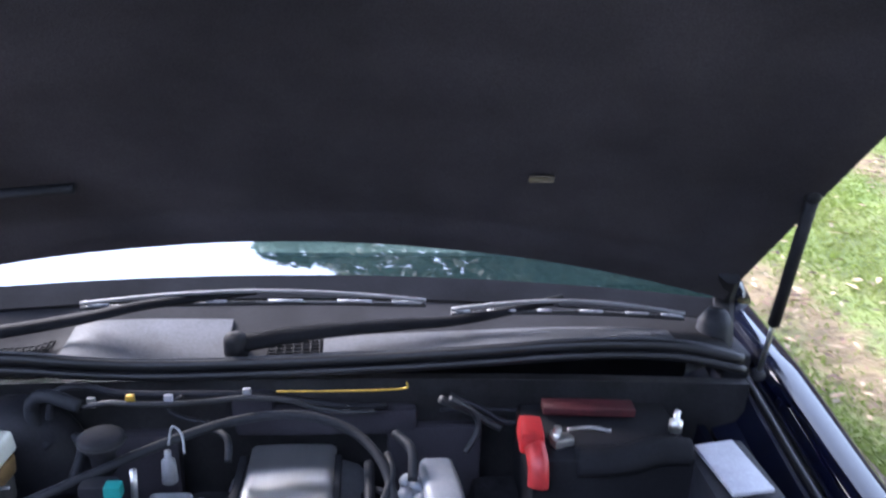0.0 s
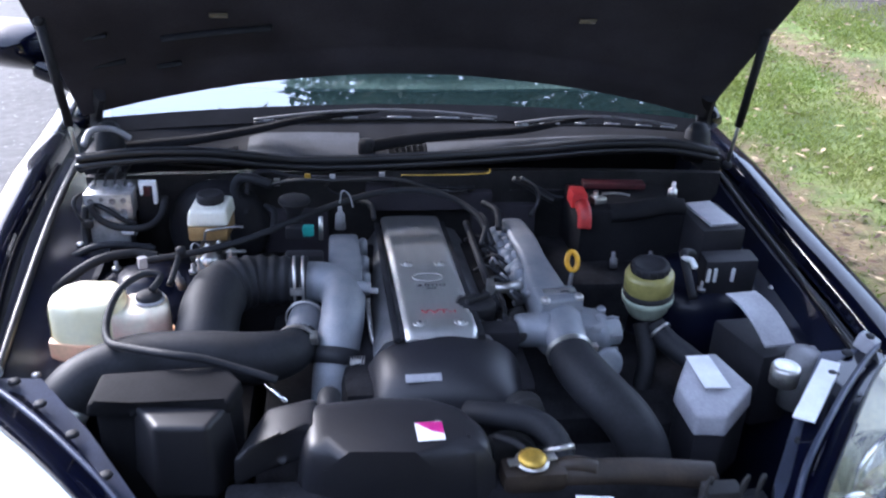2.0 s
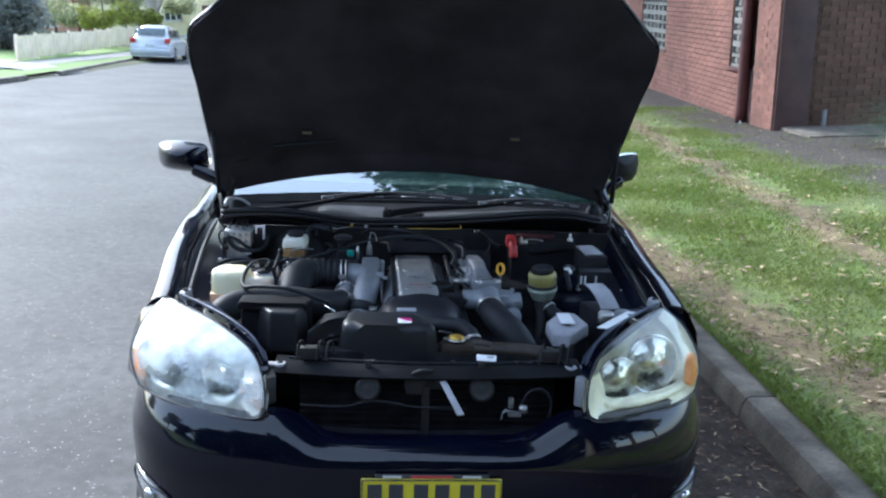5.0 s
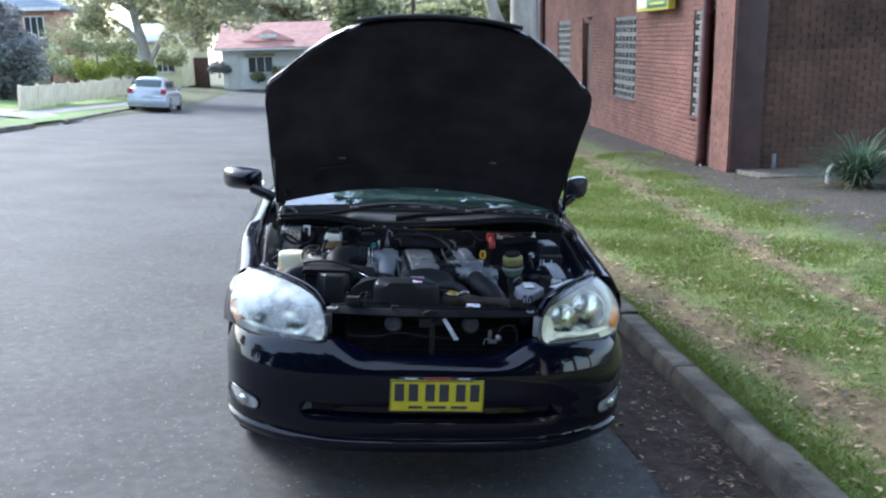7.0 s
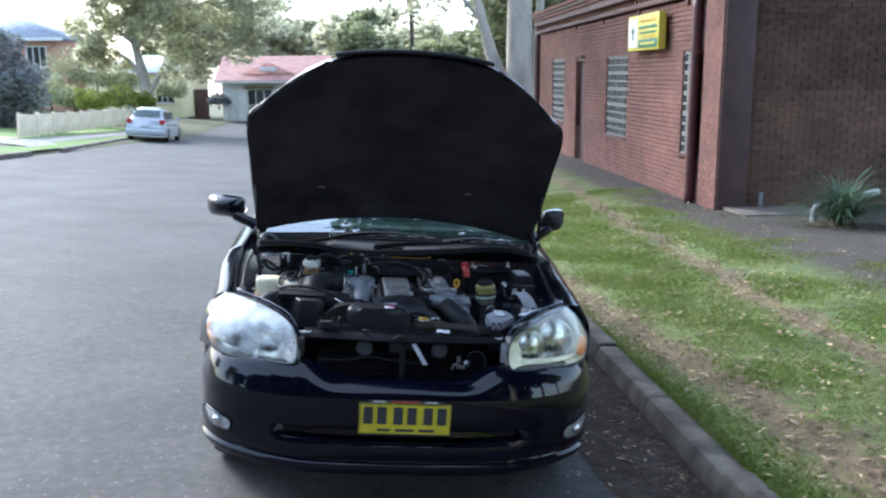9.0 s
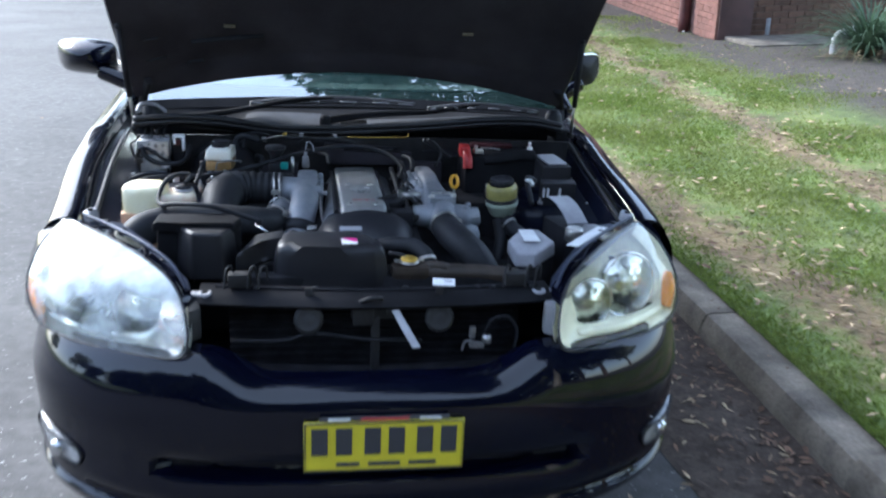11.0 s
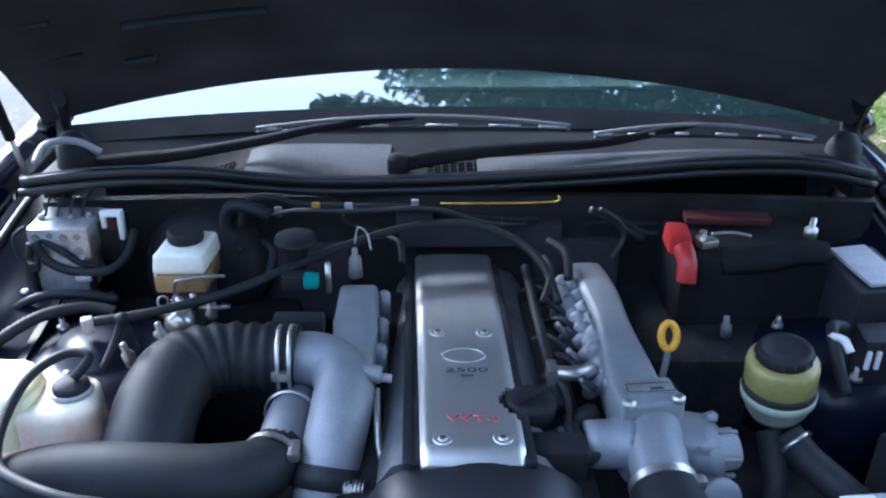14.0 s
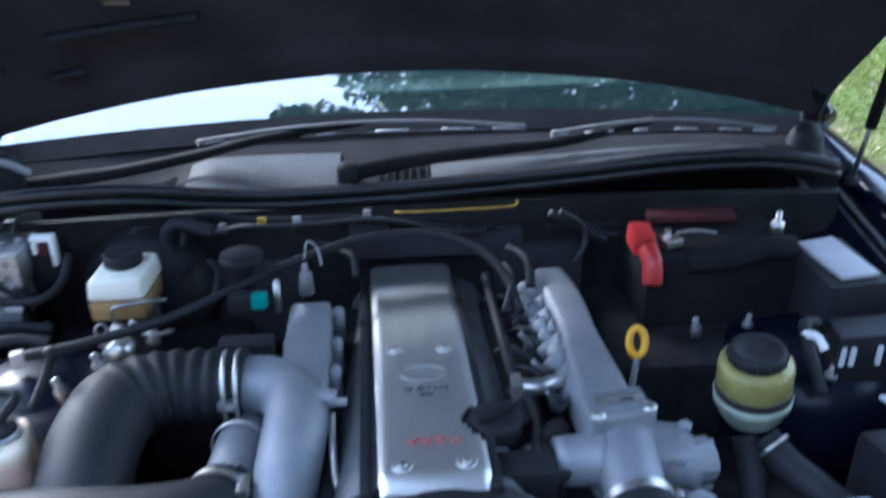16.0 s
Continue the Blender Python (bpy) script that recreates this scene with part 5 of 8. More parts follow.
# brake hydraulics
bm = B()
box(bm, (-0.672, 1.060, 0.955), (0.098, 0.090, 0.055), 0.004)
box(bm, (-0.672, 1.045, 0.900), (0.080, 0.080, 0.070), 0.006)
absu = part("brake_modulator", bm, BARE, car, "bare metal brake modulator block")
for dx, dz, r0 in ((-0.034, 0.012, 0.006), (-0.012, 0.016, 0.004), (0.010, 0.012, 0.006), (0.032, 0.014, 0.005), (-0.026, -0.012, 0.008), (0.004, -0.010, 0.009), (0.030, -0.012, 0.006)):
    part("bore_plug", lathe(B(), [(r0 * 1.2, 0), (r0 * 1.2, 0.0015), (r0, 0.002), (r0 * 0.9, 0.0008), (0.001, 0.0008)], Matrix.Translation((-0.672 + dx, 1.0152, 0.955 + dz)) @ Euler((radians(90), 0, 0)).to_matrix().to_4x4(), 14), GREYPL, absu)
part("modulator_base", box(B(), (-0.675, 1.02, 0.885), (0.10, 0.02, 0.06), 0.006), GRIME, absu)
for k in range(4):
    part("pipe_nut", lathe(B(), [(0.0065, 0), (0.0065, 0.005), (0.004, 0.008)], pose(-0.71 + 0.025 * k, 1.055 + 0.012 * (k % 2), 0.982), 8), GREYPL, absu)
for k in range(4):
    x = -0.705 + 0.02 * k
    bm = tube(B(), [(x, 1.06, 0.985), (x + 0.004, 1.09, 1.010), (x + 0.03, 1.135, 1.012), (x + 0.10 + 0.03 * k, 1.160, 1.000 - 0.004 * k), (-0.47 + 0.012 * k, 1.165, 0.985)], 0.0024, n=6)
    part("brake_pipe", bm, GRIME, absu)
bm = B()
tube(bm, [(-0.705, 1.005, 0.965), (-0.69, 1.0, 0.935), (-0.655, 1.0, 0.915), (-0.60, 1.0, 0.913), (-0.572, 1.03, 0.925), (-0.566, 1.07, 0.955)], 0.008, n=8)
tube(bm, [(-0.715, 1.01, 0.96), (-0.722, 1.0, 0.90), (-0.705, 0.985, 0.868), (-0.64, 0.985, 0.862), (-0.59, 1.0, 0.87)], 0.007, n=8)
tube(bm, [(-0.76, 0.94, 0.86), (-0.70, 0.965, 0.885), (-0.64, 0.975, 0.885), (-0.58, 0.985, 0.87)], 0.008, n=8)
part("loom", bm, RUBBER, absu, "black sleeved wiring")
bm = B()
box(bm, (-0.597, 1.062, 0.990), (0.036, 0.016, 0.010), 0.003)
box(bm, (-0.583, 1.062, 0.968), (0.009, 0.016, 0.050), 0.003)
box(bm, (-0.611, 1.062, 0.978), (0.007, 0.014, 0.028), 0.002)
part("white_bracket", bm, WHITEPL, absu, "white square hook-shaped bracket")
part("relay", box(B(), (-0.605, 1.085, 0.935), (0.045, 0.04, 0.075), 0.006), BLACK, absu)
part("relay_red", box(B(), (-0.602, 1.066, 0.968), (0.016, 0.006, 0.02), 0.002), REDDARK, absu)
bm = B()
tube(bm, [(-0.700, 1.02, 0.962), (-0.668, 1.008, 0.948), (-0.640, 1.005, 0.928), (-0.618, 1.01, 0.918)], 0.006, n=8)
tube(bm, [(-0.722, 1.02, 0.985), (-0.735, 1.00, 0.975), (-0.728, 0.992, 0.945), (-0.712, 0.995, 0.925)], 0.0035, n=6)
part("sensor_lead", bm, RUBBER, absu)
part("lead_plug", box(B(), (-0.712, 0.998, 0.925), (0.020, 0.014, 0.018), 0.003, (10, 0, 8)), HORNGREY, absu)
part("lead_plug", box(B(), (-0.632, 0.992, 0.905), (0.026, 0.010, 0.008), 0.002), LIDGREY, absu)
for ob in [absu] + list(absu.children):
    for q in ob.data.vertices:
        q.co += Vector((-0.006, 0.030, -0.002))

bm = prism(B(), [(-0.508, 0.965), (-0.425, 0.965), (-0.418, 1.06), (-0.500, 1.07)], 0.938, 0.973, 0.008, 0.08, seg=3)
res = part("brake_reservoir", bm, MILK, car, "milky brake fluid reservoir")
bm = prism(B(), [(-0.506, 0.966), (-0.427, 0.966), (-0.420, 1.05), (-0.500, 1.06)], 0.906, 0.938, 0.006, -0.02)
part("fluid_chamber", bm, AMBERFLUID, res)
bm = lathe(B(), [(0.026, 0), (0.0285, 0.004), (0.0285, 0.016), (0.026, 0.020), (0.020, 0.0185), (0.002, 0.0185)], pose(-0.464, 1.022, 0.972), 26)
part("cap", bm, BLACK, res, "dark ribbed screw cap")
bm = B()
box(bm, (-0.462, 1.02, 0.868), (0.055, 0.11, 0.05), 0.012)
lathe(bm, [(0.020, -0.04), (0.022, 0.04), (0.012, 0.05)], Matrix.Translation((-0.465, 0.965, 0.868)) @ Euler((radians(80), 0, 0)).to_matrix().to_4x4(), 14)
lathe(bm, [(0.010, -0.02), (0.010, 0.03), (0.006, 0.034)], Matrix.Translation((-0.49, 0.955, 0.878)) @ Euler((radians(60), 0, 0.5)).to_matrix().to_4x4(), 10)
tube(bm, [(-0.44, 0.96, 0.885), (-0.41, 0.95, 0.89), (-0.395, 0.97, 0.88), (-0.41, 0.99, 0.87)], 0.004, n=6)
part("master_cylinder", bm, STEEL, res, "bare steel master cylinder")
for x, z, r0, hgt in ((-0.468, 0.885, 0.012, 0.050), (-0.446, 0.900, 0.008, 0.030), (-0.420, 0.882, 0.011, 0.028)):
    bm = lathe(B(), [(r0, -hgt / 2), (r0, -hgt * 0.1), (r0 * 0.75, 0), (r0 * 0.75, hgt * 0.4), (r0 * 0.45, hgt / 2)], pose(x, 0.955, z, 12, 8, 0), 12)
    part("pipe_union", bm, STEEL, res, "bright pipe union")
bm = tube(B(), [(-0.472, 0.952, 0.915), (-0.468, 0.950, 0.935), (-0.455, 0.950, 0.940), (-0.415, 0.955, 0.943), (-0.395, 0.965, 0.938)], 0.003, n=6)
part("brake_line", bm, DULLSTEEL, res)
bm = lathe(B(), [(0.007, -0.002), (0.010, -0.002), (0.010, 0.002), (0.007, 0.002)], pose(-0.492, 0.952, 0.900, 60, 0, 0), 14, cap=False)
part("ring_lug", bm, DULLSTEEL, res)
bm = lathe(B(), [(0.10, 0), (0.115, 0.03), (0.10, 0.08), (0.06, 0.10)], Matrix.Translation((-0.47, 1.20, 0.85)) @ Euler((radians(90), 0, 0)).to_matrix().to_4x4(), 26)
part("brake_booster", bm, BLACK, car)

bm = tube(B(), [(-0.765, 0.80, 0.845), (-0.73, 0.87, 0.870), (-0.68, 0.93, 0.885), (-0.62, 0.96, 0.885), (-0.57, 0.955, 0.88)], lambda t: 0.0095 + 0.0012 * math.sin(t * 260), n=10, res=24)
part("ribbed_loom", bm, RUBBER, car, "ribbed black sleeve round a wiring loom")
for x, y, z in ((-0.47, 0.862, 0.90), (-0.50, 0.80, 0.905), (0.395, 0.93, 0.865)):
    bm = lathe(B(), [(0.009, -0.02), (0.009, 0.0), (0.005, 0.004), (0.005, 0.018), (0.002, 0.020)], pose(x, y, z, 8, -10, 0), 10)
    part("body_stud", bm, DULLSTEEL, car)
# cables and pipes along the firewall
bm = B()
tube(bm, [(-0.575, 0.885, 0.905), (-0.50, 0.905, 0.908), (-0.40, 0.945, 0.915), (-0.31, 0.995, 0.93), (-0.22, 1.05, 0.945), (-0.12, 1.10, 0.955), (-0.02, 1.115, 0.957), (0.06, 1.09, 0.945), (0.11, 1.03, 0.925), (0.13, 0.96, 0.89)], 0.0075, n=8, res=8)
cable = part("bay_cable", bm, RUBBER, firewall, "long black sleeved cable looping over the engine")
bm = box(B(), (-0.583, 0.880, 0.903), (0.017, 0.014, 0.024), 0.003, (0, 0, 25))
part("cable_plug", bm, LIDGREY, cable)
bm = B()
tube(bm, [(-0.40, 1.13, 0.945), (-0.39, 1.14, 0.985), (-0.35, 1.15, 0.990), (-0.30, 1.15, 0.978), (-0.22, 1.155, 0.972), (-0.10, 1.165, 0.965), (0.0, 1.165, 0.950), (0.05, 1.16, 0.945), (0.12, 1.17, 0.94)], 0.0055, n=8, res=8)
tube(bm, [(-0.20, 1.15, 0.972), (-0.225, 1.145, 0.955), (-0.205, 1.14, 0.94), (-0.16, 1.13, 0.935)], 0.004, n=6)
tube(bm, [(0.22, 1.16, 0.965), (0.27, 1.15, 0.945), (0.31, 1.13, 0.93), (0.36, 1.12, 0.94)], 0.005, n=6)
tube(bm, [(0.205, 1.16, 0.935), (0.30, 1.16, 0.935), (0.38, 1.16, 0.93)], 0.004, n=6)
part("firewall_pipe", bm, BLACK, firewall)
bm = B()
tube(bm, [(-0.345, 1.118, 0.972), (-0.30, 1.108, 0.985), (-0.264, 1.088, 0.994), (-0.21, 1.094, 0.990), (-0.15, 1.112, 0.984), (-0.099, 1.125, 0.982), (-0.04, 1.140, 0.968), (0.0, 1.150, 0.950), (0.052, 1.153, 0.938), (0.10, 1.160, 0.936)], 0.0042, n=8, res=6)
part("vapour_pipe", bm, HORNGREY, firewall, "dark grey metal vapour pipe held by clips")
bm = B()
tube(bm, [(-0.345, 1.118, 0.972), (-0.40, 1.130, 0.985), (-0.425, 1.135, 0.965), (-0.420, 1.130, 0.925), (-0.40, 1.12, 0.90)], 0.011, n=10, res=6)
part("heater_hose", bm, RUBBER, firewall, "black rubber heater hose")
bm = B()
tube(bm, [(0.200, 1.110, 0.985), (0.235, 1.118, 0.965), (0.270, 1.125, 0.940), (0.30, 1.12, 0.925)], 0.007, n=8)
tube(bm, [(0.215, 1.102, 0.990), (0.252, 1.112, 0.962), (0.262, 1.110, 0.930), (0.240, 1.09, 0.90)], 0.005, n=8)
part("bracket_stay", bm, HORNGREY, firewall)
for x0, y0, z0, x1, y1, z1, r0 in ((0.13, 1.10, 0.93, 0.155, 1.02, 0.90, 0.008), (0.118, 1.06, 0.92, 0.105, 0.96, 0.89, 0.006), (-0.36, 1.12, 0.92, -0.34, 1.04, 0.90, 0.007), (-0.155, 1.12, 0.93, -0.12, 1.06, 0.91, 0.006)):
    part("short_hose", tube(B(), [(x0, y0, z0), ((x0 + x1) / 2 + 0.012, (y0 + y1) / 2, (z0 + z1) / 2 + 0.012), (x1, y1, z1)], r0, n=8), RUBBER, firewall)
bm = tube(B(), [(-0.055, 1.140, 0.984), (0.05, 1.140, 0.984), (0.142, 1.138, 0.988), (0.148, 1.136, 1.000)], 0.0015, n=6, res=4)
part("yellow_pipe", bm, GOLD, firewall, "thin yellow zinc pipe")
for x, y, z, m_ in ((-0.264, 1.095, 0.997, GOLD), (-0.333, 1.128, 0.974, STEEL), (-0.210, 1.10, 0.994, LIDGREY), (-0.099, 1.132, 0.986, GREYPL), (0.052, 1.160, 0.940, STEEL)):
    part("pipe_clip", box(B(), (x, y, z), (0.013, 0.008, 0.017), 0.002), m_, firewall)
bm = lathe(B(), [(0.016, -0.03), (0.018, 0.0), (0.033, 0.020), (0.033, 0.027), (0.026, 0.030), (0.002, 0.030)], pose(-0.292, 1.035, 0.945), 18)
part("vacuum_valve", bm, BLACK, engine)
part("valve_band", lathe(B(), [(0.0335, 0), (0.0342, 0.001), (0.0335, 0.003)], pose(-0.292, 1.035, 0.965), 20, cap=False), HORNGREY, engine)
bm = B()
box(bm, (-0.285, 0.985, 0.918), (0.05, 0.03, 0.028), 0.006)
part("plug", bm, BLACK, engine)
part("teal_plug", box(B(), (-0.262, 0.975, 0.924), (0.024, 0.02, 0.022), 0.004), TEALPL, engine)
bm = B()
tube(bm, [(-0.236, 0.98, 0.90), (-0.236, 0.985, 0.95)], 0.005, n=8)
part("standpipe", bm, STEEL, engine)
part("hose_bracket", box(B(), (-0.268, 0.865, 0.912), (0.075, 0.03, 0.028), 0.005), BLACK, engine)

# intake manifold on the other side
bm = B()


def runner(u, v):
    a = 2 * math.pi * u
    y = 1.075 - 0.365 * v
    cx = 0.194 + 0.012 * v + 0.004 * math.sin(v * 5)
    w, h = 0.027 + 0.006 * v + 0.003 * math.sin(v * 9), 0.040
    c, s = math.cos(a), math.sin(a)
    return (cx + w * math.copysign(abs(c) ** 0.38, c), y, 0.862 + 0.010 * v + h * math.copysign(abs(s) ** 0.38, s))


vs = sheet(bm, 24, 16, runner)
bm.faces.new([vs[i][0] for i in range(24)])
bm.faces.new([vs[i][16] for i in range(24)][::-1])
bmesh.ops.remove_doubles(bm, verts=bm.verts, dist=0.0001)
bmesh.ops.recalc_face_normals(bm, faces=bm.faces)
mani = part("intake_manifold", bm, ALLOY, engine, "dull silver cast intake manifold")
rnd = random.Random(5)
for k in range(11):
    y = 1.04 - 0.029 * k
    bm = B()
    a = rnd.uniform(0.009, 0.014)
    lathe(bm, [(a * 1.3, -0.02), (a * 1.3, -0.004), (a, 0.0), (a, 0.010), (a * 0.5, 0.014)], pose(0.148 + 0.003 * k + rnd.uniform(-0.004, 0.004), y, 0.878 + rnd.uniform(-0.008, 0.006), rnd.uniform(-25, 25), rnd.uniform(-60, -10), 0), 10)
    part("manifold_boss", bm, ALLOY, mani)
part("end_flange", prism(B(), [(0.160, 0.722), (0.245, 0.726), (0.253, 0.668), (0.166, 0.656)], 0.858, 0.917, 0.007, 0.03, seg=3), ALLOY, mani, "square end flange of the manifold")
part("data_plate", box(B(), (0.211, 0.696, 0.9185), (0.064, 0.020, 0.002), 0.0006, (0, 0, 4)), BRUSHED, mani, "small silver data plate")
for dx, dy, w, h in ((0, 0.009, 0.062, 0.0015), (0, -0.009, 0.062, 0.0015), (-0.031, 0, 0.0015, 0.019), (0.031, 0, 0.0015, 0.019), (0.008, -0.003, 0.018, 0.005)):
    part("data_plate_print", box(B(), (0.211 + dx, 0.696 + dy + dx * 0.07, 0.9198), (w, h, 0.0008), 0, (0, 0, 4)), PRINT, mani)
for x, y in ((0.176, 0.664), (0.242, 0.674)):
    part("flange_bolt", lathe(B(), [(0.0095, 0), (0.0095, 0.006), (0.006, 0.009), (0.001, 0.009)], pose(x, y, 0.914), 8), STEEL, mani)
# rough casting webs between the runners
for k in range(8):
    y = 1.03 - 0.036 * k
    bm = B()
    tube(bm, [(0.128 + 0.003 * k, y + 0.006, 0.842), (0.146 + 0.003 * k, y, 0.868), (0.172 + 0.002 * k, y - 0.004, 0.886)], lambda t: 0.010 + 0.005 * t, n=8, res=4)
    part("runner_web", bm, ALLOY, mani)
    part("injector", lathe(B(), [(0.0065, -0.02), (0.0065, 0.004), (0.004, 0.012), (0.004, 0.018)], pose(0.122 + 0.003 * k, y - 0.016, 0.872, 0, -35, 0), 8), (BLACK, DULLSTEEL)[k % 2], mani)
bm = B()
prism(bm, [(0.160, 0.668), (0.256, 0.678), (0.286, 0.690), (0.296, 0.655), (0.288, 0.615), (0.256, 0.618), (0.172, 0.622)], 0.820, 0.888, 0.010)
lathe(bm, [(0.009, 0), (0.009, 0.006), (0.005, 0.010)], pose(0.288, 0.672, 0.886), 8)
throttle = part("throttle_body", bm, ALLOY, engine, "cast throttle body with bolt bosses")
AX = Euler((0, radians(90), 0)).to_matrix().to_4x4()
part("throttle_lever_boss", lathe(B(), [(0.030, -0.035), (0.032, -0.02), (0.032, 0.01), (0.036, 0.014), (0.036, 0.03)], Matrix.Translation((0.158, 0.655, 0.860)) @ AX, 22), ALLOY, throttle)
for k, (r0, m_) in enumerate(((0.026, GRIME), (0.030, BLACK), (0.022, DULLSTEEL))):
    part("lever_disc", lathe(B(), [(r0, -0.003), (r0, 0.003), (r0 * 0.5, 0.004), (r0 * 0.3, 0.004)], Matrix.Translation((0.112 - 0.010 * k, 0.655, 0.860)) @ AX, 20), m_, throttle)
part("idle_valve", lathe(B(), [(0.030, -0.04), (0.030, -0.008), (0.035, -0.005), (0.035, 0.008), (0.027, 0.012), (0.027, 0.030), (0.020, 0.036), (0.002, 0.038)], Matrix.Translation((0.282, 0.642, 0.858)) @ Euler((0, radians(80), 0)).to_matrix().to_4x4(), 22), ALLOY, throttle)
for k in range(5):
    a = k * 1.257
    part("valve_rib", box(B(), (0.293, 0.642 + 0.030 * math.sin(a), 0.858 + 0.030 * math.cos(a)), (0.040, 0.006, 0.006), 0.002), ALLOY, throttle)
part("idle_valve_cover", lathe(B(), [(0.026, -0.035), (0.028, -0.02), (0.028, 0.006), (0.031, 0.008), (0.031, 0.014), (0.022, 0.017), (0.010, 0.018)], Matrix.Translation((0.280, 0.598, 0.820)) @ Euler((radians(70), 0, radians(15))).to_matrix().to_4x4(), 20), ALLOY, throttle)
bm = tube(B(), [(0.212, 0.685, 0.868), (0.211, 0.650, 0.868), (0.208, 0.615, 0.864), (0.206, 0.578, 0.856)], lambda t: 0.039 - 0.003 * t, n=20)
part("throttle_pipe", bm, ALLOY, throttle)
bm = B()
ring(bm, (0.2065, 0.580, 0.857), (-0.02, 1, 0.24), 0.0395, 0.011, 0.003)
box(bm, (0.247, 0.572, 0.872), (0.014, 0.016, 0.012), 0.003)
part("hose_clamp", bm, STEEL, throttle)
bm = B()
for x, y, z, r in ((0.125, 0.705, 0.862, 0.013), (0.100, 0.665, 0.855, 0.022), (0.118, 0.630, 0.858, 0.012)):
    lathe(bm, [(r, -0.02), (r, 0.02), (r * 0.5, 0.026)], Matrix.Translation((x, y, z)) @ Euler((0, radians(70), 0.3)).to_matrix().to_4x4(), 14)
tube(bm, [(0.085, 0.79, 0.87), (0.105, 0.75, 0.885), (0.108, 0.70, 0.88), (0.10, 0.66, 0.86)], 0.005, n=6)
part("linkage", bm, GRIME, throttle)
bm = B()
tube(bm, [(0.098, 0.775, 0.887), (0.125, 0.772, 0.887), (0.155, 0.79, 0.882)], 0.011, n=10)
box(bm, (0.094, 0.772, 0.887), (0.014, 0.03, 0.03), 0.003)
part("fuel_fitting", bm, STEEL, mani)
part("ignitor_box", box(B(), (0.082, 0.628, 0.862), (0.075, 0.045, 0.05), 0.006), BLACK, engine)
for k in range(6):
    x = 0.085 + 0.012 * (k % 3)
    bm = tube(B(), [(x, 1.05 - 0.05 * k, 0.86), (x + 0.02, 1.02 - 0.05 * k, 0.885), (x + 0.045, 1.0 - 0.05 * k, 0.875)], 0.005, n=6, res=4)
    part("injector_lead", bm, RUBBER, engine)
bm = tube(B(), [(0.09, 1.08, 0.89), (0.092, 0.95, 0.885), (0.095, 0.83, 0.88), (0.10, 0.72, 0.87)], 0.008, n=8)
part("injector_loom", bm, RUBBER, engine)
bm = tube(B(), [(0.206, 0.582, 0.857), (0.210, 0.545, 0.854), (0.221, 0.505, 0.850), (0.243, 0.465, 0.838), (0.272, 0.430, 0.815), (0.298, 0.405, 0.770), (0.310, 0.39, 0.70)], lambda t: 0.0395 + 0.003 * min(1, t * 4), n=20, res=8)
part("throttle_hose", bm, RUBBER, car, "thick black hose to the throttle")

# dipstick
bm = tube(B(), [(0.266 + 0.0112 * math.cos(k * math.pi / 8), 0.815 + 0.008 * math.sin(k * math.pi / 8), 0.921 + 0.017 * math.sin(k * math.pi / 8)) for k in range(17)], 0.0055, n=8, res=1, cap=False)
dip = part("dipstick", bm, ORANGE, engine, "yellow dipstick ring")
part("dipstick_tube", tube(B(), [(0.266, 0.808, 0.908), (0.264, 0.806, 0.88), (0.255, 0.80, 0.80)], 0.005, n=8), GREYPL, dip)

# power steering reservoir
m0 = Matrix.Translation((0.402, 0.740, 0.908)) @ Euler((radians(4), radians(-5), 0)).to_matrix().to_4x4() @ Matrix.Translation((0, 0, -0.897))
bm = lathe(B(), [(0.045, 0.880), (0.0475, 0.883), (0.0480, 0.914), (0.0465, 0.921), (0.0400, 0.926)], m0, 28)
ps = part("steering_reservoir", bm, OLIVE, car, "yellow fluid reservoir with a black cap")
part("lower_chamber", lathe(B(), [(0.022, 0.822), (0.034, 0.828), (0.042, 0.842), (0.045, 0.856), (0.050, 0.860), (0.051, 0.872), (0.047, 0.875)], m0, 28), PALEGREEN, ps)
part("band", lathe(B(), [(0.047, 0.872), (0.0495, 0.874), (0.0495, 0.884), (0.046, 0.886)], m0, 28, cap=False), GRIME, ps)
part("cap", lathe(B(), [(0.0340, 0.924), (0.0365, 0.926), (0.0365, 0.939), (0.0345, 0.942), (0.0270, 0.942), (0.0260, 0.9405), (0.0100, 0.941), (0.002, 0.941)], m0, 28), BLACK, ps)
for k in range(16):
    a = k * math.pi / 8
    part("cap_grip", tube(B(), [m0 @ Vector((0.0368 * math.cos(a), 0.0368 * math.sin(a), z)) for z in (0.9275, 0.9385)], 0.0016, n=5, res=1), BLACK, ps)
bm = B()
tube(bm, [(0.393, 0.722, 0.826), (0.396, 0.698, 0.800), (0.392, 0.665, 0.765), (0.375, 0.64, 0.70)], 0.018, n=12)
tube(bm, [(0.415, 0.716, 0.826), (0.436, 0.685, 0.806), (0.468, 0.640, 0.792), (0.500, 0.600, 0.772), (0.508, 0.565, 0.735), (0.49, 0.54, 0.68)], 0.023, n=14)
part("fluid_hose", bm, RUBBER, ps)
part("hose_clip", ring(B(), (0.424, 0.704, 0.817), (0.5, -0.75, -0.45), 0.024, 0.006), STEEL, ps)

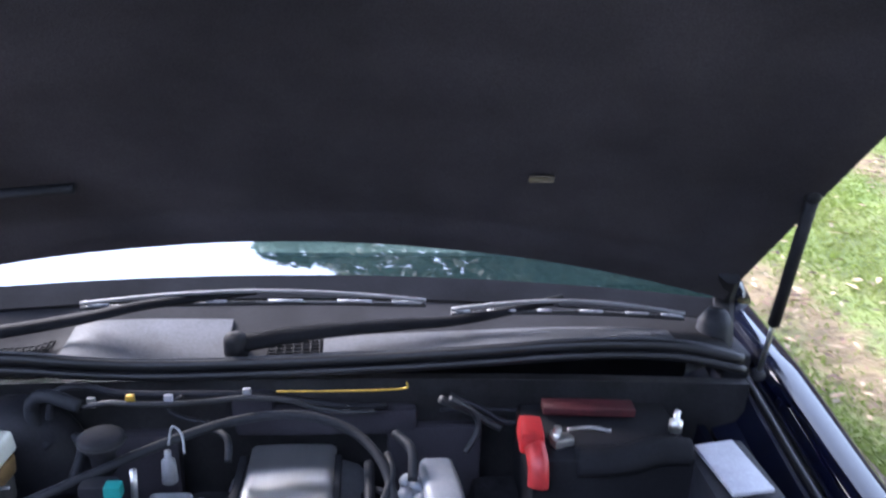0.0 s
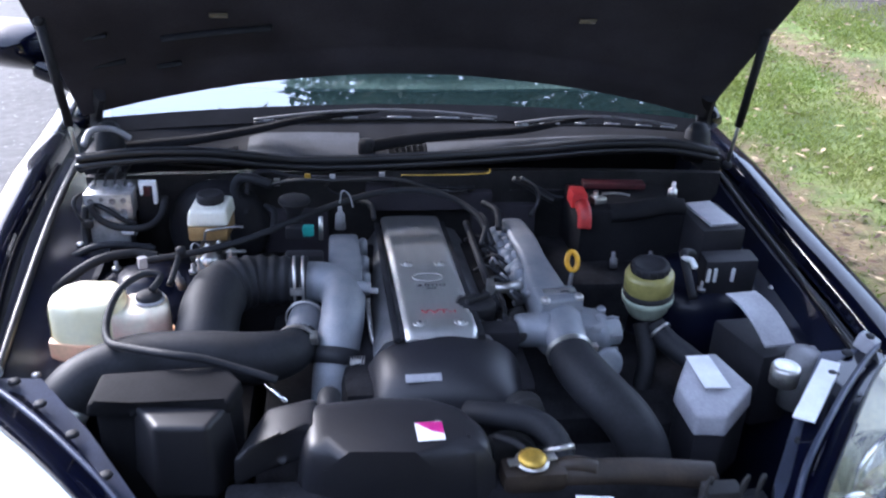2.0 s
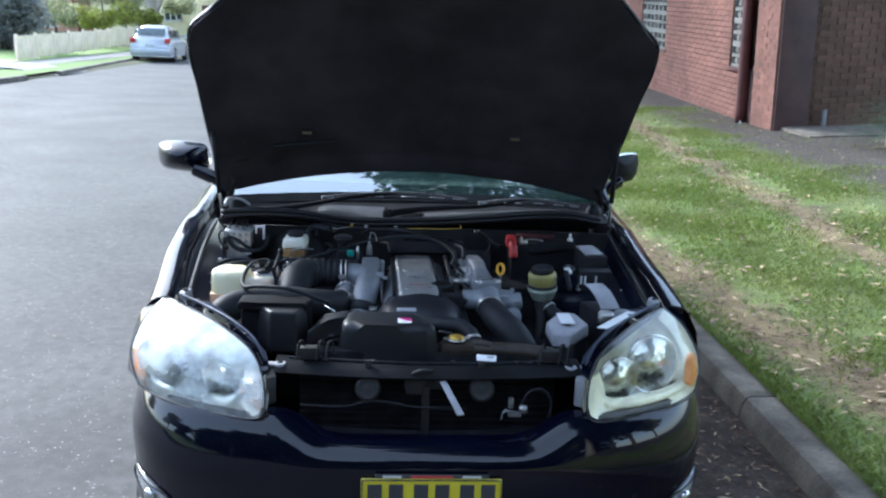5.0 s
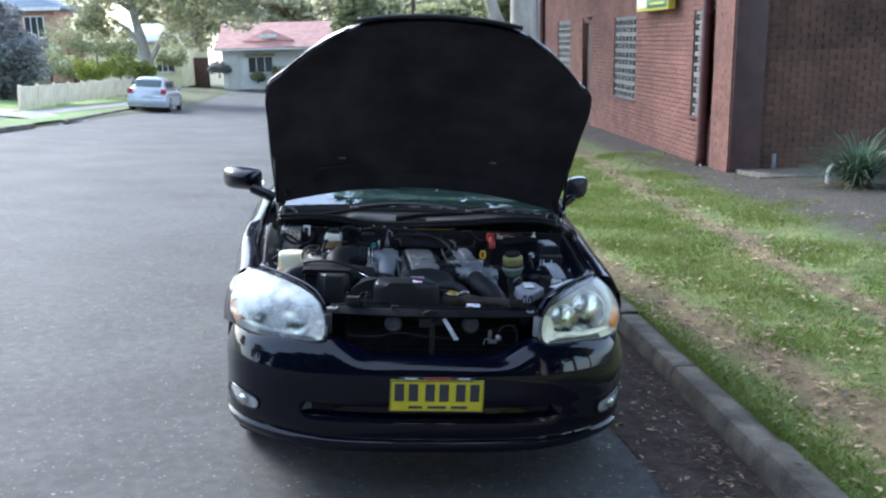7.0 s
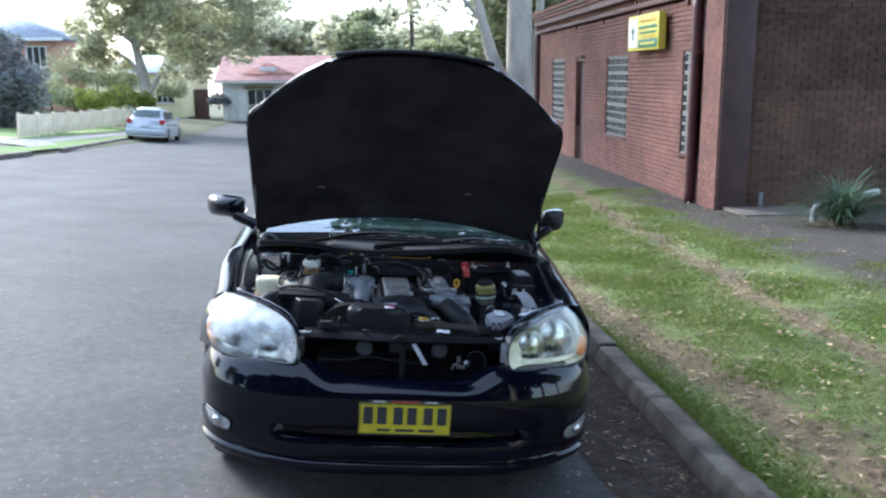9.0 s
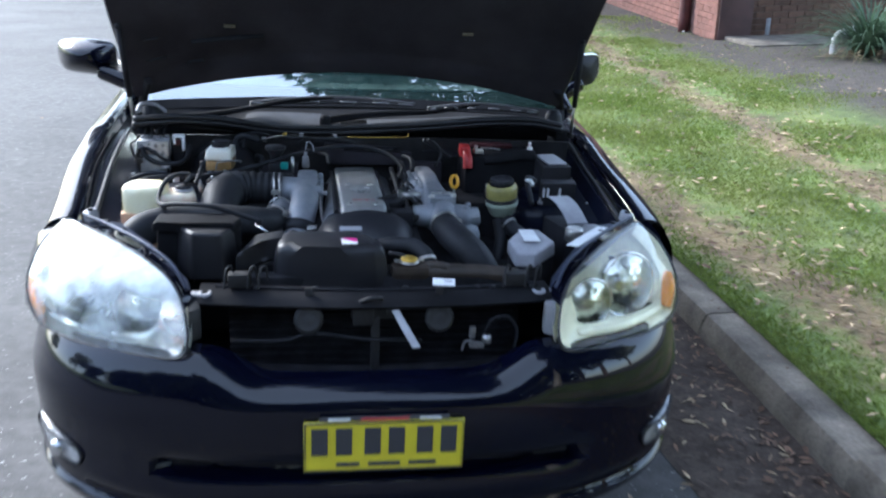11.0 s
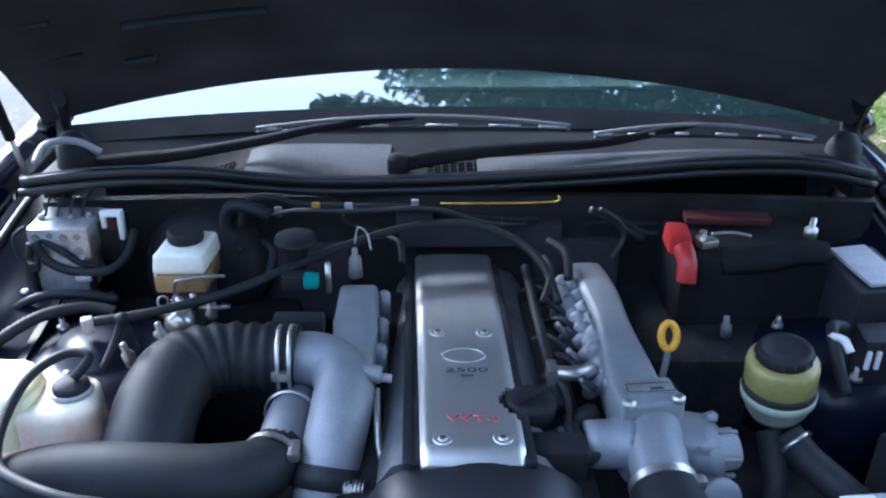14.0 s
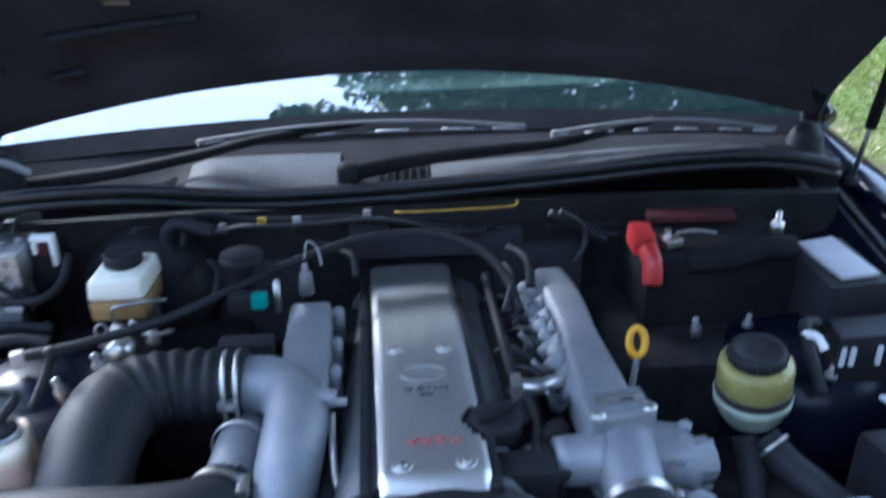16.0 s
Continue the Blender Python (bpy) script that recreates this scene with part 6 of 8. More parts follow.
# battery with its red terminal cover
bm = box(B(), (0.445, 1.055, 0.870), (0.24, 0.165, 0.185), 0.008)
bat = part("battery", bm, COWLBLACK, car, "black battery with a red terminal cover")
bm = B()
prism(bm, [(0.308, 1.00), (0.345, 0.995), (0.350, 1.055), (0.312, 1.06)], 0.955, 0.990, 0.008, 0.08)
tube(bm, [(0.330, 1.00, 0.970), (0.332, 0.975, 0.955), (0.332, 0.965, 0.925)], 0.017, n=8, flat=0.8)
part("terminal_cover", bm, RED, bat, "red plastic terminal cover")
part("hold_down_bar", box(B(), (0.432, 1.100, 0.974), (0.145, 0.034, 0.014), 0.004, (0, 0, -4)), REDDARK, bat, "dusty red bar across the battery")
bm = B()
lathe(bm, [(0.012, 0), (0.012, 0.010), (0.006, 0.010), (0.006, 0.022), (0.001, 0.022)], pose(0.366, 1.018, 0.968), 8)
box(bm, (0.372, 1.010, 0.972), (0.032, 0.02, 0.014), 0.003, (0, 0, 20))
tube(bm, [(0.385, 1.03, 0.978), (0.42, 1.035, 0.978), (0.45, 1.03, 0.974)], 0.003, n=6)
part("terminal", bm, STEEL, bat)
bm = B()
lathe(bm, [(0.011, 0), (0.011, 0.016), (0.005, 0.018), (0.005, 0.034), (0.001, 0.034)], pose(0.555, 1.045, 0.965), 8)
part("hold_down_bolt", bm, STEEL, bat)
bm = tube(B(), [(0.39, 0.985, 0.952), (0.45, 0.975, 0.962), (0.51, 0.985, 0.968), (0.56, 0.99, 0.962)], 0.022, n=10, flat=0.6)
part("cable_boot", bm, COWLBLACK, bat)

# fuse and relay boxes
bm = B()
prism(bm, [(0.560, 0.870), (0.660, 0.880), (0.655, 1.03), (0.560, 1.015)], 0.80, 0.958, 0.008)
fuse = part("fuse_box", bm, BLACK, car, "black fuse box with a faded grey lid")
part("lid", prism(B(), [(0.582, 0.885), (0.645, 0.893), (0.634, 1.018), (0.570, 1.005)], 0.959, 0.966, 0.003), LIDGREY, fuse, "faded grey lid")
bm = B()
prism(bm, [(0.540, 0.790), (0.655, 0.795), (0.660, 0.850), (0.548, 0.845)], 0.78, 0.925, 0.006)
relaybox = part("relay_box", bm, BLACK, car, "black relay box with pale plugs")
for x in (0.548, 0.562, 0.60):
    part("pale_plug", box(B(), (x, 0.789, 0.895), (0.007, 0.006, 0.030), 0.002), WHITEPL, relaybox)
bm = tube(B(), [(0.530, 0.84, 0.92), (0.50, 0.815, 0.935), (0.495, 0.79, 0.92), (0.50, 0.74, 0.87)], 0.009, n=8)
part("relay_loom", bm, RUBBER, relaybox)
bm = tube(B(), [(0.492, 0.80, 0.930), (0.500, 0.78, 0.936), (0.505, 0.765, 0.925)], 0.006, n=6)
part("clip", bm, WHITEPL, relaybox)
bm = B()
shell(bm, 14, 3, lambda u, v: (0.530 + 0.036 * u + 0.062 * v, 0.672 - 0.110 * u + 0.008 * v, 0.918 - 0.050 * u ** 2), (0, 0, -0.004))
side = part("curved_guard", bm, LIDGREY, car, "curved faded grey plastic guard")
bm = prism(B(), [(0.522, 0.685), (0.600, 0.690), (0.640, 0.560), (0.558, 0.545)], 0.70, 0.855, 0.01)
part("guard_body", bm, BLACK, side)
bm = lathe(B(), [(0.024, -0.03), (0.025, 0.0), (0.022, 0.006), (0.018, 0.004), (0.002, 0.006)], pose(0.560, 0.476, 0.878), 20)
part("chrome_cap", bm, STEEL, car, "dull chrome-topped filler cap")
bm = lathe(B(), [(0.03, -0.1), (0.034, 0.0), (0.028, 0.014), (0.004, 0.018)], pose(0.636, 0.545, 0.850), 18)
part("rubber_cap", bm, GREYPL, car)

# pale diagnosis box
HX, HY = 0.020, 0.028
HEX = [(x + HX, y + HY) for x, y in ((0.408, 0.555), (0.352, 0.462), (0.364, 0.388), (0.416, 0.382), (0.490, 0.445), (0.468, 0.560))]
bm = prism(B(), [(0.458 + (x - 0.458) * 0.94, 0.488 + (y - 0.488) * 0.94) for x, y in HEX], 0.68, 0.810, 0.008)
wbox = part("sensor_box", bm, BLACK, car, "black box with a pale grey lid and white label")
bm = prism(B(), HEX, 0.804, 0.844, 0.007, 0.05, seg=3)
for q in bm.verts:
    q.co.z -= 0.016 * smooth(0.478, 0.418, q.co.y)
part("lid", bm, LIDGREY, wbox, "pale grey lid sloping at its front")
part("label", prism(B(), [(x + HX, y + HY) for x, y in ((0.402, 0.544), (0.398, 0.445), (0.444, 0.442), (0.446, 0.546))], 0.8446, 0.8462, 0.0004), PAPER, wbox, "white paper label")

# air box and the wide intake snorkel
bm = prism(B(), [(-0.560, 0.396), (-0.50, 0.392), (-0.365, 0.384), (-0.350, 0.43), (-0.378, 0.470), (-0.560, 0.462)], 0.62, 0.900, 0.010)
air = part("air_box", bm, COWLBLACK, car, "black air filter box")
bm = prism(B(), [(-0.568, 0.378), (-0.505, 0.388), (-0.362, 0.372), (-0.346, 0.425), (-0.378, 0.474), (-0.565, 0.462)], 0.903, 0.926, 0.008, 0.03, seg=3)
part("air_box_lid", bm, COWLBLACK, air, "flat matt black lid")
bm = prism(B(), [(-0.520, 0.405), (-0.470, 0.328), (-0.382, 0.322), (-0.352, 0.392)], 0.790, 0.915, 0.010, 0.16, seg=4)
part("air_box_front", bm, SATIN, air)
for x in (-0.47, -0.40):
    part("spring_clip", tube(B(), [(x, 0.372, 0.86), (x, 0.364, 0.80), (x + 0.002, 0.372, 0.77)], 0.0025, n=6), STEEL, air)
part("lid_bolt", tube(B(), [(-0.318, 0.452, 0.900), (-0.285, 0.418, 0.890)], 0.004, n=8), CHROME, air)


bm = prism(B(), [(-0.272, 0.292), (-0.20, 0.276), (-0.10, 0.268), (-0.01, 0.268), (0.030, 0.282), (0.022, 0.335), (-0.010, 0.395), (-0.06, 0.425), (-0.15, 0.432), (-0.272, 0.420)], 0.775, 0.8995, 0.036, 0.09, seg=6)
sn = part("intake_snorkel", bm, SATIN, car, "wide satin black intake snorkel")
bm = prism(B(), [(-0.362, 0.318), (-0.338, 0.380), (-0.318, 0.412), (-0.235, 0.424), (-0.235, 0.345), (-0.29, 0.345)], 0.840, 0.896, 0.014, 0.04, seg=4)
for q in bm.verts:
    q.co.z -= 0.030 * smooth(-0.285, -0.355, q.co.x)
part("snorkel_mouth", bm, SATIN, sn)
part("sticker", box(B(), (-0.075, 0.318, 0.9006), (0.040, 0.042, 0.0012), 0, (0, 0, 2)), PAPER, sn, "white and magenta sticker")
bm = B()
v = [bm.verts.new(p) for p in ((-0.095, 0.338, 0.9018), (-0.055, 0.338, 0.9018), (-0.055, 0.310, 0.9018), (-0.073, 0.318, 0.9018))]
bm.faces.new(v)
bmesh.ops.solidify(bm, geom=list(bm.faces), thickness=0.0006)
part("sticker_colour", bm, MAGENTA, sn)

# radiator, its tank and hoses
bm = B()
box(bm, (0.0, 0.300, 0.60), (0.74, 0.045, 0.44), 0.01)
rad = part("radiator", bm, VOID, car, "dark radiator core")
bm = tube(B(), [(0.06, 0.300, 0.826), (0.16, 0.298, 0.826), (0.26, 0.295, 0.824), (0.36, 0.29, 0.815)], 0.021, n=12, flat=0.7)
box(bm, (0.08, 0.30, 0.826), (0.10, 0.050, 0.040), 0.015)
tube(bm, [(0.115, 0.305, 0.834), (0.145, 0.302, 0.840), (0.175, 0.298, 0.834)], 0.013, n=8)
part("radiator_tank", bm, RUSTY, rad, "brownish plastic radiator tank")
bm = B()
lathe(bm, [(0.019, 0), (0.0215, 0.002), (0.0215, 0.006), (0.016, 0.009), (0.002, 0.010)], pose(0.076, 0.298, 0.855), 20)
rcap = part("radiator_cap", bm, GOLD, rad, "yellow-topped radiator cap")
bm = B()
box(bm, (0.076, 0.298, 0.856), (0.076, 0.015, 0.004), 0.002, (0, 0, 8))
lathe(bm, [(0.026, 0), (0.026, 0.003), (0.020, 0.004)], pose(0.076, 0.298, 0.852), 18)
part("cap_tab", bm, STEEL, rcap)
bm = tube(B(), [(0.00, 0.430, 0.845), (0.045, 0.400, 0.862), (0.095, 0.375, 0.865), (0.125, 0.345, 0.850), (0.128, 0.318, 0.825)], 0.021, n=14)
part("radiator_hose", bm, RUBBER, rad, "black upper radiator hose")
part("radiator_hose_clip", ring(B(), (0.127, 0.335, 0.842), (0.1, -0.6, -0.6), 0.022, 0.008), STEEL, rad)
bm = tube(B(), [(0.03, 0.36, 0.852), (0.06, 0.335, 0.856), (0.075, 0.315, 0.85)], 0.006, n=8)
part("overflow_pipe", bm, RUBBER, rad)
bm = tube(B(), [(-0.22, 0.47, 0.86), (-0.22, 0.435, 0.862), (-0.205, 0.40, 0.84)], 0.019, n=12)
part("bypass_hose", bm, RUBBER, rad)
# fan shroud
bm = B()
shell(bm, 20, 3, lambda u, v: (-0.36 + 0.72 * u, 0.335 + 0.055 * v, 0.70 + 0.10 * math.sin(math.pi * u) ** 0.6 - 0.05 * v), (0, 0, -0.01))
part("fan_shroud", bm, BLACK, rad)

# slam panel with latch, brackets and label
bm = B()
shell(bm, 40, 6, lambda u, v: (-0.435 + 0.86 * u, 0.262 - 0.085 * v - 0.035 * math.sin(math.pi * u), 0.812 - 0.008 * smooth(0.55, 0.8, v) - 0.010 * smooth(0.85, 1.0, v)), (0, 0.004, -0.006))
slam = part("slam_panel", bm, COWLBLACK, car, "black plastic panel above the radiator")
part("panel_label", box(B(), (0.158, 0.232, 0.822), (0.056, 0.034, 0.0014), 0, (8, 0, -8)), PAPER, slam, "white caution label")
part("label_print", box(B(), (0.170, 0.235, 0.8234), (0.020, 0.010, 0.0006), 0, (8, 0, -8)), LIDGREY, slam)
for x0 in (-0.37, 0.31):
    bm = B()
    for dx in (0, 0.055, 0.080):
        tube(bm, [(x0 + dx - 0.006, 0.205, 0.818), (x0 + dx, 0.215, 0.862), (x0 + dx + 0.012, 0.225, 0.868), (x0 + dx + 0.016, 0.235, 0.830)], 0.003, n=6, res=4)
    box(bm, (x0 + 0.03, 0.225, 0.835), (0.055, 0.03, 0.035), 0.005)
    part("radiator_bracket", bm, GRIME, slam, "dark radiator bracket with spring clips")
for x in (-0.30, -0.16, 0.06, 0.24, 0.28, 0.38):
    part("trim_clip", lathe(B(), [(0.008, 0), (0.008, 0.004), (0.002, 0.005)], pose(x, 0.215, 0.814), 8), RUBBER, slam)
for y, z in ((0.236, 0.815),):
    part("panel_rib", tube(B(), [(-0.40 + 0.08 * k, y - 0.035 * math.sin(math.pi * k / 10), z) for k in range(11)], 0.004, n=6, res=3), VOID, slam)
bm = B()
box(bm, (-0.015, 0.178, 0.778), (0.12, 0.028, 0.055), 0.008, (0, 0, 4))
box(bm, (-0.045, 0.165, 0.765), (0.05, 0.02, 0.05), 0.006)
box(bm, (0.022, 0.160, 0.78), (0.022, 0.022, 0.022), 0.005)
tube(bm, [(-0.055, 0.16, 0.80), (-0.03, 0.15, 0.815), (0.0, 0.155, 0.812)], 0.006, n=6)
latch = part("bonnet_latch", bm, GRIME, slam, "greasy bonnet latch")
bm = B()
v = [(0.018, 0.154, 0.789), (0.036, 0.154, 0.791), (0.088, 0.083, 0.717), (0.068, 0.081, 0.715)]
lo = [bm.verts.new(p) for p in v]
hi = [bm.verts.new((x, y + 0.005, z - 0.004)) for x, y, z in v]
bm.faces.new(lo), bm.faces.new(hi[::-1])
for i in range(4):
    bm.faces.new((lo[i], lo[(i + 1) % 4], hi[(i + 1) % 4], hi[i]))
bmesh.ops.bevel(bm, geom=list(bm.edges), offset=0.0015, segments=1, affect="EDGES")
part("release_lever", bm, LIDGREY, latch, "pale grey release lever")
part("latch_stay", box(B(), (-0.015, 0.165, 0.68), (0.022, 0.012, 0.16), 0.003), GRIME, latch)
bm = tube(B(), [(-0.36, 0.17, 0.70), (-0.24, 0.165, 0.70), (-0.16, 0.16, 0.72), (-0.04, 0.155, 0.705), (0.10, 0.155, 0.70)], 0.004, n=6)
part("latch_cable", bm, RUBBER, latch)
for x in (-0.176, 0.141):
    m1 = Matrix.Translation((x, 0.158, 0.757)) @ Euler((radians(78), 0, 0)).to_matrix().to_4x4()
    bm = lathe(B(), [(0.034, -0.02), (0.036, -0.006), (0.034, 0.0), (0.026, 0.004), (0.022, 0.001), (0.010, 0.004), (0.002, 0.005)], m1, 26)
    horn = part("horn", bm, HORNGREY, slam, "round dark grey disc horn")
    part("horn_bracket", box(B(), (x, 0.185, 0.79), (0.018, 0.01, 0.08), 0.002), GRIME, horn)
# crash bar, condenser and small fittings in the nose
bm = B()
shell(bm, 24, 2, lambda u, v: ((u * 2 - 1) * 0.46 + CX, 0.115 + 0.05 * (u * 2 - 1) ** 2 + 0.02 * v, 0.555 + 0.065 * v), (0, 0.05, 0))
part("crash_bar", bm, VOID, car, "black bumper reinforcement bar")
cond = part("condenser", box(B(), (CX, 0.268, 0.60), (0.72, 0.008, 0.36), 0.002), VOID, rad, "dark finned condenser")
for k in range(16):
    part("fin", box(B(), (CX, 0.260, 0.44 + 0.022 * k), (0.72, 0.012, 0.007), 0), VOID, cond)
bm = B()
tube(bm, [(0.195, 0.125, 0.685), (0.198, 0.128, 0.70), (0.208, 0.13, 0.708), (0.235, 0.13, 0.704)], 0.0026, n=6)
box(bm, (0.232, 0.135, 0.695), (0.036, 0.016, 0.012), 0.003)
box(bm, (0.222, 0.145, 0.725), (0.014, 0.014, 0.03), 0.003)
lathe(bm, [(0.012, 0), (0.012, 0.016), (0.004, 0.02)], pose(0.255, 0.13, 0.705), 10)
part("temperature_sensor", bm, DULLSTEEL, rad, "small bright sensor on a bracket")
bm = tube(B(), [(0.25, 0.17, 0.68), (0.27, 0.17, 0.74), (0.31, 0.17, 0.755), (0.34, 0.17, 0.72), (0.335, 0.165, 0.67)], 0.004, n=8)
part("nose_loom", bm, RUBBER, rad)

# cowl: seal, panel, vents
SEAL = [(-0.745, 1.105, 1.036), (-0.62, 1.135, 1.040), (-0.48, 1.165, 1.030), (-0.36, 1.185, 1.010), (-0.26, 1.20, 0.998), (-0.12, 1.205, 0.998), (0.06, 1.20, 1.008), (0.25, 1.19, 1.024), (0.42, 1.175, 1.044), (0.58, 1.16, 1.050), (0.69, 1.14, 1.035)]
bm = tube(B(), SEAL, 0.010, n=10, flat=1.2)
seal = part("cowl_seal", bm, RUBBER_DARK, car, "black rubber seal along the cowl")
seal_line = spline(SEAL, 4)


def cowl_at(u, v):
    k = u * (len(seal_line) - 1)
    i = min(int(k), len(seal_line) - 2)
    a = seal_line[i].lerp(seal_line[i + 1], k - i)
    x = a.x
    b = Vector((x, 1.378 - 0.080 * ((x - CX) / 0.745) ** 2, 1.034 + 0.010 * (1 - ((x - CX) / 0.745) ** 2)))
    p = a.lerp(b, v)
    p.z += -0.034 * smooth(-0.36, -0.48, x) * math.sin(math.pi * v) - 0.004
    return p


bm = B()
shell(bm, 40, 8, cowl_at, (0, 0, -0.006))
cowl = part("cowl_panel", bm, COWLBLACK, car, "black plastic cowl panel below the windscreen")
bm = B()
shell(bm, 14, 5, lambda u, v: Vector(cowl_at(0.262 + 0.222 * u, 0.04 + 0.60 * v)) + Vector((0, 0, 0.005 + 0.004 * math.sin(math.pi * u))), (0, 0, -0.004))
part("service_cover", bm, COWLGREY, cowl, "grey plastic service cover")
bm = B()
shell(bm, 16, 3, lambda u, v: Vector(cowl_at(0.575 + 0.335 * u, 0.10 + (0.24 + 0.08 * u) * v)) + Vector((0, 0, 0.006)), (0, 0, -0.004))
part("grey_strip", bm, COWLGREY, cowl, "grey strip of the cowl panel")
bm = B()
for j in range(7):
    p = [Vector(cowl_at(0.155 + 0.085 * k / 4, 0.10 + 0.07 * j)) + Vector((0, 0, 0.004)) for k in range(5)]
    tube(bm, p, 0.0016, n=5, res=1)
for k in range(12):
    p = [Vector(cowl_at(0.155 + 0.085 * k / 11, 0.10 + 0.42 * j / 4)) + Vector((0, 0, 0.004)) for j in range(5)]
    tube(bm, p, 0.0018, n=5, res=1)
part("vent_mesh", bm, COWLBLACK, cowl, "black mesh vent")
bm = B()
for j in range(6):
    tube(bm, [Vector(cowl_at(0.525 + 0.07 * k / 4, 0.08 + 0.05 * j)) + Vector((0, 0, 0.004)) for k in range(5)], 0.0016, n=5, res=1)
for k in range(10):
    tube(bm, [Vector(cowl_at(0.525 + 0.07 * k / 9, 0.08 + 0.25 * j / 4)) + Vector((0, 0, 0.004)) for j in range(5)], 0.0018, n=5, res=1)
part("vent_mesh", bm, COWLBLACK, cowl, "black mesh vent")
bm = tube(B(), [(x, y - 0.014, z - 0.012) for x, y, z in SEAL], 0.007, n=8, flat=1.2)
part("seal_rib", bm, RUBBER_DARK, seal)
# Grey lip: the glint along the black seal's top edge, done in colour.
bm = tube(B(), [(x, y + 0.002, z + 0.010) for x, y, z in SEAL], 0.0028, n=6)
part("seal_lip", bm, COWLGREY, seal, "grey upper lip of the seal, a highlight put into its colour")
bm = B()
tube(bm, [(-0.742, 1.16, 1.05), (-0.735, 1.20, 1.068), (-0.70, 1.235, 1.062), (-0.665, 1.25, 1.035)], 0.007, n=8)
part("hinge_spring", bm, LIDGREY, cowl)


def make_wiper(pivot, elbow, mid, tip_a, tip_b):
    P = lambda p: (p[0], p[1], p[2])
    bm = lathe(B(), [(0.020, -0.02), (0.020, 0.01), (0.016, 0.018), (0.002, 0.020)], pose(*pivot), 14)
    ob = part("wiper", bm, BLACK, car, "black wiper arm and blade resting on the screen")
    part("wiper_arm", tube(B(), [pivot, *elbow, mid], lambda t: 0.016 - 0.009 * t, n=8, res=8, flat=0.6), COWLBLACK, ob)
    a, b = Vector(tip_a), Vector(tip_b)
    c = Vector(mid)
    L = lambda t, up=0.0: a.lerp(b, t) + Vector((0, -0.010 * math.sin(math.pi * t), 0.010 * math.sin(math.pi * t) + up))
    part("blade_frame", tube(B(), [L(0, 0.0), L(0.25, 0.010), L(0.5, 0.014), L(0.75, 0.010), L(1, 0.0)], 0.0035, n=6), GREYPL, ob)
    bm = B()
    tube(bm, [L(0, -0.009), L(0.25, -0.008), L(0.5, -0.008), L(0.75, -0.008), L(1, -0.009)], 0.004, n=6)
    part("rubber_blade", bm, RUBBER_DARK, ob)
    for t0, t1 in ((0.02, 0.08), (0.15, 0.27), (0.36, 0.42), (0.54, 0.64), (0.74, 0.84), (0.90, 0.99)):
        part("blade_claw", tube(B(), [L(t0, -0.004), L(t1, -0.004)], 0.0028, n=6, res=1), LIDGREY, ob)


make_wiper((-0.710, 1.270, 1.002), ((-0.62, 1.264, 1.016), (-0.521, 1.262, 1.028), (-0.378, 1.262, 1.054), (-0.268, 1.270, 1.076)), (-0.10, 1.288, 1.092), (-0.390, 1.290, 1.068), (0.185, 1.285, 1.076))
make_wiper((-0.130, 1.235, 1.018), ((-0.006, 1.235, 1.040), (0.125, 1.245, 1.048), (0.259, 1.255, 1.056)), (0.42, 1.272, 1.086), (0.228, 1.270, 1.066), (0.630, 1.255, 1.064))


# ---- ground, road, kerbs (laid in the road's own plane) ----
def rise(y):
    return 0.6 * smooth(42, 58, y)


def verge_z(x, y):
    k = min(x, 5.3) - 1.70
    return 0.128 + 0.115 * k + 0.06 * max(0, x - 5.3) + 0.035 * max(0, min(y, 26) - 9.7) * min(1, max(0, k) / 3.55) + rise(y)


def ground_z(x, y):
    if x > 1.6:
        return verge_z(x, y) - 0.06 if x > 2.2 else -0.05
    if x < -9.8:
        return 0.05 + rise(y)
    return -0.08 + rise(y)


bm = B()
gx = [-900, -300, -120, -60, -35, -22, -14, -10.6, -9.85, -9.7, -5, 0, 1.5, 2.2, 4, 5.3, 9, 20, 60, 200, 900]
gy = [-700, -200, -80, -40, -15, -5, 0, 6, 12, 20, 28, 36, 42, 46, 50, 54, 58, 64, 80, 150, 400, 1500]
gv = [[bm.verts.new((x, y, ground_z(x, y))) for y in gy] for x in gx]
for i in range(len(gx) - 1):
    for j in range(len(gy) - 1):
        bm.faces.new((gv[i][j], gv[i + 1][j], gv[i + 1][j + 1], gv[i][j + 1]))
EARTH = mat("rough_grass_ground", (0.10, 0.115, 0.045), 0.95, col2=(0.13, 0.11, 0.07), vary=0.3, scale=0.5, fine=9, bump=0.6, depth=0.03)
solid("ground", bm, EARTH, "grass and earth reaching to the horizon", "ground", CAR, kind="structure")

bm = B()
sheet(bm, 30, 110, lambda u, v: (-12.6 + 14.14 * u, -45 + 103 * v, 0.003 * math.sin(u * 40) * math.sin(v * 90) + rise(-45 + 103 * v) - 0.002))
solid("road", bm, ASPHALT, "worn grey asphalt road strewn with a few leaves", "road", CAR, kind="structure")
bm = B()
sheet(bm, 24, 8, lambda u, v: (-22 + 50 * u, 46.5 + 10.5 * v, rise(46.5 + 10.5 * v) + 0.004))
solid("side_road", bm, ASPHALT, "asphalt side road at the end of the street", "road", CAR, kind="structure")

bm = B()
sheet(bm, 40, 130, lambda u, v: (1.70 + 9.5 * u ** 1.5, -20 + 66 * v, verge_z(1.70 + 9.5 * u ** 1.5, -20 + 66 * v) + 0.012 * noise.noise((u * 30, v * 160, 0)) - 0.004))
lawn = solid("lawn_ground", bm, LAWN, "patchy lawn with bare worn strips and a bare bed", "lawn", CAR, kind="structure")

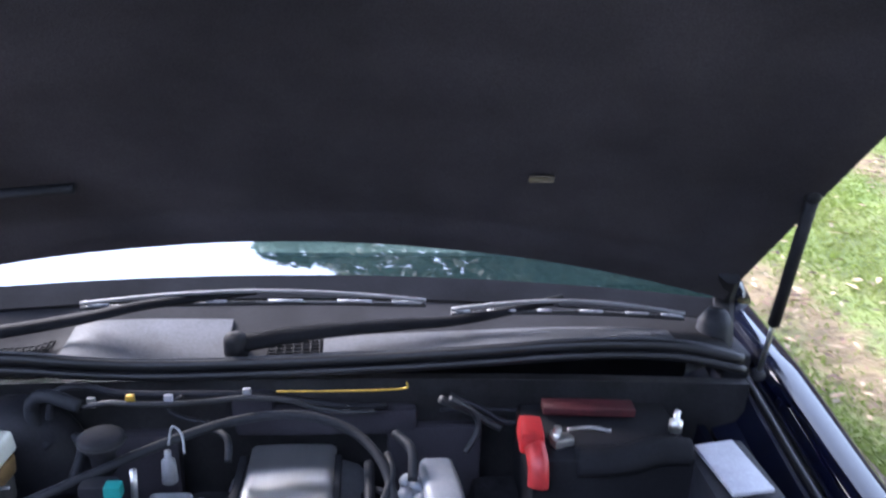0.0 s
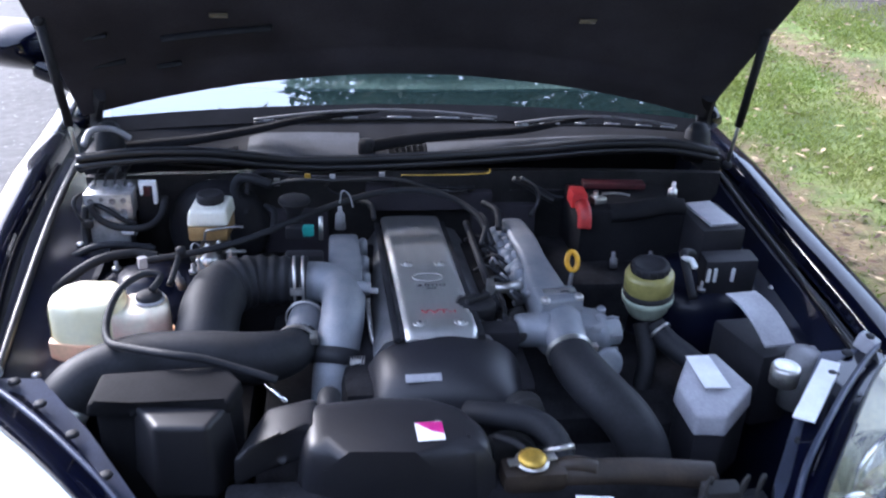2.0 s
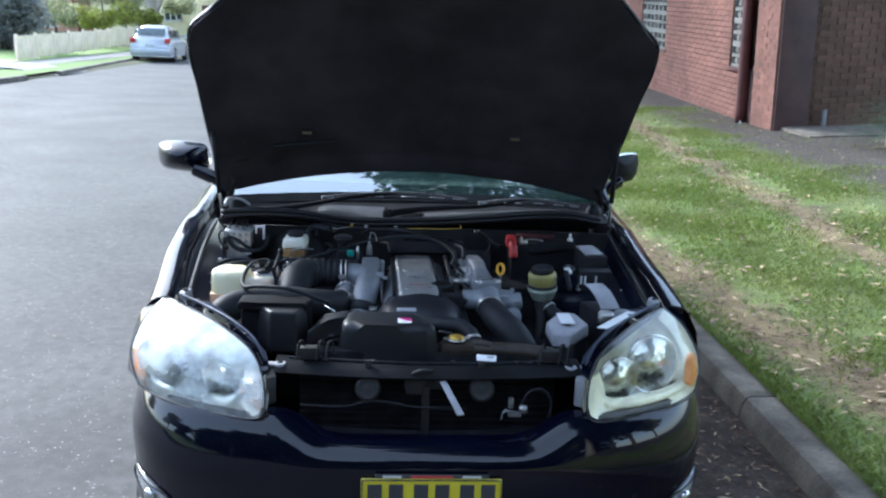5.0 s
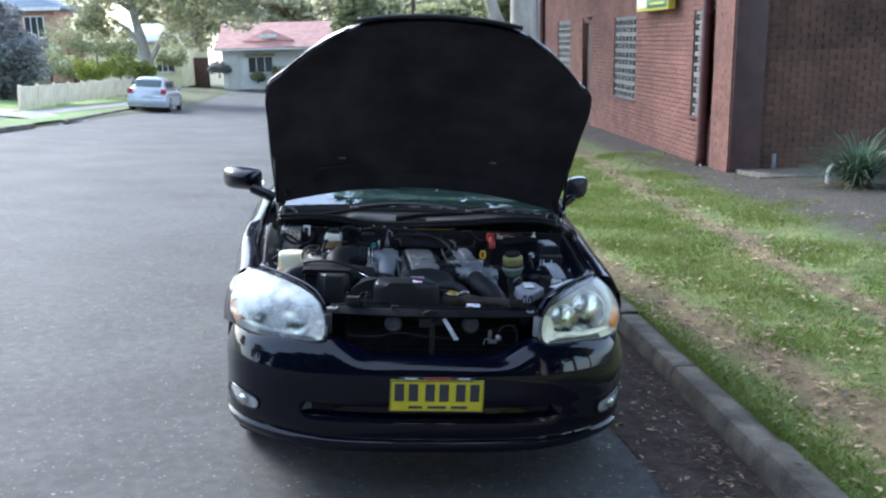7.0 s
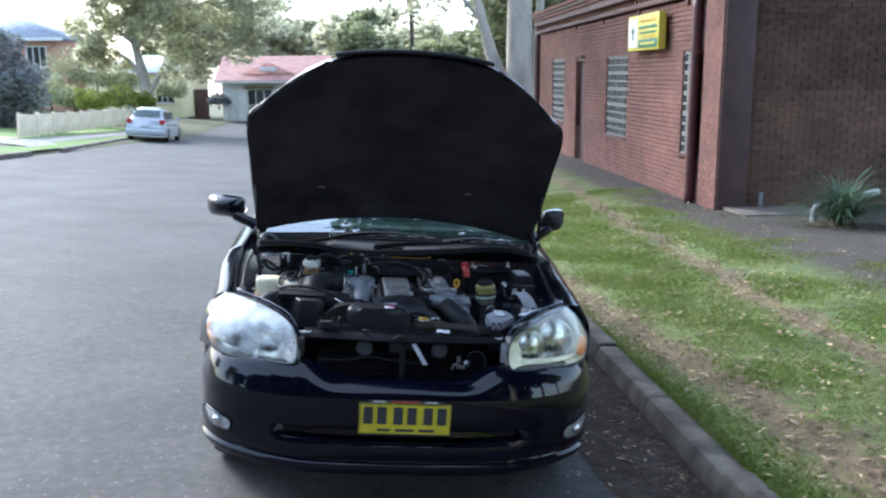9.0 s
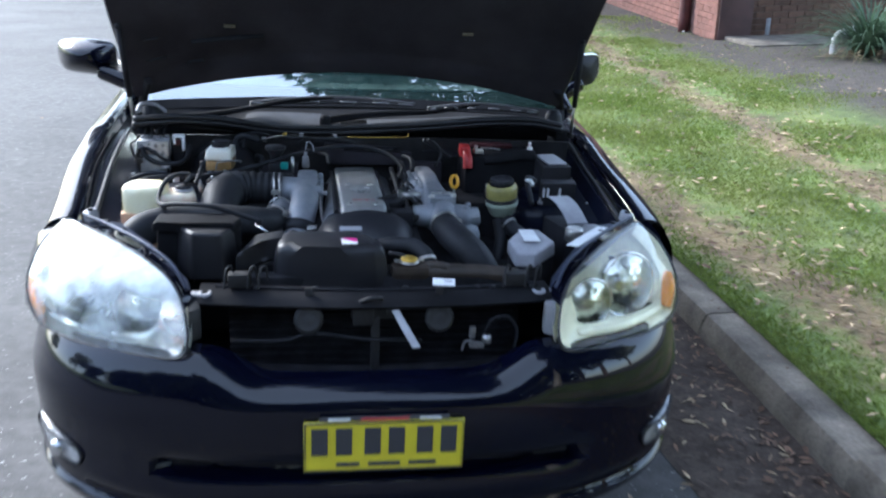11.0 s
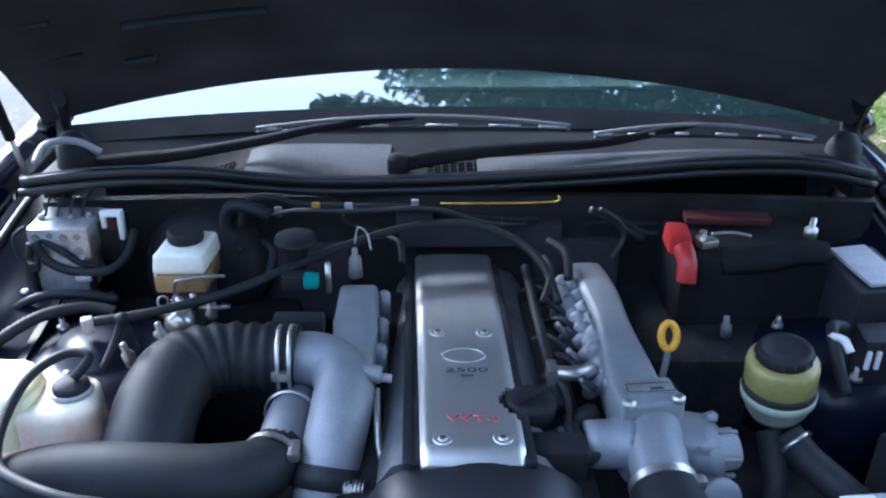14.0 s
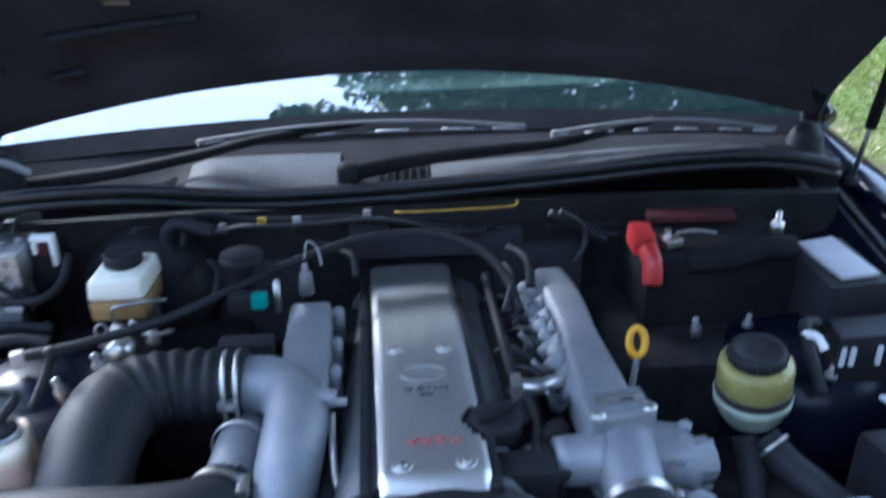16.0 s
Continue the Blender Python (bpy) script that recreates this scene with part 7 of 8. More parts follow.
# kerb stones
kerb = thing("kerb", "weathered concrete kerb in long sections beside the lawn", "kerb", CAR, kind="structure")
bm = B()
L = 1.15
prof = [(1.545, -0.06), (1.535, 0.0), (1.548, 0.085), (1.566, 0.122), (1.588, 0.130), (1.700, 0.134), (1.712, 0.125), (1.715, -0.06)]
ra, rb = [bm.verts.new((x, 0.004, z)) for x, z in prof], [bm.verts.new((x, L - 0.004, z)) for x, z in prof]
for i in range(len(prof)):
    j = (i + 1) % len(prof)
    bm.faces.new((ra[i], ra[j], rb[j], rb[i]))
bm.faces.new(ra[::-1]), bm.faces.new(rb)
bmesh.ops.recalc_face_normals(bm, faces=bm.faces)
kerb_mesh = finish(bm, "kerb_stone", KERB)
rnd = random.Random(3)
for k in range(-18, 36):
    ob = new("kerb_stone", kerb_mesh)
    ob.parent = kerb
    ob.matrix_basis = pose(rnd.uniform(-0.006, 0.006), k * L + 0.42, rnd.uniform(-0.005, 0.004) + rise(k * L), 0, rnd.uniform(-0.8, 0.8), rnd.uniform(-0.25, 0.25))
bm = B()
sheet(bm, 8, 300, lambda u, v: (1.55 - (0.57 + 0.14 * noise.noise((v * 60, 1.7, 0.3)) + 0.05 * noise.noise((v * 260, 4.1, 0.9))) * (1 - u), -20 + 60 * v, 0.003 + 0.005 * u))
GUTTER = mat("damp_littered_gutter", (0.086, 0.068, 0.056), 0.85, col2=(0.064, 0.049, 0.040), vary=0.4, scale=4, fine=60, bump=0.8, depth=0.008, ior=1.2)
weather(GUTTER, 16.0, 0.72, 1.25, 6)
solid("gutter", bm, GUTTER, "dark gutter with dirt and leaf litter", "gutter", CAR, kind="structure")
lk = thing("kerb_far_side", "concrete kerb on the far side of the street", "kerb", CAR, kind="structure")
for k in range(-6, 20):
    if k == 10:
        continue
    ob = new("kerb_stone", kerb_mesh)
    ob.parent = lk
    ob.matrix_basis = pose(-9.75 + 1.535 - 0.085 * max(0, k * 2.3 - 24.0), k * 2.3 + 1.0, 0, 0, 0, 180 + (4.8 if k * 2.3 > 24 else 0)) @ Matrix.Diagonal((1, 2, 1, 1))
bm = B()
sheet(bm, 12, 50, lambda u, v: (-9.90 - 14 * u - 0.085 * max(0, 56 * v - 35.0), -10 + 56 * v, 0.125 + 0.012 * u * 14))
LAWN2 = mat("far_lawn", (0.14, 0.25, 0.05), 0.95, col2=(0.17, 0.22, 0.07), vary=0.3, scale=0.8, fine=14, bump=0.6, depth=0.02)
solid("lawn_far_side", bm, LAWN2, "green nature strip across the street", "lawn", CAR, kind="structure")
bm = B()
sheet(bm, 2, 30, lambda u, v: (-11.2 - 1.2 * u, -10 + 56 * v, 0.150 + 0.016 * u))
solid("footpath", bm, CONCRETE, "pale concrete footpath across the street", "footpath", CAR, kind="structure")
bm = B()
sheet(bm, 6, 4, lambda u, v: (-9.70 - 8 * u, 23.6 + 2.6 * v + 0.5 * u, 0.02 + 0.145 * smooth(0, 0.1, u) + 0.02 * u * 6))
solid("driveway", bm, CONCRETE, "pale driveway crossing the nature strip", "driveway", CAR, kind="structure")
PINK = mat("pink_paving", (0.42, 0.26, 0.22), 0.8, vary=0.2, scale=3, fine=20, bump=0.3)
bm = B()
sheet(bm, 4, 6, lambda u, v: (-12.5 - 6 * u, 21 + 7 * v, 0.185 + 0.07 * u))
solid("paving", bm, PINK, "pink brick paving before the fence", "paving", CAR, kind="structure")

# ---- brick building on the corner ----
WX, WY0, WY1, WTOP = 5.27, 9.70, 24.30, 3.12
bld = thing("brick_building", "single-storey red brick hall with screen-block windows", "building", kind="structure")
bm = B()
OPENINGS = [(10.68, 11.32, 0.50, 2.22), (14.60, 16.20, 0.52, 2.22), (20.65, 22.20, 0.55, 2.24), (18.28, 19.22, -0.42, 2.25)]


def wall_with_holes(bm, x0, x1, y0, y1, z0, z1, holes):
    ys = sorted({y0, y1, *[h[0] for h in holes], *[h[1] for h in holes]})
    zs = sorted({z0, z1, *[h[2] for h in holes], *[h[3] for h in holes]})
    for a, b in zip(ys, ys[1:]):
        for c, d in zip(zs, zs[1:]):
            if any(h[0] <= a and b <= h[1] and h[2] <= c and d <= h[3] for h in holes):
                continue
            box(bm, ((x0 + x1) / 2, (a + b) / 2, (c + d) / 2), (x1 - x0, b - a, d - c), 0)
    bmesh.ops.remove_doubles(bm, verts=bm.verts, dist=0.0005)
    return bm


wall_with_holes(bm, WX + 0.012, WX + 0.24, WY0 + 0.02, WY1, -0.9, WTOP, OPENINGS)
side_wall = part("side_wall", bm, MORTAR, bld, "long red brick wall with flush mortar")
bm = box(B(), (WX + 0.45 + 4.2, WY0 + 0.14, 1.2), (8.4, 0.22, 4.2), 0)
front_wall = part("front_wall", bm, MORTARDARK, bld, "brown brick wall with its shade put into the colour")
bm = box(B(), (WX + 4.6, WY1 - 0.1, 1.2), (8.6, 0.2, 4.2), 0)
box(bm, (WX + 8.9, (WY0 + WY1) / 2, 1.2), (0.2, WY1 - WY0, 4.2), 0)
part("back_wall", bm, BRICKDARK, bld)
part("inner_floor", box(B(), (WX + 4.6, (WY0 + WY1) / 2, -0.55), (8.4, WY1 - WY0 - 0.5, 0.1), 0), CONCRETE, bld)
# corner pier, painted return and downpipes
pier = part("corner_pier", box(B(), (WX + 0.20, WY0 + 0.30, 1.25), (0.44, 0.74, 4.3), 0.006), MORTAR, bld, "light red brick corner pier")
part("painted_return", box(B(), (WX + 0.235, WY0 - 0.085, 1.25), (0.47, 0.035, 4.3), 0.005), DARKBROWN, bld, "dark brown painted corner return")
for y, r in ((WY0 + 0.90, 0.085), (WY1 + 0.02, 0.09)):
    dp = part("downpipe", tube(B(), [(WX - 0.075, y, 3.1), (WX - 0.075, y, 1.2), (WX - 0.075, y, -0.28)], r, n=10), MAROON, bld, "maroon painted downpipe")
    part("pipe_strap", box(B(), (WX - 0.05, y, 2.2), (0.10, 2.6 * r, 0.03), 0.004), MAROON, dp)
part("pipe_shoe", tube(B(), [(WX - 0.085, WY0 + 0.86, -0.22), (WX - 0.10, WY0 + 0.84, -0.31)], 0.035, n=10), WHITEPL, bld, "white pipe end")
part("slot_recess", box(B(), (WX - 0.022, WY0 + 0.50, 1.55), (0.012, 0.10, 2.3), 0.003), DARKBROWN, bld)
# screen block windows
for y0, y1, z0, z1 in OPENINGS[:3]:
    bm = B()
    nyc = 3 if y1 - y0 < 1 else 6
    nz = 10
    dy, dz = (y1 - y0) / nyc, (z1 - z0) / nz
    for k in range(nyc + 1):
        box(bm, (WX + 0.06, y0 + k * dy, (z0 + z1) / 2), (0.09, 0.045, z1 - z0), 0)
    for k in range(nz + 1):
        box(bm, (WX + 0.058, (y0 + y1) / 2, z0 + k * dz), (0.095, y1 - y0, 0.05 if k % 2 else 0.085), 0)
    for i in range(nyc):
        for k in range(nz):
            box(bm, (WX + 0.062, y0 + (i + 0.5) * dy, z0 + (k + 0.5) * dz), (0.06, 0.05, dz * 0.55), 0.01, (45 if (i + k) % 2 else -45, 0, 0), seg=1)
    win = part("screen_window", bm, GRILLE, bld, "window of pale pierced screen blocks")
    part("dark_backing", box(B(), (WX + 0.19, (y0 + y1) / 2, (z0 + z1) / 2), (0.02, y1 - y0, z1 - z0), 0), WINDOWDARK, win)
    part("sill", box(B(), (WX + 0.02, (y0 + y1) / 2, z0 - 0.03), (0.10, y1 - y0 + 0.1, 0.055), 0.006), MAROON, win)
dr = part("side_door", box(B(), (WX + 0.14, 18.75, 0.92), (0.05, 0.92, 2.66), 0.006), DARKBROWN, bld, "narrow dark brown door")
part("door_frame", box(B(), (WX + 0.10, 18.75, 2.21), (0.14, 0.94, 0.07), 0.006), MAROON, dr)
# cornice with dentils, eaves and tiled roof
bm = B()
box(bm, (WX - 0.04, (WY0 + WY1) / 2, WTOP + 0.04), (0.14, WY1 - WY0, 0.09), 0.008)
box(bm, (WX - 0.10, (WY0 + WY1) / 2, WTOP + 0.23), (0.26, WY1 - WY0 + 0.1, 0.08), 0.008)
corn = part("cornice", bm, MAROON, bld, "maroon brick cornice with dentils")
bm = B()
k = WY0 + 0.12
while k < WY1:
    box(bm, (WX - 0.06, k, WTOP + 0.135), (0.12, 0.11, 0.10), 0)
    k += 0.225
part("dentils", bm, BRICK, corn)
bm = B()
for y in (WY0 + 1.5, WY0 + 4.2, WY0 + 6.9, WY0 + 9.6, WY0 + 12.3):
    box(bm, (WX - 0.02, y, WTOP - 0.07), (0.06, 0.12, 0.12), 0.005)
part("brackets", bm, MAROON, corn)
for k, (out, m_) in enumerate(((0.10, MAROON), (0.14, BRICK), (0.18, MAROON), (0.22, BRICK))):
    part("corbel_course", box(B(), (WX + 0.06 - out / 2, (WY0 + WY1) / 2, WTOP + 0.315 + 0.085 * k), (0.24 + out, WY1 - WY0 + 0.1, 0.078), 0.006), m_, corn)
part("flat_roof", box(B(), (WX + 4.55, (WY0 + WY1) / 2, WTOP + 0.30), (8.6, WY1 - WY0 - 0.3, 0.12), 0.01), SLATE, bld, "flat roof behind the parapet")
# sign
bm = box(B(), (WX - 0.16, 12.98, 2.63), (0.14, 1.86, 0.66), 0.012)
sign = part("wall_sign", bm, SIGNYELLOW, bld, "yellow and green sign box with unreadable bars")
part("white_field", box(B(), (WX - 0.234, 13.56, 2.63), (0.008, 0.56, 0.54), 0.002), SIGNWHITE, sign)
part("green_field", box(B(), (WX - 0.234, 12.65, 2.42), (0.008, 1.12, 0.16), 0.002), SIGNGREEN, sign)
for y, z, w, h, m_ in ((12.65, 2.84, 0.9, 0.06, GOLD), (12.65, 2.72, 1.05, 0.05, SIGNGREEN), (12.65, 2.62, 0.95, 0.04, SIGNGREEN), (12.65, 2.54, 0.8, 0.03, GOLD), (12.65, 2.42, 0.8, 0.04, SIGNYELLOW), (13.56, 2.63, 0.07, 0.26, SIGNGREEN), (13.56, 2.67, 0.20, 0.06, SIGNGREEN)):
    part("sign_bar", box(B(), (WX - 0.240, y, z), (0.006, w, h), 0.001), m_, sign)
# concrete step
solid("door_step", box(B(), (6.05, 9.22, -0.275), (1.35, 0.80, 0.14), 0.015, (0, 1.0, 2)), KERB, "low pale concrete step by the wall", "step", kind="structure")
part("drain_stub", tube(B(), [(5.98, 9.60, -0.36), (5.98, 9.60, 0.02)], 0.03, n=10), GREYPL, front_wall)


# ---- plants and trees ----
def leaf_cloud(name, clumps, material, parent, count, size, seed, label=""):
    """Many small bent leaves scattered through uneven clumps."""
    r = np.random.RandomState(seed)
    w = np.array([c[3] ** 2 for c in clumps])
    pick = r.choice(len(clumps), count, p=w / w.sum())
    c = np.array([k[:3] for k in clumps])[pick]
    rad = np.array([k[3] for k in clumps])[pick]
    d = r.normal(size=(count, 3))
    d /= np.linalg.norm(d, axis=1)[:, None]
    pos = c + d * (rad * (0.35 + 0.72 * r.rand(count) ** 0.6))[:, None] * np.array([1, 1, 0.8])
    a, b = r.normal(size=(count, 3)), r.normal(size=(count, 3))
    a[:, 2] *= 0.6
    a /= np.linalg.norm(a, axis=1)[:, None]
    b -= a * (a * b).sum(1)[:, None]
    b /= np.linalg.norm(b, axis=1)[:, None]
    s = size * (0.6 + 0.8 * r.rand(count))[:, None]
    v = np.empty((count, 4, 3))
    v[:, 0], v[:, 1], v[:, 2], v[:, 3] = pos - a * s, pos - b * s * 0.42, pos + a * s, pos + b * s * 0.42
    v[:, 2] += [0, 0, -0.15 * size]
    f = np.arange(count * 4).reshape(-1, 4)
    ob = new(name, raw(name, v.reshape(-1, 3).tolist(), f.tolist(), material))
    ob.parent = parent
    return tagged(ob, label)


def grow(base, trunk, limbs, clumps, bark, leaves, count, size, seed, label, name="tree", r0=0.4, extra=0.5):
    """A tree: tapered trunk, limbs and a leafy crown; places are from the base."""
    ob = thing(name, label, "tree" if name == "tree" else "shrub", pose(*base), "street trees" if name == "tree" else "garden shrubs")
    if trunk:
        part("trunk", tube(B(), trunk, lambda t: r0 * (1 - 0.6 * t) + 0.25 * r0 * max(0, 0.12 - t) / 0.12, n=12, res=6), bark, ob)
        for lm in limbs:
            part("limb", tube(B(), lm[1:], lambda t, k=lm[0]: k * (1 - 0.75 * t), n=8, res=5), bark, ob)
    r = random.Random(seed)
    more = []
    for x, y, z, q in clumps:
        more.append((x, y, z, q))
        for k in range(4):
            a = r.uniform(0, 6.28)
            more.append((x + q * 0.9 * math.cos(a), y + q * 0.9 * math.sin(a), z + q * r.uniform(-0.5, 0.6), q * r.uniform(0.3, extra)))
    leaf_cloud("crown", more, leaves, ob, count, size, seed)
    return ob


grow((-13.15, 48.0, -0.7), [(0, 0, -0.2), (0.02, 0, 1.2), (-0.12, 0, 2.6), (-0.42, 0.1, 4.0), (-0.9, 0.2, 6.5)],
     [(0.16, (-0.25, 0, 2.6), (-0.9, 0, 3.6), (-1.6, 0.1, 4.0)), (0.18, (0.05, 0, 1.5), (0.7, 0, 2.6), (1.3, 0.1, 3.9), (1.6, 0.2, 5.6)), (0.15, (-0.5, 0, 4.2), (0.6, 0.2, 5.4), (1.2, 0.2, 7.0)), (0.13, (-0.6, 0, 4.6), (-2.0, 0, 5.8), (-2.6, 0, 7.2))],
     [(-2.6, 0, 5.4, 1.5), (-1.2, 0.4, 6.4, 1.7), (0.9, 0, 5.6, 1.7), (2.5, 0.2, 4.9, 1.4), (2.9, 0.3, 3.6, 1.2), (3.9, 0.2, 5.6, 1.5), (-2.9, 0, 4.3, 0.9), (0.4, 0, 8.2, 2.2), (-2.6, 0, 8.4, 2.0), (3.4, 0, 8.0, 2.0), (5.6, 0.5, 7.2, 1.6), (-1.9, 0.5, 3.6, 0.9), (2.2, 0, 3.3, 1.2), (-2.6, 0, 3.6, 0.9), (5.4, 0, 4.3, 1.3), (6.8, 0, 6.0, 1.5), (1.4, 0, 7.0, 1.8)],
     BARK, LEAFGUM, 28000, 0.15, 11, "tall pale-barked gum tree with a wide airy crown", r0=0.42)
gum = grow((5.30, 27.6, -0.9), [(0, 0, -0.3), (-0.05, 0, 1.2), (-0.10, 0, 2.6), (-0.12, 0.1, 4.6), (-0.10, 0.2, 7.0), (-0.3, 0.3, 10.0), (-0.6, 0.3, 15.0), (-0.5, 0.3, 20.0)],
     [(0.34, (-0.2, 0, 1.4), (-0.95, 0, 3.0), (-1.45, 0, 4.6), (-2.0, 0.1, 7.2)), (0.30, (0.05, 0, 1.6), (0.42, 0, 3.2), (0.60, 0.1, 5.0), (0.9, 0.2, 7.6)), (0.10, (-1.4, 0, 4.5), (-2.4, 0.2, 5.6), (-3.6, 0.4, 5.6)), (0.22, (-0.3, 0.3, 9.5), (-2.6, 0.4, 12.0), (-5.4, 0.5, 14.0), (-8.6, 0.5, 16.5)), (0.20, (-0.5, 0.3, 13.0), (2.0, 0.4, 15.5), (4.4, 0.4, 18.0))],
     [(-3.2, 0.6, 5.7, 1.0), (-4.4, 0.8, 5.2, 0.8), (-1.8, 1, 7.8, 2.0), (1.6, 1, 8.0, 2.2), (4.2, 1.4, 6.6, 1.8), (0, 0.5, 10.5, 2.8), (3.2, 1.8, 4.9, 1.3), (-5.4, 1.0, 6.8, 1.5)],
     BARK, LEAFGUM, 7000, 0.15, 12, "big smooth-barked gum with forked pale trunks", r0=0.60)
# Unseen crown added to keep sky out of the coil cover's reflection.
leaf_cloud("upper_crown", [(-10 + 2.7 * (k % 6) + 0.9 * (k // 6 % 2), 0.6 * (k % 3 - 1), 10.4 + 3.0 * (k // 6) + 0.8 * (k % 2), 2.6) for k in range(30)], LEAFSHADE, gum, 42000, 0.24, 14, "unseen high crown added to block sky from reflections")
grow((-16.6, 36.5, -0.35), [(0, 0, -0.2), (0.1, 0, 1.0), (0.0, 0, 2.4)], [(0.08, (0, 0, 1.2), (0.7, 0, 2.0), (1.0, 0, 2.8)), (0.08, (0, 0, 1.1), (-0.7, 0, 1.9), (-1.0, 0, 2.7))],
     [(0, 0, 2.6, 1.4), (1.0, 0, 2.0, 1.0), (-1.2, 0, 2.3, 1.2), (0.1, 0, 3.6, 1.0), (1.4, 0.2, 1.3, 0.7), (0.2, 0, 1.4, 1.0), (-1.6, 0, 1.2, 0.9), (0, 0, 0.7, 0.9), (0.8, 0, 0.6, 0.7), (-0.9, 0, 0.6, 0.8)],
     BARKDARK, LEAFDARK, 8000, 0.13, 13, "dense dark rounded tree beside the cream fence", r0=0.16)
for k, (x, y, z, q, m_) in enumerate(((-17.0, 51.5, 2.4, 1.7, LEAFMID), (-15.3, 50.5, 2.0, 1.3, LEAFMID), (-19.0, 52.5, 2.8, 1.7, LEAFMID), (-13.4, 55.5, 1.2, 1.0, LEAFMID), (-15.2, 44.5, 0.75, 0.85, LEAFLIME), (-13.9, 45.2, 0.95, 1.0, LEAFLIME), (-12.9, 46.0, 0.7, 0.7, LEAFLIME), (-16.6, 46, 0.9, 1.0, LEAFMID), (-18.2, 47, 1.2, 1.2, LEAFMID), (-19.8, 50, 1.6, 1.5, LEAFMID), (-10.8, 57.6, 0.4, 0.75, LEAFDARK), (-8.2, 57.6, -0.3, 0.5, LEAFMID), (-6.6, 57.8, -0.1, 0.7, LEAFMID), (-14.6, 52, 0.2, 0.8, LEAFDARK))):
    grow((x, y, z - q), [(0, 0, 0), (0, 0, q * 0.6)], [], [(0, 0, q, q * 0.8), (q * 0.5, 0, q * 0.7, q * 0.5), (-q * 0.5, 0, q * 0.8, q * 0.5)], BARKDARK, m_, 1600, 0.09, 40 + k,
         "yellow-green clipped shrub beside the fence" if m_ is LEAFLIME else "leafy green garden shrub", name="shrub", r0=0.05)
rnd = random.Random(8)
for k in range(15):
    x = -46 + k * 6.2 + rnd.uniform(-1.5, 1.5)
    y = 74 + rnd.uniform(-5, 12)
    h = rnd.uniform(5.5, 9.0)
    base_z = -1.5 if x < 8 else -2.0
    cl = [(rnd.uniform(-2.6, 2.6), rnd.uniform(-1, 1), h * rnd.uniform(0.45, 1.0), rnd.uniform(1.2, 2.2)) for _ in range(9)]
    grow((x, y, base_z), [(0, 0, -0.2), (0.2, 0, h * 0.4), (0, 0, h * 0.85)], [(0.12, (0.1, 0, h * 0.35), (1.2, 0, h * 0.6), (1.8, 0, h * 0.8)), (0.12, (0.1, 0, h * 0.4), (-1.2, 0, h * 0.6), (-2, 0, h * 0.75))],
         cl, BARK if k % 3 else BARKDARK, (LEAFGUM, LEAFMID, LEAFGUM)[k % 3], 4600, 0.36, 100 + k, "tall green street tree with an uneven crown, paled for haze", r0=0.24)
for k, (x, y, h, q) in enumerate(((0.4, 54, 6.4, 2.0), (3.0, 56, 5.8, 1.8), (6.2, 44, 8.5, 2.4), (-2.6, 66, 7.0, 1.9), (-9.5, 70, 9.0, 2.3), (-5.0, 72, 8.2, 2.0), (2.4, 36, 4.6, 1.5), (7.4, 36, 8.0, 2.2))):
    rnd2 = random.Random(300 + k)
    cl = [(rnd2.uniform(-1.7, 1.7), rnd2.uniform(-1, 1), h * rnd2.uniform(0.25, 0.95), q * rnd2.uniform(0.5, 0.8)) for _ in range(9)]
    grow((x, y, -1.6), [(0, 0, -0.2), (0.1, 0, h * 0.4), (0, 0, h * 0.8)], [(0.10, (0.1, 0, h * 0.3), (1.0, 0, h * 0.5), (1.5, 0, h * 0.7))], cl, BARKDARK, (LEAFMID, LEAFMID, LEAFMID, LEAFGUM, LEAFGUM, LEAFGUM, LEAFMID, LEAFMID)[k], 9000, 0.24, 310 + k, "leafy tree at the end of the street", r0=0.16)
# unseen trees behind the camera and the one that leans over the car
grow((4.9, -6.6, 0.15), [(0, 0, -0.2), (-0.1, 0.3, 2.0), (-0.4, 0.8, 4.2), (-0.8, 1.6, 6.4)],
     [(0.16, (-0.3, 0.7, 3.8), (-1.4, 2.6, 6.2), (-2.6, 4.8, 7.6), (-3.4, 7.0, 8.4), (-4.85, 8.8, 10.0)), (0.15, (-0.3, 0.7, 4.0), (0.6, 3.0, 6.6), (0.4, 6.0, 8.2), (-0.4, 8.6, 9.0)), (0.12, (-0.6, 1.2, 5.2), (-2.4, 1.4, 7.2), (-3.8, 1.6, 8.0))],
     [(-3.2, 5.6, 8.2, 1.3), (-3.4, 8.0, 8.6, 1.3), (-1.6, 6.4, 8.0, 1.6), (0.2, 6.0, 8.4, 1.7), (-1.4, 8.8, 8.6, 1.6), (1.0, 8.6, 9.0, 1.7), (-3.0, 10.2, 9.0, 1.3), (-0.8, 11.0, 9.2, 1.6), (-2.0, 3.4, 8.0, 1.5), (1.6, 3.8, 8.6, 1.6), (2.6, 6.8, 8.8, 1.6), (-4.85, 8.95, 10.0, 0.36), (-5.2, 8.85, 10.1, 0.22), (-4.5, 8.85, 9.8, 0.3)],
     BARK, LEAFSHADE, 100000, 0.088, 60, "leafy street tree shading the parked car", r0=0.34)
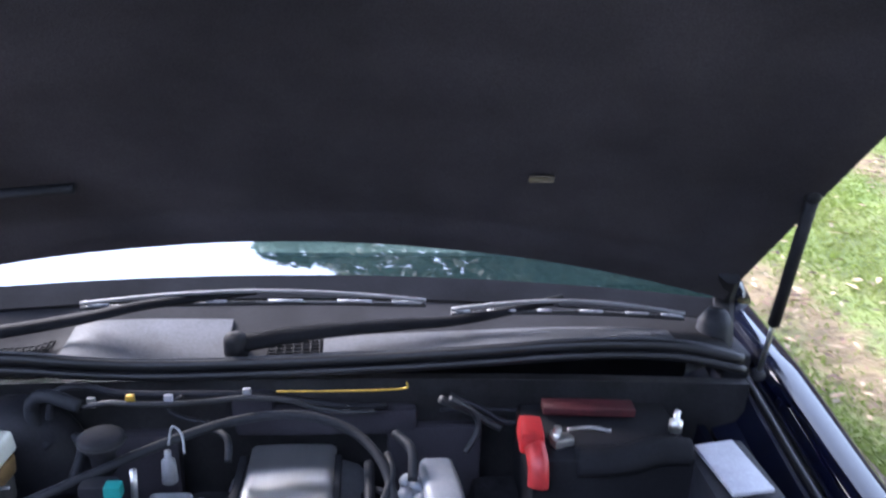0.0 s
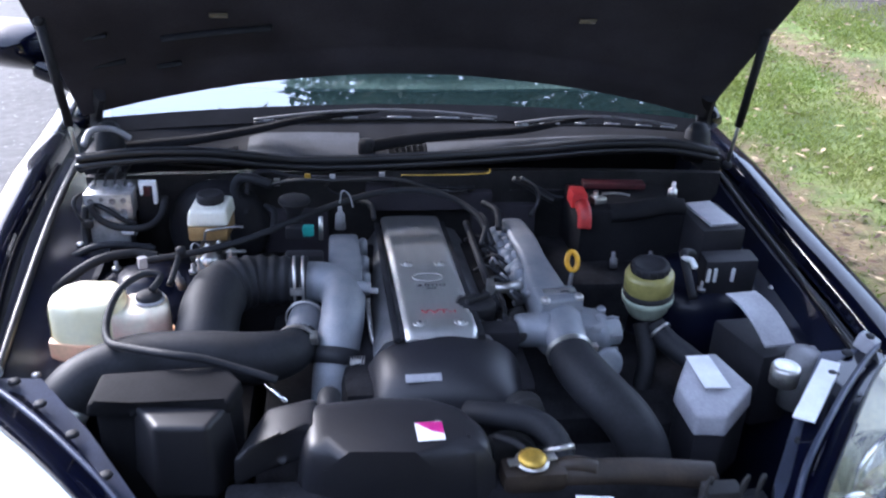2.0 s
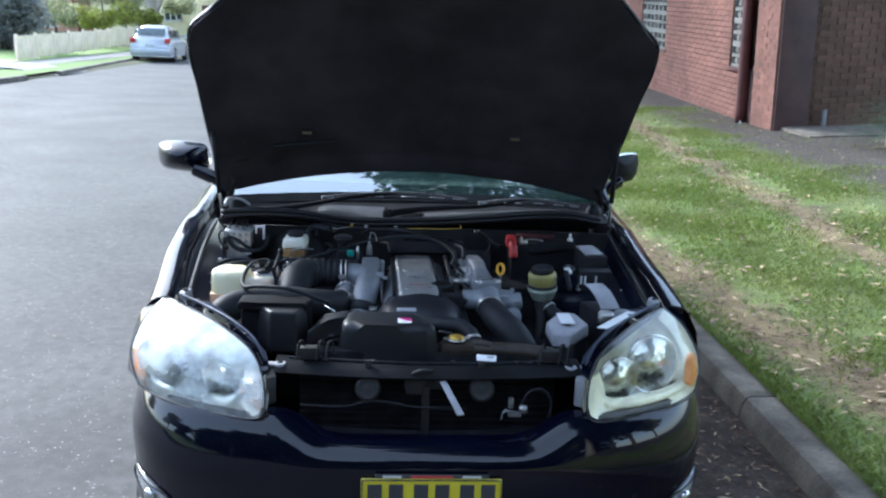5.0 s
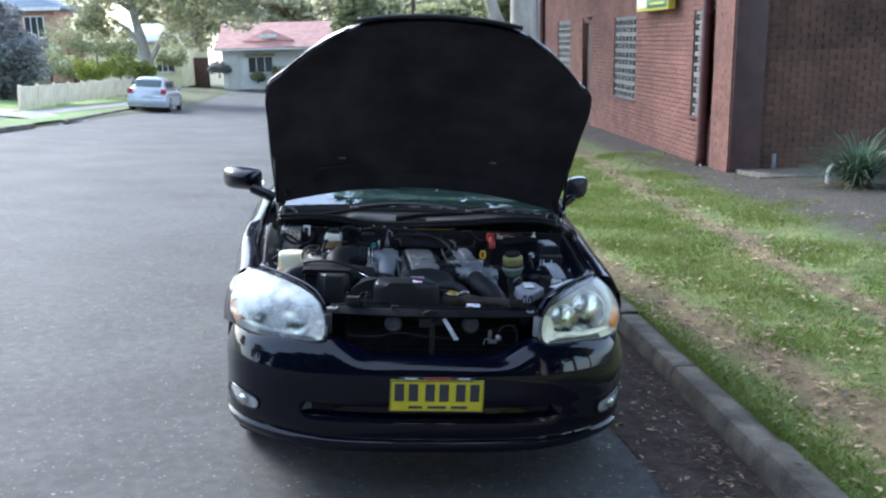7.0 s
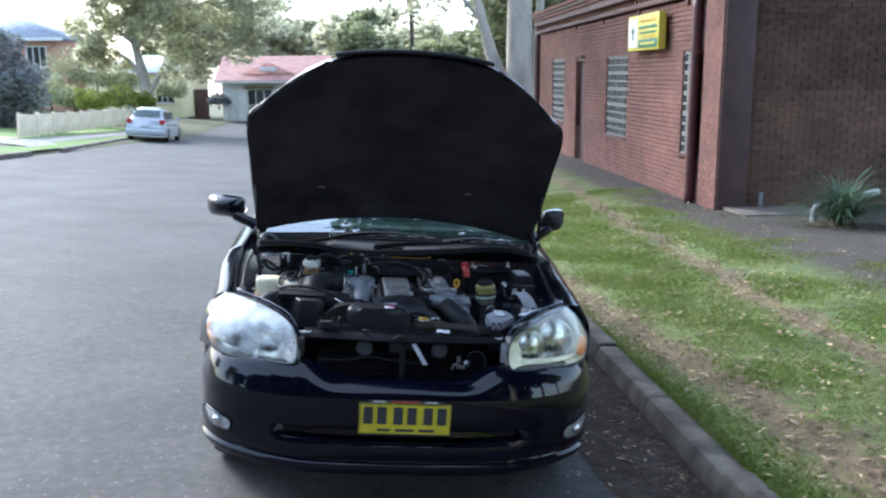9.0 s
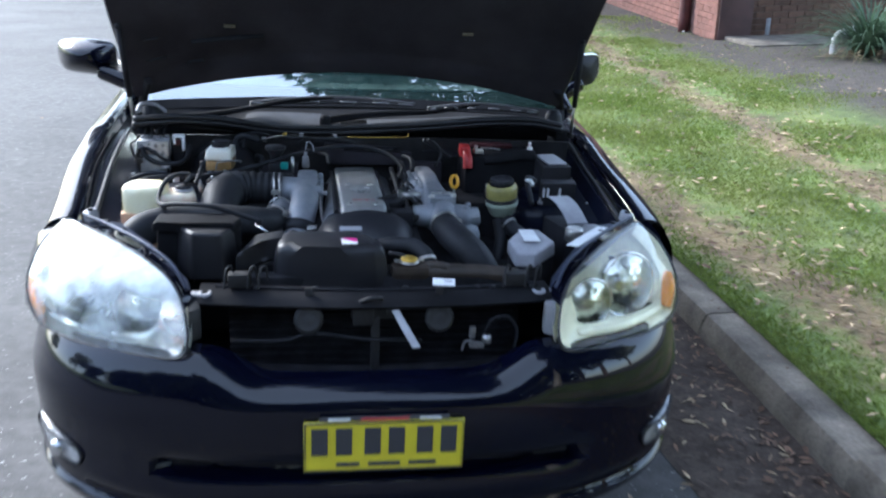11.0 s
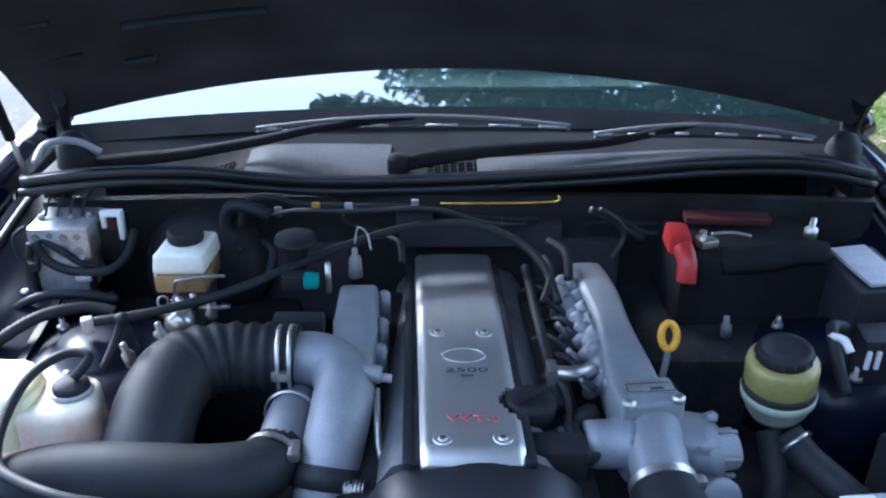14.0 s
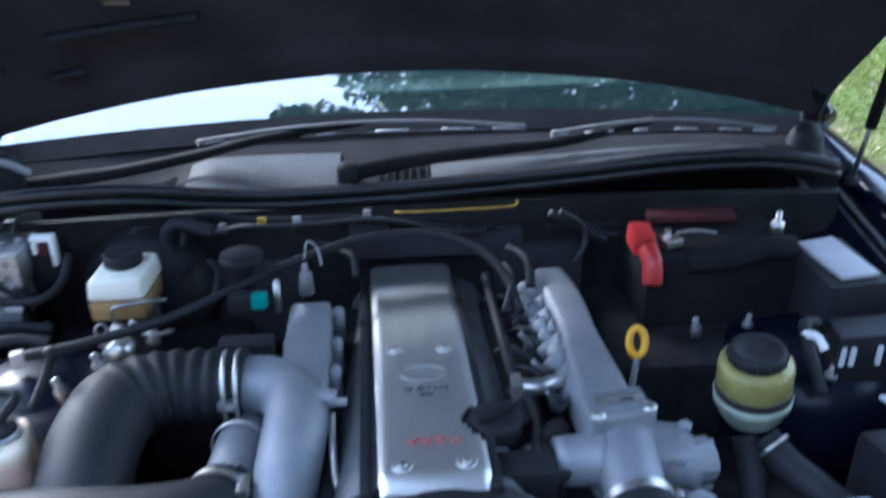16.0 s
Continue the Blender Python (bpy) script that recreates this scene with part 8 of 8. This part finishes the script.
# Unseen tree added so the right bumper and lamp mirror dark leaves.
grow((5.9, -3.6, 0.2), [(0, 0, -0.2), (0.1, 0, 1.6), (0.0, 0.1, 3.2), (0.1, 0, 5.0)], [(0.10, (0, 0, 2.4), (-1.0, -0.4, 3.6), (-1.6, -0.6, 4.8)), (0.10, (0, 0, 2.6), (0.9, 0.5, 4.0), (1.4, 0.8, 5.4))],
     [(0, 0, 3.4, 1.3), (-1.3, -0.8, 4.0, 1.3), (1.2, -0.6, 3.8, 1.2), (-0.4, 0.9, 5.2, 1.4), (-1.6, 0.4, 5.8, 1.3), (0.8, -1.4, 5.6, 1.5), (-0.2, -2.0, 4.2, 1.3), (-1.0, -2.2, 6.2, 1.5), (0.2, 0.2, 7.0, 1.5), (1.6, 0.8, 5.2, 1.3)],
     BARKDARK, LEAFSHADE, 26000, 0.12, 61, "unseen dark tree added to darken reflections at the right", r0=0.18)
# More unseen trees, added to fill the low sky in reflections.
for k, (x, y, h) in enumerate(((7.5, -14, 8.5), (6.0, -22, 10), (9.5, -9, 9), (-14, -26, 9), (-3, -48, 11), (8, -34, 11), (-22, -14, 8), (-8, -56, 12), (3, -60, 12), (14, -48, 12), (-19, -38, 10), (-26, -24, 9), (-20, -2, 8), (-24, 10, 8), (16, -24, 10), (13, -4, 9), (-30, -50, 12), (-11, -17, 9), (-6.5, -19, 9.5), (-1.5, -18, 9), (3.2, -17, 9), (-15, -14, 8.5))):
    rnd2 = random.Random(70 + k)
    cl = [(rnd2.uniform(-2.4, 2.4), rnd2.uniform(-2, 2), h * rnd2.uniform(0.4, 1.0), rnd2.uniform(1.2, 2.0)) for _ in range(9)]
    grow((x, y, 0.1 if x > 0 else 0.6), [(0, 0, -0.3), (0.2, 0, h * 0.4), (0, 0, h * 0.8)], [(0.12, (0.1, 0, h * 0.35), (1.2, 0, h * 0.6), (1.8, 0, h * 0.8))], cl, BARK, LEAFMID, 5200 if k > 16 else 2600, 0.34, 170 + k, "unseen street tree with a broad green crown, added for reflections", r0=0.26)

# Unseen dark row, added so the bumper mirrors leaves instead of low sky.
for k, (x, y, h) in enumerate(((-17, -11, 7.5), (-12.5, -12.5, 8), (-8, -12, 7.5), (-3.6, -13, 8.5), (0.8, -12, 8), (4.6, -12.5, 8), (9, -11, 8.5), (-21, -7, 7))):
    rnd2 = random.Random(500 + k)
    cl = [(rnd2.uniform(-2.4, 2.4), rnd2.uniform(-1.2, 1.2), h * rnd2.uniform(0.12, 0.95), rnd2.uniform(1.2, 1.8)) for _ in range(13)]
    grow((x, y, 0.3), [(0, 0, -0.3), (0.2, 0, h * 0.4), (0, 0, h * 0.8)], [(0.12, (0.1, 0, h * 0.35), (1.2, 0, h * 0.6), (1.8, 0, h * 0.8))], cl, BARKDARK, LEAFSHADE, 9000, 0.26, 510 + k, "unseen dark tree with a low crown, added to darken reflections", r0=0.22)

# strappy plant and pale pipe beside the wall
plant = thing("strap_plant", "spiky strap-leaved plant with dry lower leaves by the wall", "plant", pose(6.24, 7.70, -0.18))
r = random.Random(21)
for name, m_, n, lo, hi, ln in (("leaves", STRAP, 330, 40, 88, 1.08), ("dry_leaves", STRAPDRY, 110, 2, 40, 0.6)):
    vs, fs = [], []
    for k in range(n):
        az, el, l = r.uniform(0, 6.28), radians(r.uniform(lo, hi)), ln * r.uniform(0.6, 1.15)
        wd = r.uniform(0.012, 0.022)
        p, e = Vector((0.10 * math.cos(az) * r.random(), 0.10 * math.sin(az) * r.random(), 0)), el
        side = Vector((-math.sin(az), math.cos(az), 0))
        b0 = len(vs)
        for q in range(6):
            t = q / 5
            ww = wd * (1 - t) ** 0.7
            vs += [tuple(p - side * ww), tuple(p + side * ww)]
            p = p + Vector((math.cos(az) * math.cos(e), math.sin(az) * math.cos(e), math.sin(e))) * l / 5
            e -= radians(r.uniform(14, 26)) if name == "leaves" else radians(10)
            p.z = max(p.z, 0.01)
        fs += [(b0 + 2 * q, b0 + 2 * q + 1, b0 + 2 * q + 3, b0 + 2 * q + 2) for q in range(5)]
    ob = new(name, raw(name, vs, fs, m_))
    ob.parent = plant
PIPE = [(6.02, 8.02, -0.22), (6.02, 8.02, -0.03), (6.10, 8.04, 0.05), (6.35, 8.08, 0.09), (7.0, 8.14, 0.21)]
solid("bent_pipe", tube(B(), PIPE, 0.045, n=12), WHITEPL, "pale bent pipe lying beside the plant", "pipe")

# ---- houses, fence and the far car ----
fence = thing("garden_fence", "low cream panel fence with posts", "fence", CAR)
bm = box(B(), (0, 0, 0.44), (0.04, 1.74, 0.74), 0.006)
panel_mesh = finish(bm, "fence_panel", FENCE)
post_mesh = finish(box(B(), (0.01, 0, 0.46), (0.10, 0.10, 0.92), 0.012), "fence_post", FENCE)
cap_mesh = finish(box(B(), (0, 0, 0.835), (0.07, 1.76, 0.05), 0.01), "fence_rail", FENCE)
for k in range(11):
    m0 = pose(-12.75 - 0.07 * k, 28.3 + 1.84 * k, 0.12 + 0.03 * k, 0, 0, 2)
    for nm, me, off in (("fence_panel", panel_mesh, 0.92), ("fence_post", post_mesh, 0.0), ("fence_rail", cap_mesh, 0.92)):
        ob = new(nm, me)
        ob.parent = fence
        ob.matrix_basis = m0 @ pose(0, off, 0)


def hip_roof(bm, x0, x1, y0, y1, z, h, eave=0.4, ridge=0.3):
    x0, x1, y0, y1 = x0 - eave, x1 + eave, y0 - eave, y1 + eave
    w, d = x1 - x0, y1 - y0
    k = min(w, d) * 0.5
    ra, rb = ((x0 + k, (y0 + y1) / 2), (x1 - k, (y0 + y1) / 2)) if w > d else (((x0 + x1) / 2, y0 + k), ((x0 + x1) / 2, y1 - k))
    c = [(x0, y0), (x1, y0), (x1, y1), (x0, y1)]
    lo = [bm.verts.new((*p, z)) for p in c]
    un = [bm.verts.new((*p, z - 0.16)) for p in c]
    a, b = bm.verts.new((*ra, z + h)), bm.verts.new((*rb, z + h))
    if w > d:
        for f in ((lo[0], lo[1], b, a), (lo[1], lo[2], b), (lo[2], lo[3], a, b), (lo[3], lo[0], a)):
            bm.faces.new(f)
    else:
        for f in ((lo[0], lo[1], a), (lo[1], lo[2], b, a), (lo[2], lo[3], b), (lo[3], lo[0], a, b)):
            bm.faces.new(f)
    for i in range(4):
        bm.faces.new((un[i], un[(i + 1) % 4], lo[(i + 1) % 4], lo[i]))
    bm.faces.new(un[::-1])
    return bm


def add_window(house, x, y, z, w, h, facing="y", label=""):
    s = (w, 0.10, h) if facing == "y" else (0.10, w, h)
    fr = B()
    if facing == "y":
        for dx, dz, a, b in ((-w / 2, 0, 0.08, h + 0.08), (w / 2, 0, 0.08, h + 0.08), (0, h / 2, w, 0.08), (0, -h / 2, w + 0.2, 0.10), (-w / 6, 0, 0.05, h), (w / 6, 0, 0.05, h)):
            box(fr, (x + dx, y - 0.05, z + dz), (a, 0.10, b), 0)
    else:
        for dy, dz, a, b in ((-w / 2, 0, 0.08, h + 0.08), (w / 2, 0, 0.08, h + 0.08), (0, h / 2, w, 0.08), (0, -h / 2, w + 0.2, 0.10)):
            box(fr, (x + 0.05, y + dy, z + dz), (0.10, a, b), 0)
    win = part("window", fr, TRIMWHITE, house, label)
    part("pane", box(B(), (x, y - 0.02, z) if facing == "y" else (x + 0.02, y, z), (w, 0.03, h) if facing == "y" else (0.03, w, h), 0), WINDOWDARK, win)


wh = thing("white_house", "low white cottage with a faded red tiled roof", "house")
part("wall", box(B(), (-3.8, 61.5, 0.25), (13.6, 7.0, 2.9), 0.01), RENDERWHITE, wh)
bm = B()
gv = [[bm.verts.new((x, y, z)) for y, z in ((57.4, 1.62), (61.5, 3.35), (65.6, 1.62), (65.6, 1.46), (61.5, 3.19), (57.4, 1.46))] for x in (-11.0, 3.4)]
for i in range(6):
    bm.faces.new((gv[0][i], gv[0][(i + 1) % 6], gv[1][(i + 1) % 6], gv[1][i]))
bm.faces.new(gv[0][::-1]), bm.faces.new(gv[1])
bmesh.ops.recalc_face_normals(bm, faces=bm.faces)
roof = part("roof", bm, TILEPINK, wh, "faded red tiled roof")
bm = B()
q = [bm.verts.new(p) for p in ((-9.2, 58.3, 2.05), (-5.6, 58.3, 2.05), (-7.4, 58.3, 2.85), (-9.2, 59.2, 2.05), (-5.6, 59.2, 2.05), (-7.4, 60.6, 2.95))]
for f in ((0, 1, 2), (1, 4, 5, 2), (0, 2, 5, 3)):
    bm.faces.new([q[i] for i in f])
part("gablet", bm, TILEPINK, roof)
part("gablet_vent", box(B(), (-7.4, 58.28, 2.36), (1.2, 0.05, 0.28), 0.01), RENDERWHITE, roof)
part("fascia", box(B(), (-3.8, 57.38, 1.50), (14.4, 0.06, 0.14), 0), TRIMWHITE, wh)
add_window(wh, -8.0, 58.0, 0.45, 1.7, 1.1, label="window with an awning")
part("awning", box(B(), (-8.0, 57.75, 1.12), (2.0, 0.5, 0.05), 0.005, (-20, 0, 0)), LEAFGUM, wh)
add_window(wh, -4.9, 58.0, 0.40, 1.4, 1.1)
part("front_door", box(B(), (-9.9, 57.97, -0.05), (0.8, 0.08, 2.0), 0.01), TRIMWHITE, wh)
ch = thing("cream_house", "cream yellow rendered house beside the gum tree", "house")
part("wall", box(B(), (-17.0, 64, 0.6), (7.6, 6, 3.4), 0.01), RENDERCREAM, ch)
part("roof", hip_roof(B(), -20.8, -13.2, 61, 67, 2.3, 1.2), TRIMWHITE, ch)
add_window(ch, -15.2, 61.0, 0.6, 1.2, 1.1)
add_window(ch, -18.4, 61.0, 0.6, 1.2, 1.1)
part("porch", box(B(), (-13.4, 60.2, 0.3), (0.7, 1.2, 2.4), 0.01), RENDERCREAM, ch)
part("dark_doorway", box(B(), (-12.8, 60.6, -0.2), (1.5, 0.3, 2.4), 0.01), DARKBROWN, ch)
bh = thing("brick_house", "two-storey orange brick house with a blue-grey roof", "house")
part("wall", box(B(), (-26.6, 63, 1.9), (9.6, 8, 5.4), 0.01), BRICKFAR, bh)
part("roof", hip_roof(B(), -31.4, -21.8, 59, 67, 4.65, 1.7, 0.5), SLATE, bh)
part("fascia", box(B(), (-26.6, 58.45, 4.52), (10.8, 0.1, 0.22), 0), TRIMWHITE, bh)
part("string_course", box(B(), (-26.6, 58.92, 1.95), (9.9, 0.16, 0.28), 0.01), TRIMWHITE, bh)
for x in (-23.2, -26.4, -29.4):
    add_window(bh, x, 59.0, 3.2, 1.3, 1.7)
    add_window(bh, x, 59.0, 0.6, 1.3, 1.3)


def make_far_car():
    m = CAR @ pose(-9.80, 33.9, 0.0, 0, 0, 3)
    ob = thing("parked_hatchback", "silver hatchback parked at the far kerb", "car", m)

    def sec(u, v):
        y = 4.1 * v
        top = 0.80 + 0.14 * smooth(4.1, 3.2, y)
        hw = 0.84 - 0.10 * smooth(3.5, 4.1, y) - 0.05 * smooth(0.35, 0, y)
        a = math.pi * u
        c, s = math.cos(a), math.sin(a)
        return (-hw * math.copysign(abs(c) ** 0.35, c), y, 0.22 + (top - 0.22) * s ** 0.4)
    bm = B()
    vs = sheet(bm, 18, 20, sec)
    bm.faces.new([vs[i][0] for i in range(19)][::-1]), bm.faces.new([vs[i][20] for i in range(19)])
    part("body", bm, CARSILVER, ob)

    def cabin(u, v):
        y = 0.12 + 2.9 * v
        h = 0.56 * min(1, smooth(0, 0.25, v)) * (1 - smooth(0.62, 1.0, v)) + 0.02
        hw = 0.76 - 0.18 * h / 0.56
        a = math.pi * u
        c, s = math.cos(a), math.sin(a)
        return (-hw * math.copysign(abs(c) ** 0.45, c), y, 0.88 + h * s ** 0.45)
    bm = B()
    sheet(bm, 18, 22, cabin)
    part("cabin", bm, CARSILVER, ob)
    part("rear_window", box(B(), (0, 0.30, 1.19), (1.10, 0.02, 0.36), 0.01, (-38, 0, 0)), SIDEGLASS, ob)
    for s in (-1, 1):
        part("side_window", box(B(), (s * 0.70, 1.45, 1.14), (0.02, 1.7, 0.30), 0.01, (0, s * -14, 0)), SIDEGLASS, ob)
        part("tail_lamp", box(B(), (s * 0.68, 0.02, 0.86), (0.22, 0.08, 0.20), 0.03), TAILRED, ob)
        part("mirror", box(B(), (s * 0.92, 2.45, 1.0), (0.18, 0.10, 0.12), 0.03), CARSILVER, ob)
        for y in (0.75, 3.30):
            mw = Matrix.Translation((s * 0.76, y, 0.30)) @ Euler((0, s * radians(90), 0)).to_matrix().to_4x4()
            w = part("wheel", lathe(B(), [(0.20, -0.09), (0.30, -0.09), (0.305, 0.07), (0.28, 0.09), (0.20, 0.08)], mw, 24), TYRE, ob)
            part("rim", lathe(B(), [(0.20, 0.075), (0.19, 0.09), (0.05, 0.07), (0.002, 0.08)], mw, 18), RIM, w)
    part("bumper", box(B(), (0, 0.02, 0.42), (1.56, 0.14, 0.26), 0.05), CARSILVER, ob)
    part("plate_bar", box(B(), (0, -0.06, 0.70), (0.36, 0.01, 0.12), 0.003), WHITEPL, ob)


make_far_car()
bin_ = thing("wheelie_bin", "dark wheeled bin at the kerb", "bin", CAR @ pose(-10.9, 41.0, 0.1))
part("body", prism(B(), [(-0.28, -0.32), (0.28, -0.32), (0.28, 0.32), (-0.28, 0.32)], 0.05, 0.95, 0.03, -0.10), LEAFDARK, bin_)
part("lid", box(B(), (0, 0, 1.0), (0.64, 0.74, 0.07), 0.02), MAROON, bin_)
pole = thing("power_pole", "grey timber power pole", "pole", pose(2.2, 47.0, -1.6))
part("shaft", tube(B(), [(0, 0, -0.2), (0, 0, 4), (0, 0, 9)], lambda t: 0.16 - 0.05 * t, n=10), BARKDARK, pole)
part("crossarm", box(B(), (0, 0, 8.0), (2.2, 0.1, 0.12), 0.01), BARKDARK, pole)

# ---- small growth and litter ----
r = np.random.RandomState(4)
N = 430000
x = 1.70 + 5.2 * r.rand(N) ** 1.4
y = -4.5 + 17.5 * r.rand(N) ** 1.1
wob = np.array([noise.noise((a * 1.3, b * 1.3, 3.0)) for a, b in zip(x, y)])
bare = np.minimum(np.abs(x - (2.25 - 0.09 * y) + wob * 0.35) / 0.34, np.abs(x - (3.12 + 0.058 * y) + wob * 0.35) / 0.25)
keep = (r.rand(N) < np.clip(bare - 0.2, 0.08, 1.0)) & (r.rand(N) < np.clip((4.75 - x + wob * 0.8) / 0.7, 0.03, 1)) & (r.rand(N) < 0.45 + 0.6 * np.clip(wob + 0.55, 0, 1))
x, y, wob = x[keep], y[keep], wob[keep]
n = len(x)
z = np.array([verge_z(a, b) for a, b in zip(x, y)]) - 0.006
h = (0.010 + 0.018 * r.rand(n)) * (1 + 0.4 * wob)
az, lean = r.rand(n) * 6.283, 0.3 + 0.9 * r.rand(n)
wd = 0.0012 + 0.0014 * r.rand(n) + 0.00035 * np.maximum(0, y)
base = np.stack([x, y, z], 1)
side = np.stack([-np.sin(az), np.cos(az), 0 * az], 1) * wd[:, None]
tip = base + np.stack([np.cos(az) * h * lean, np.sin(az) * h * lean, h], 1)
mid = base + np.stack([np.cos(az) * h * lean * 0.3, np.sin(az) * h * lean * 0.3, h * 0.6], 1)
v = np.stack([base - side, base + side, mid + side * 0.8, tip, mid - side * 0.8], 1).reshape(-1, 3)
f = np.arange(n * 5).reshape(-1, 5)
ob = new("grass", raw("grass", v.tolist(), f.tolist(), BLADE))
ob.matrix_world = CAR
tagged(ob, "short patchy green grass on the nature strip", "grass", kind="stuff")


def litter(name, pts, size, label, material=DRYLEAF, seed=9):
    q = random.Random(seed)
    vs, fs = [], []
    for px_, py_, pz_ in pts:
        a, l = q.uniform(0, 6.28), size * q.uniform(0.6, 1.6)
        d, s = Vector((math.cos(a), math.sin(a), q.uniform(-0.15, 0.15))), Vector((-math.sin(a), math.cos(a), q.uniform(-0.25, 0.25)))
        c = Vector((px_, py_, pz_ + 0.006 + 0.2 * size))
        w, bend = l * q.uniform(0.20, 0.34), l * q.uniform(0.05, 0.25)
        b0 = len(vs)
        vs += [tuple(c - d * l), tuple(c - d * l * 0.3 + s * w + Vector((0, 0, bend))), tuple(c + d * l * 0.4 + s * w * 0.8 + Vector((0, 0, bend))), tuple(c + d * l), tuple(c + d * l * 0.4 - s * w * 0.8), tuple(c - d * l * 0.3 - s * w)]
        fs += [(b0, b0 + 1, b0 + 5), (b0 + 1, b0 + 2, b0 + 4, b0 + 5), (b0 + 2, b0 + 3, b0 + 4)]
    ob = new(name, raw(name, vs, fs, material))
    ob.matrix_world = CAR
    return tagged(ob, label, "leaves", kind="stuff")


q = random.Random(31)
pts = []
for k in range(3400):
    px_, py_ = q.uniform(1.75, 5.2), -2 + 14 * q.random() ** 1.2
    if k % 2:
        px_ = max(1.75, (2.25 - 0.09 * py_ if k % 4 == 1 else 3.12 + 0.058 * py_) + q.gauss(0, 0.2))
    pts.append((px_, py_, verge_z(px_, py_) + 0.008))
litter("lawn_leaves", pts, 0.024, "dry fallen leaves scattered over the lawn")
pts = []
for k in range(2600):
    py_ = -2 + 13 * q.random() ** 1.2
    px_ = max(1.75, (2.25 - 0.09 * py_ if k % 2 else 3.12 + 0.058 * py_) + q.gauss(0, 0.17))
    pts.append((px_, py_, verge_z(px_, py_) + 0.006))
litter("strip_leaves", pts, 0.022, "brown damp leaves along the worn lawn strips", DARKLEAF, seed=15)
pts = [(1.53 - abs(q.gauss(0, 0.19)), -2.5 + 9 * q.random(), 0.006) for k in range(850)] + [(q.uniform(1.58, 1.70), q.uniform(-2, 7), 0.134) for k in range(30)]
pts += [(1.50 - abs(q.gauss(0, 0.16)), q.gauss(0.1, 0.75), 0.006) for k in range(170)]
litter("gutter_leaves", pts, 0.018, "brown leaf litter along the gutter", DARKLEAF, seed=10)
pts = [(q.uniform(-7, 1.2), q.uniform(-2.6, 9), 0.002) for k in range(160)] + [(q.uniform(-1.1, 1.2), q.uniform(-1.6, 0.1), 0.002) for k in range(50)] + [(q.uniform(0.8, 1.5), q.uniform(-2.4, 2.5), 0.002) for k in range(420)]
litter("road_leaves", pts, 0.017, "a few pale leaves on the road", seed=12)

# ---- bricks, last: those nearest the corner are single pieces ----
def brick_mesh(name, sx, sy, sz, material):
    bm = B()
    box(bm, (0, 0, 0), (sx, sy, sz), 0)
    return finish(bm, name, material)


def lay(wall, along, x_or_y, a0, a1, z0, z1, holes, material, near, seed):
    """Courses of bricks, stretcher bond. near: how far along the wall single pieces are laid."""
    q = random.Random(seed)
    size = (0.028, 0.226, 0.072) if along == "y" else (0.226, 0.028, 0.072)
    me = brick_mesh("brick", *size, material)
    rest_v, rest_f = [], []
    single = 0
    row = 0
    z = z0
    while z < z1:
        a = a0 - (0.118 if row % 2 else 0.0)
        while a < a1 - 0.03:
            c = a + 0.113
            lo, hi = max(a, a0), min(a + 0.226, a1)
            for h in holes:
                if h[2] - 0.01 < z + 0.036 and z - 0.036 < h[3] + 0.01:
                    if lo < h[0] < hi:
                        hi = h[0] - 0.004
                    elif lo < h[1] < hi:
                        lo = h[1] + 0.004
                    elif h[0] <= lo and hi <= h[1]:
                        hi = lo
            if hi - lo > 0.03:
                c = (lo + hi) / 2
                cut = (hi - lo) / 0.226
                size = (0.028, 0.226 * cut, 0.072) if along == "y" else (0.226 * cut, 0.028, 0.072)
                d = q.uniform(-0.003, 0.003)
                p = (x_or_y + d, c, z) if along == "y" else (c, x_or_y + d, z)
                if cut > 0.99 and near[0] < c < near[1] and near[2] < z < near[3] and single < 300:
                    ob = new("brick", me)
                    ob.parent = wall
                    ob.location = p
                    single += 1
                else:
                    b0 = len(rest_v)
                    for dx in (-0.5, 0.5):
                        for dy in (-0.5, 0.5):
                            for dz in (-0.5, 0.5):
                                rest_v.append((p[0] + dx * size[0], p[1] + dy * size[1], p[2] + dz * size[2]))
                    rest_f += [tuple(b0 + i for i in f) for f in ((0, 1, 3, 2), (4, 6, 7, 5), (0, 4, 5, 1), (2, 3, 7, 6), (0, 2, 6, 4), (1, 5, 7, 3))]
            a += 0.236
        z += 0.083
        row += 1
    ob = new("brickwork", raw("brickwork", rest_v, rest_f, material))
    ob.parent = wall
    tagged(ob, "the rest of the brick courses", kind="stuff")


lay(side_wall, "y", WX, WY0 + 0.98, WY1 - 0.1, -0.62, WTOP - 0.02, OPENINGS, BRICK, (10.7, 13.2, -0.3, 1.6), 1)
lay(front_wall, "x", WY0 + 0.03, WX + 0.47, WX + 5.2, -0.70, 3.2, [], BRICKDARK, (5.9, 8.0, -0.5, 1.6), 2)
lay(pier, "y", WX - 0.016, WY0 - 0.062, WY0 + 0.66, -0.70, 3.10, [], BRICK, (0, 0, 0, 0), 3)
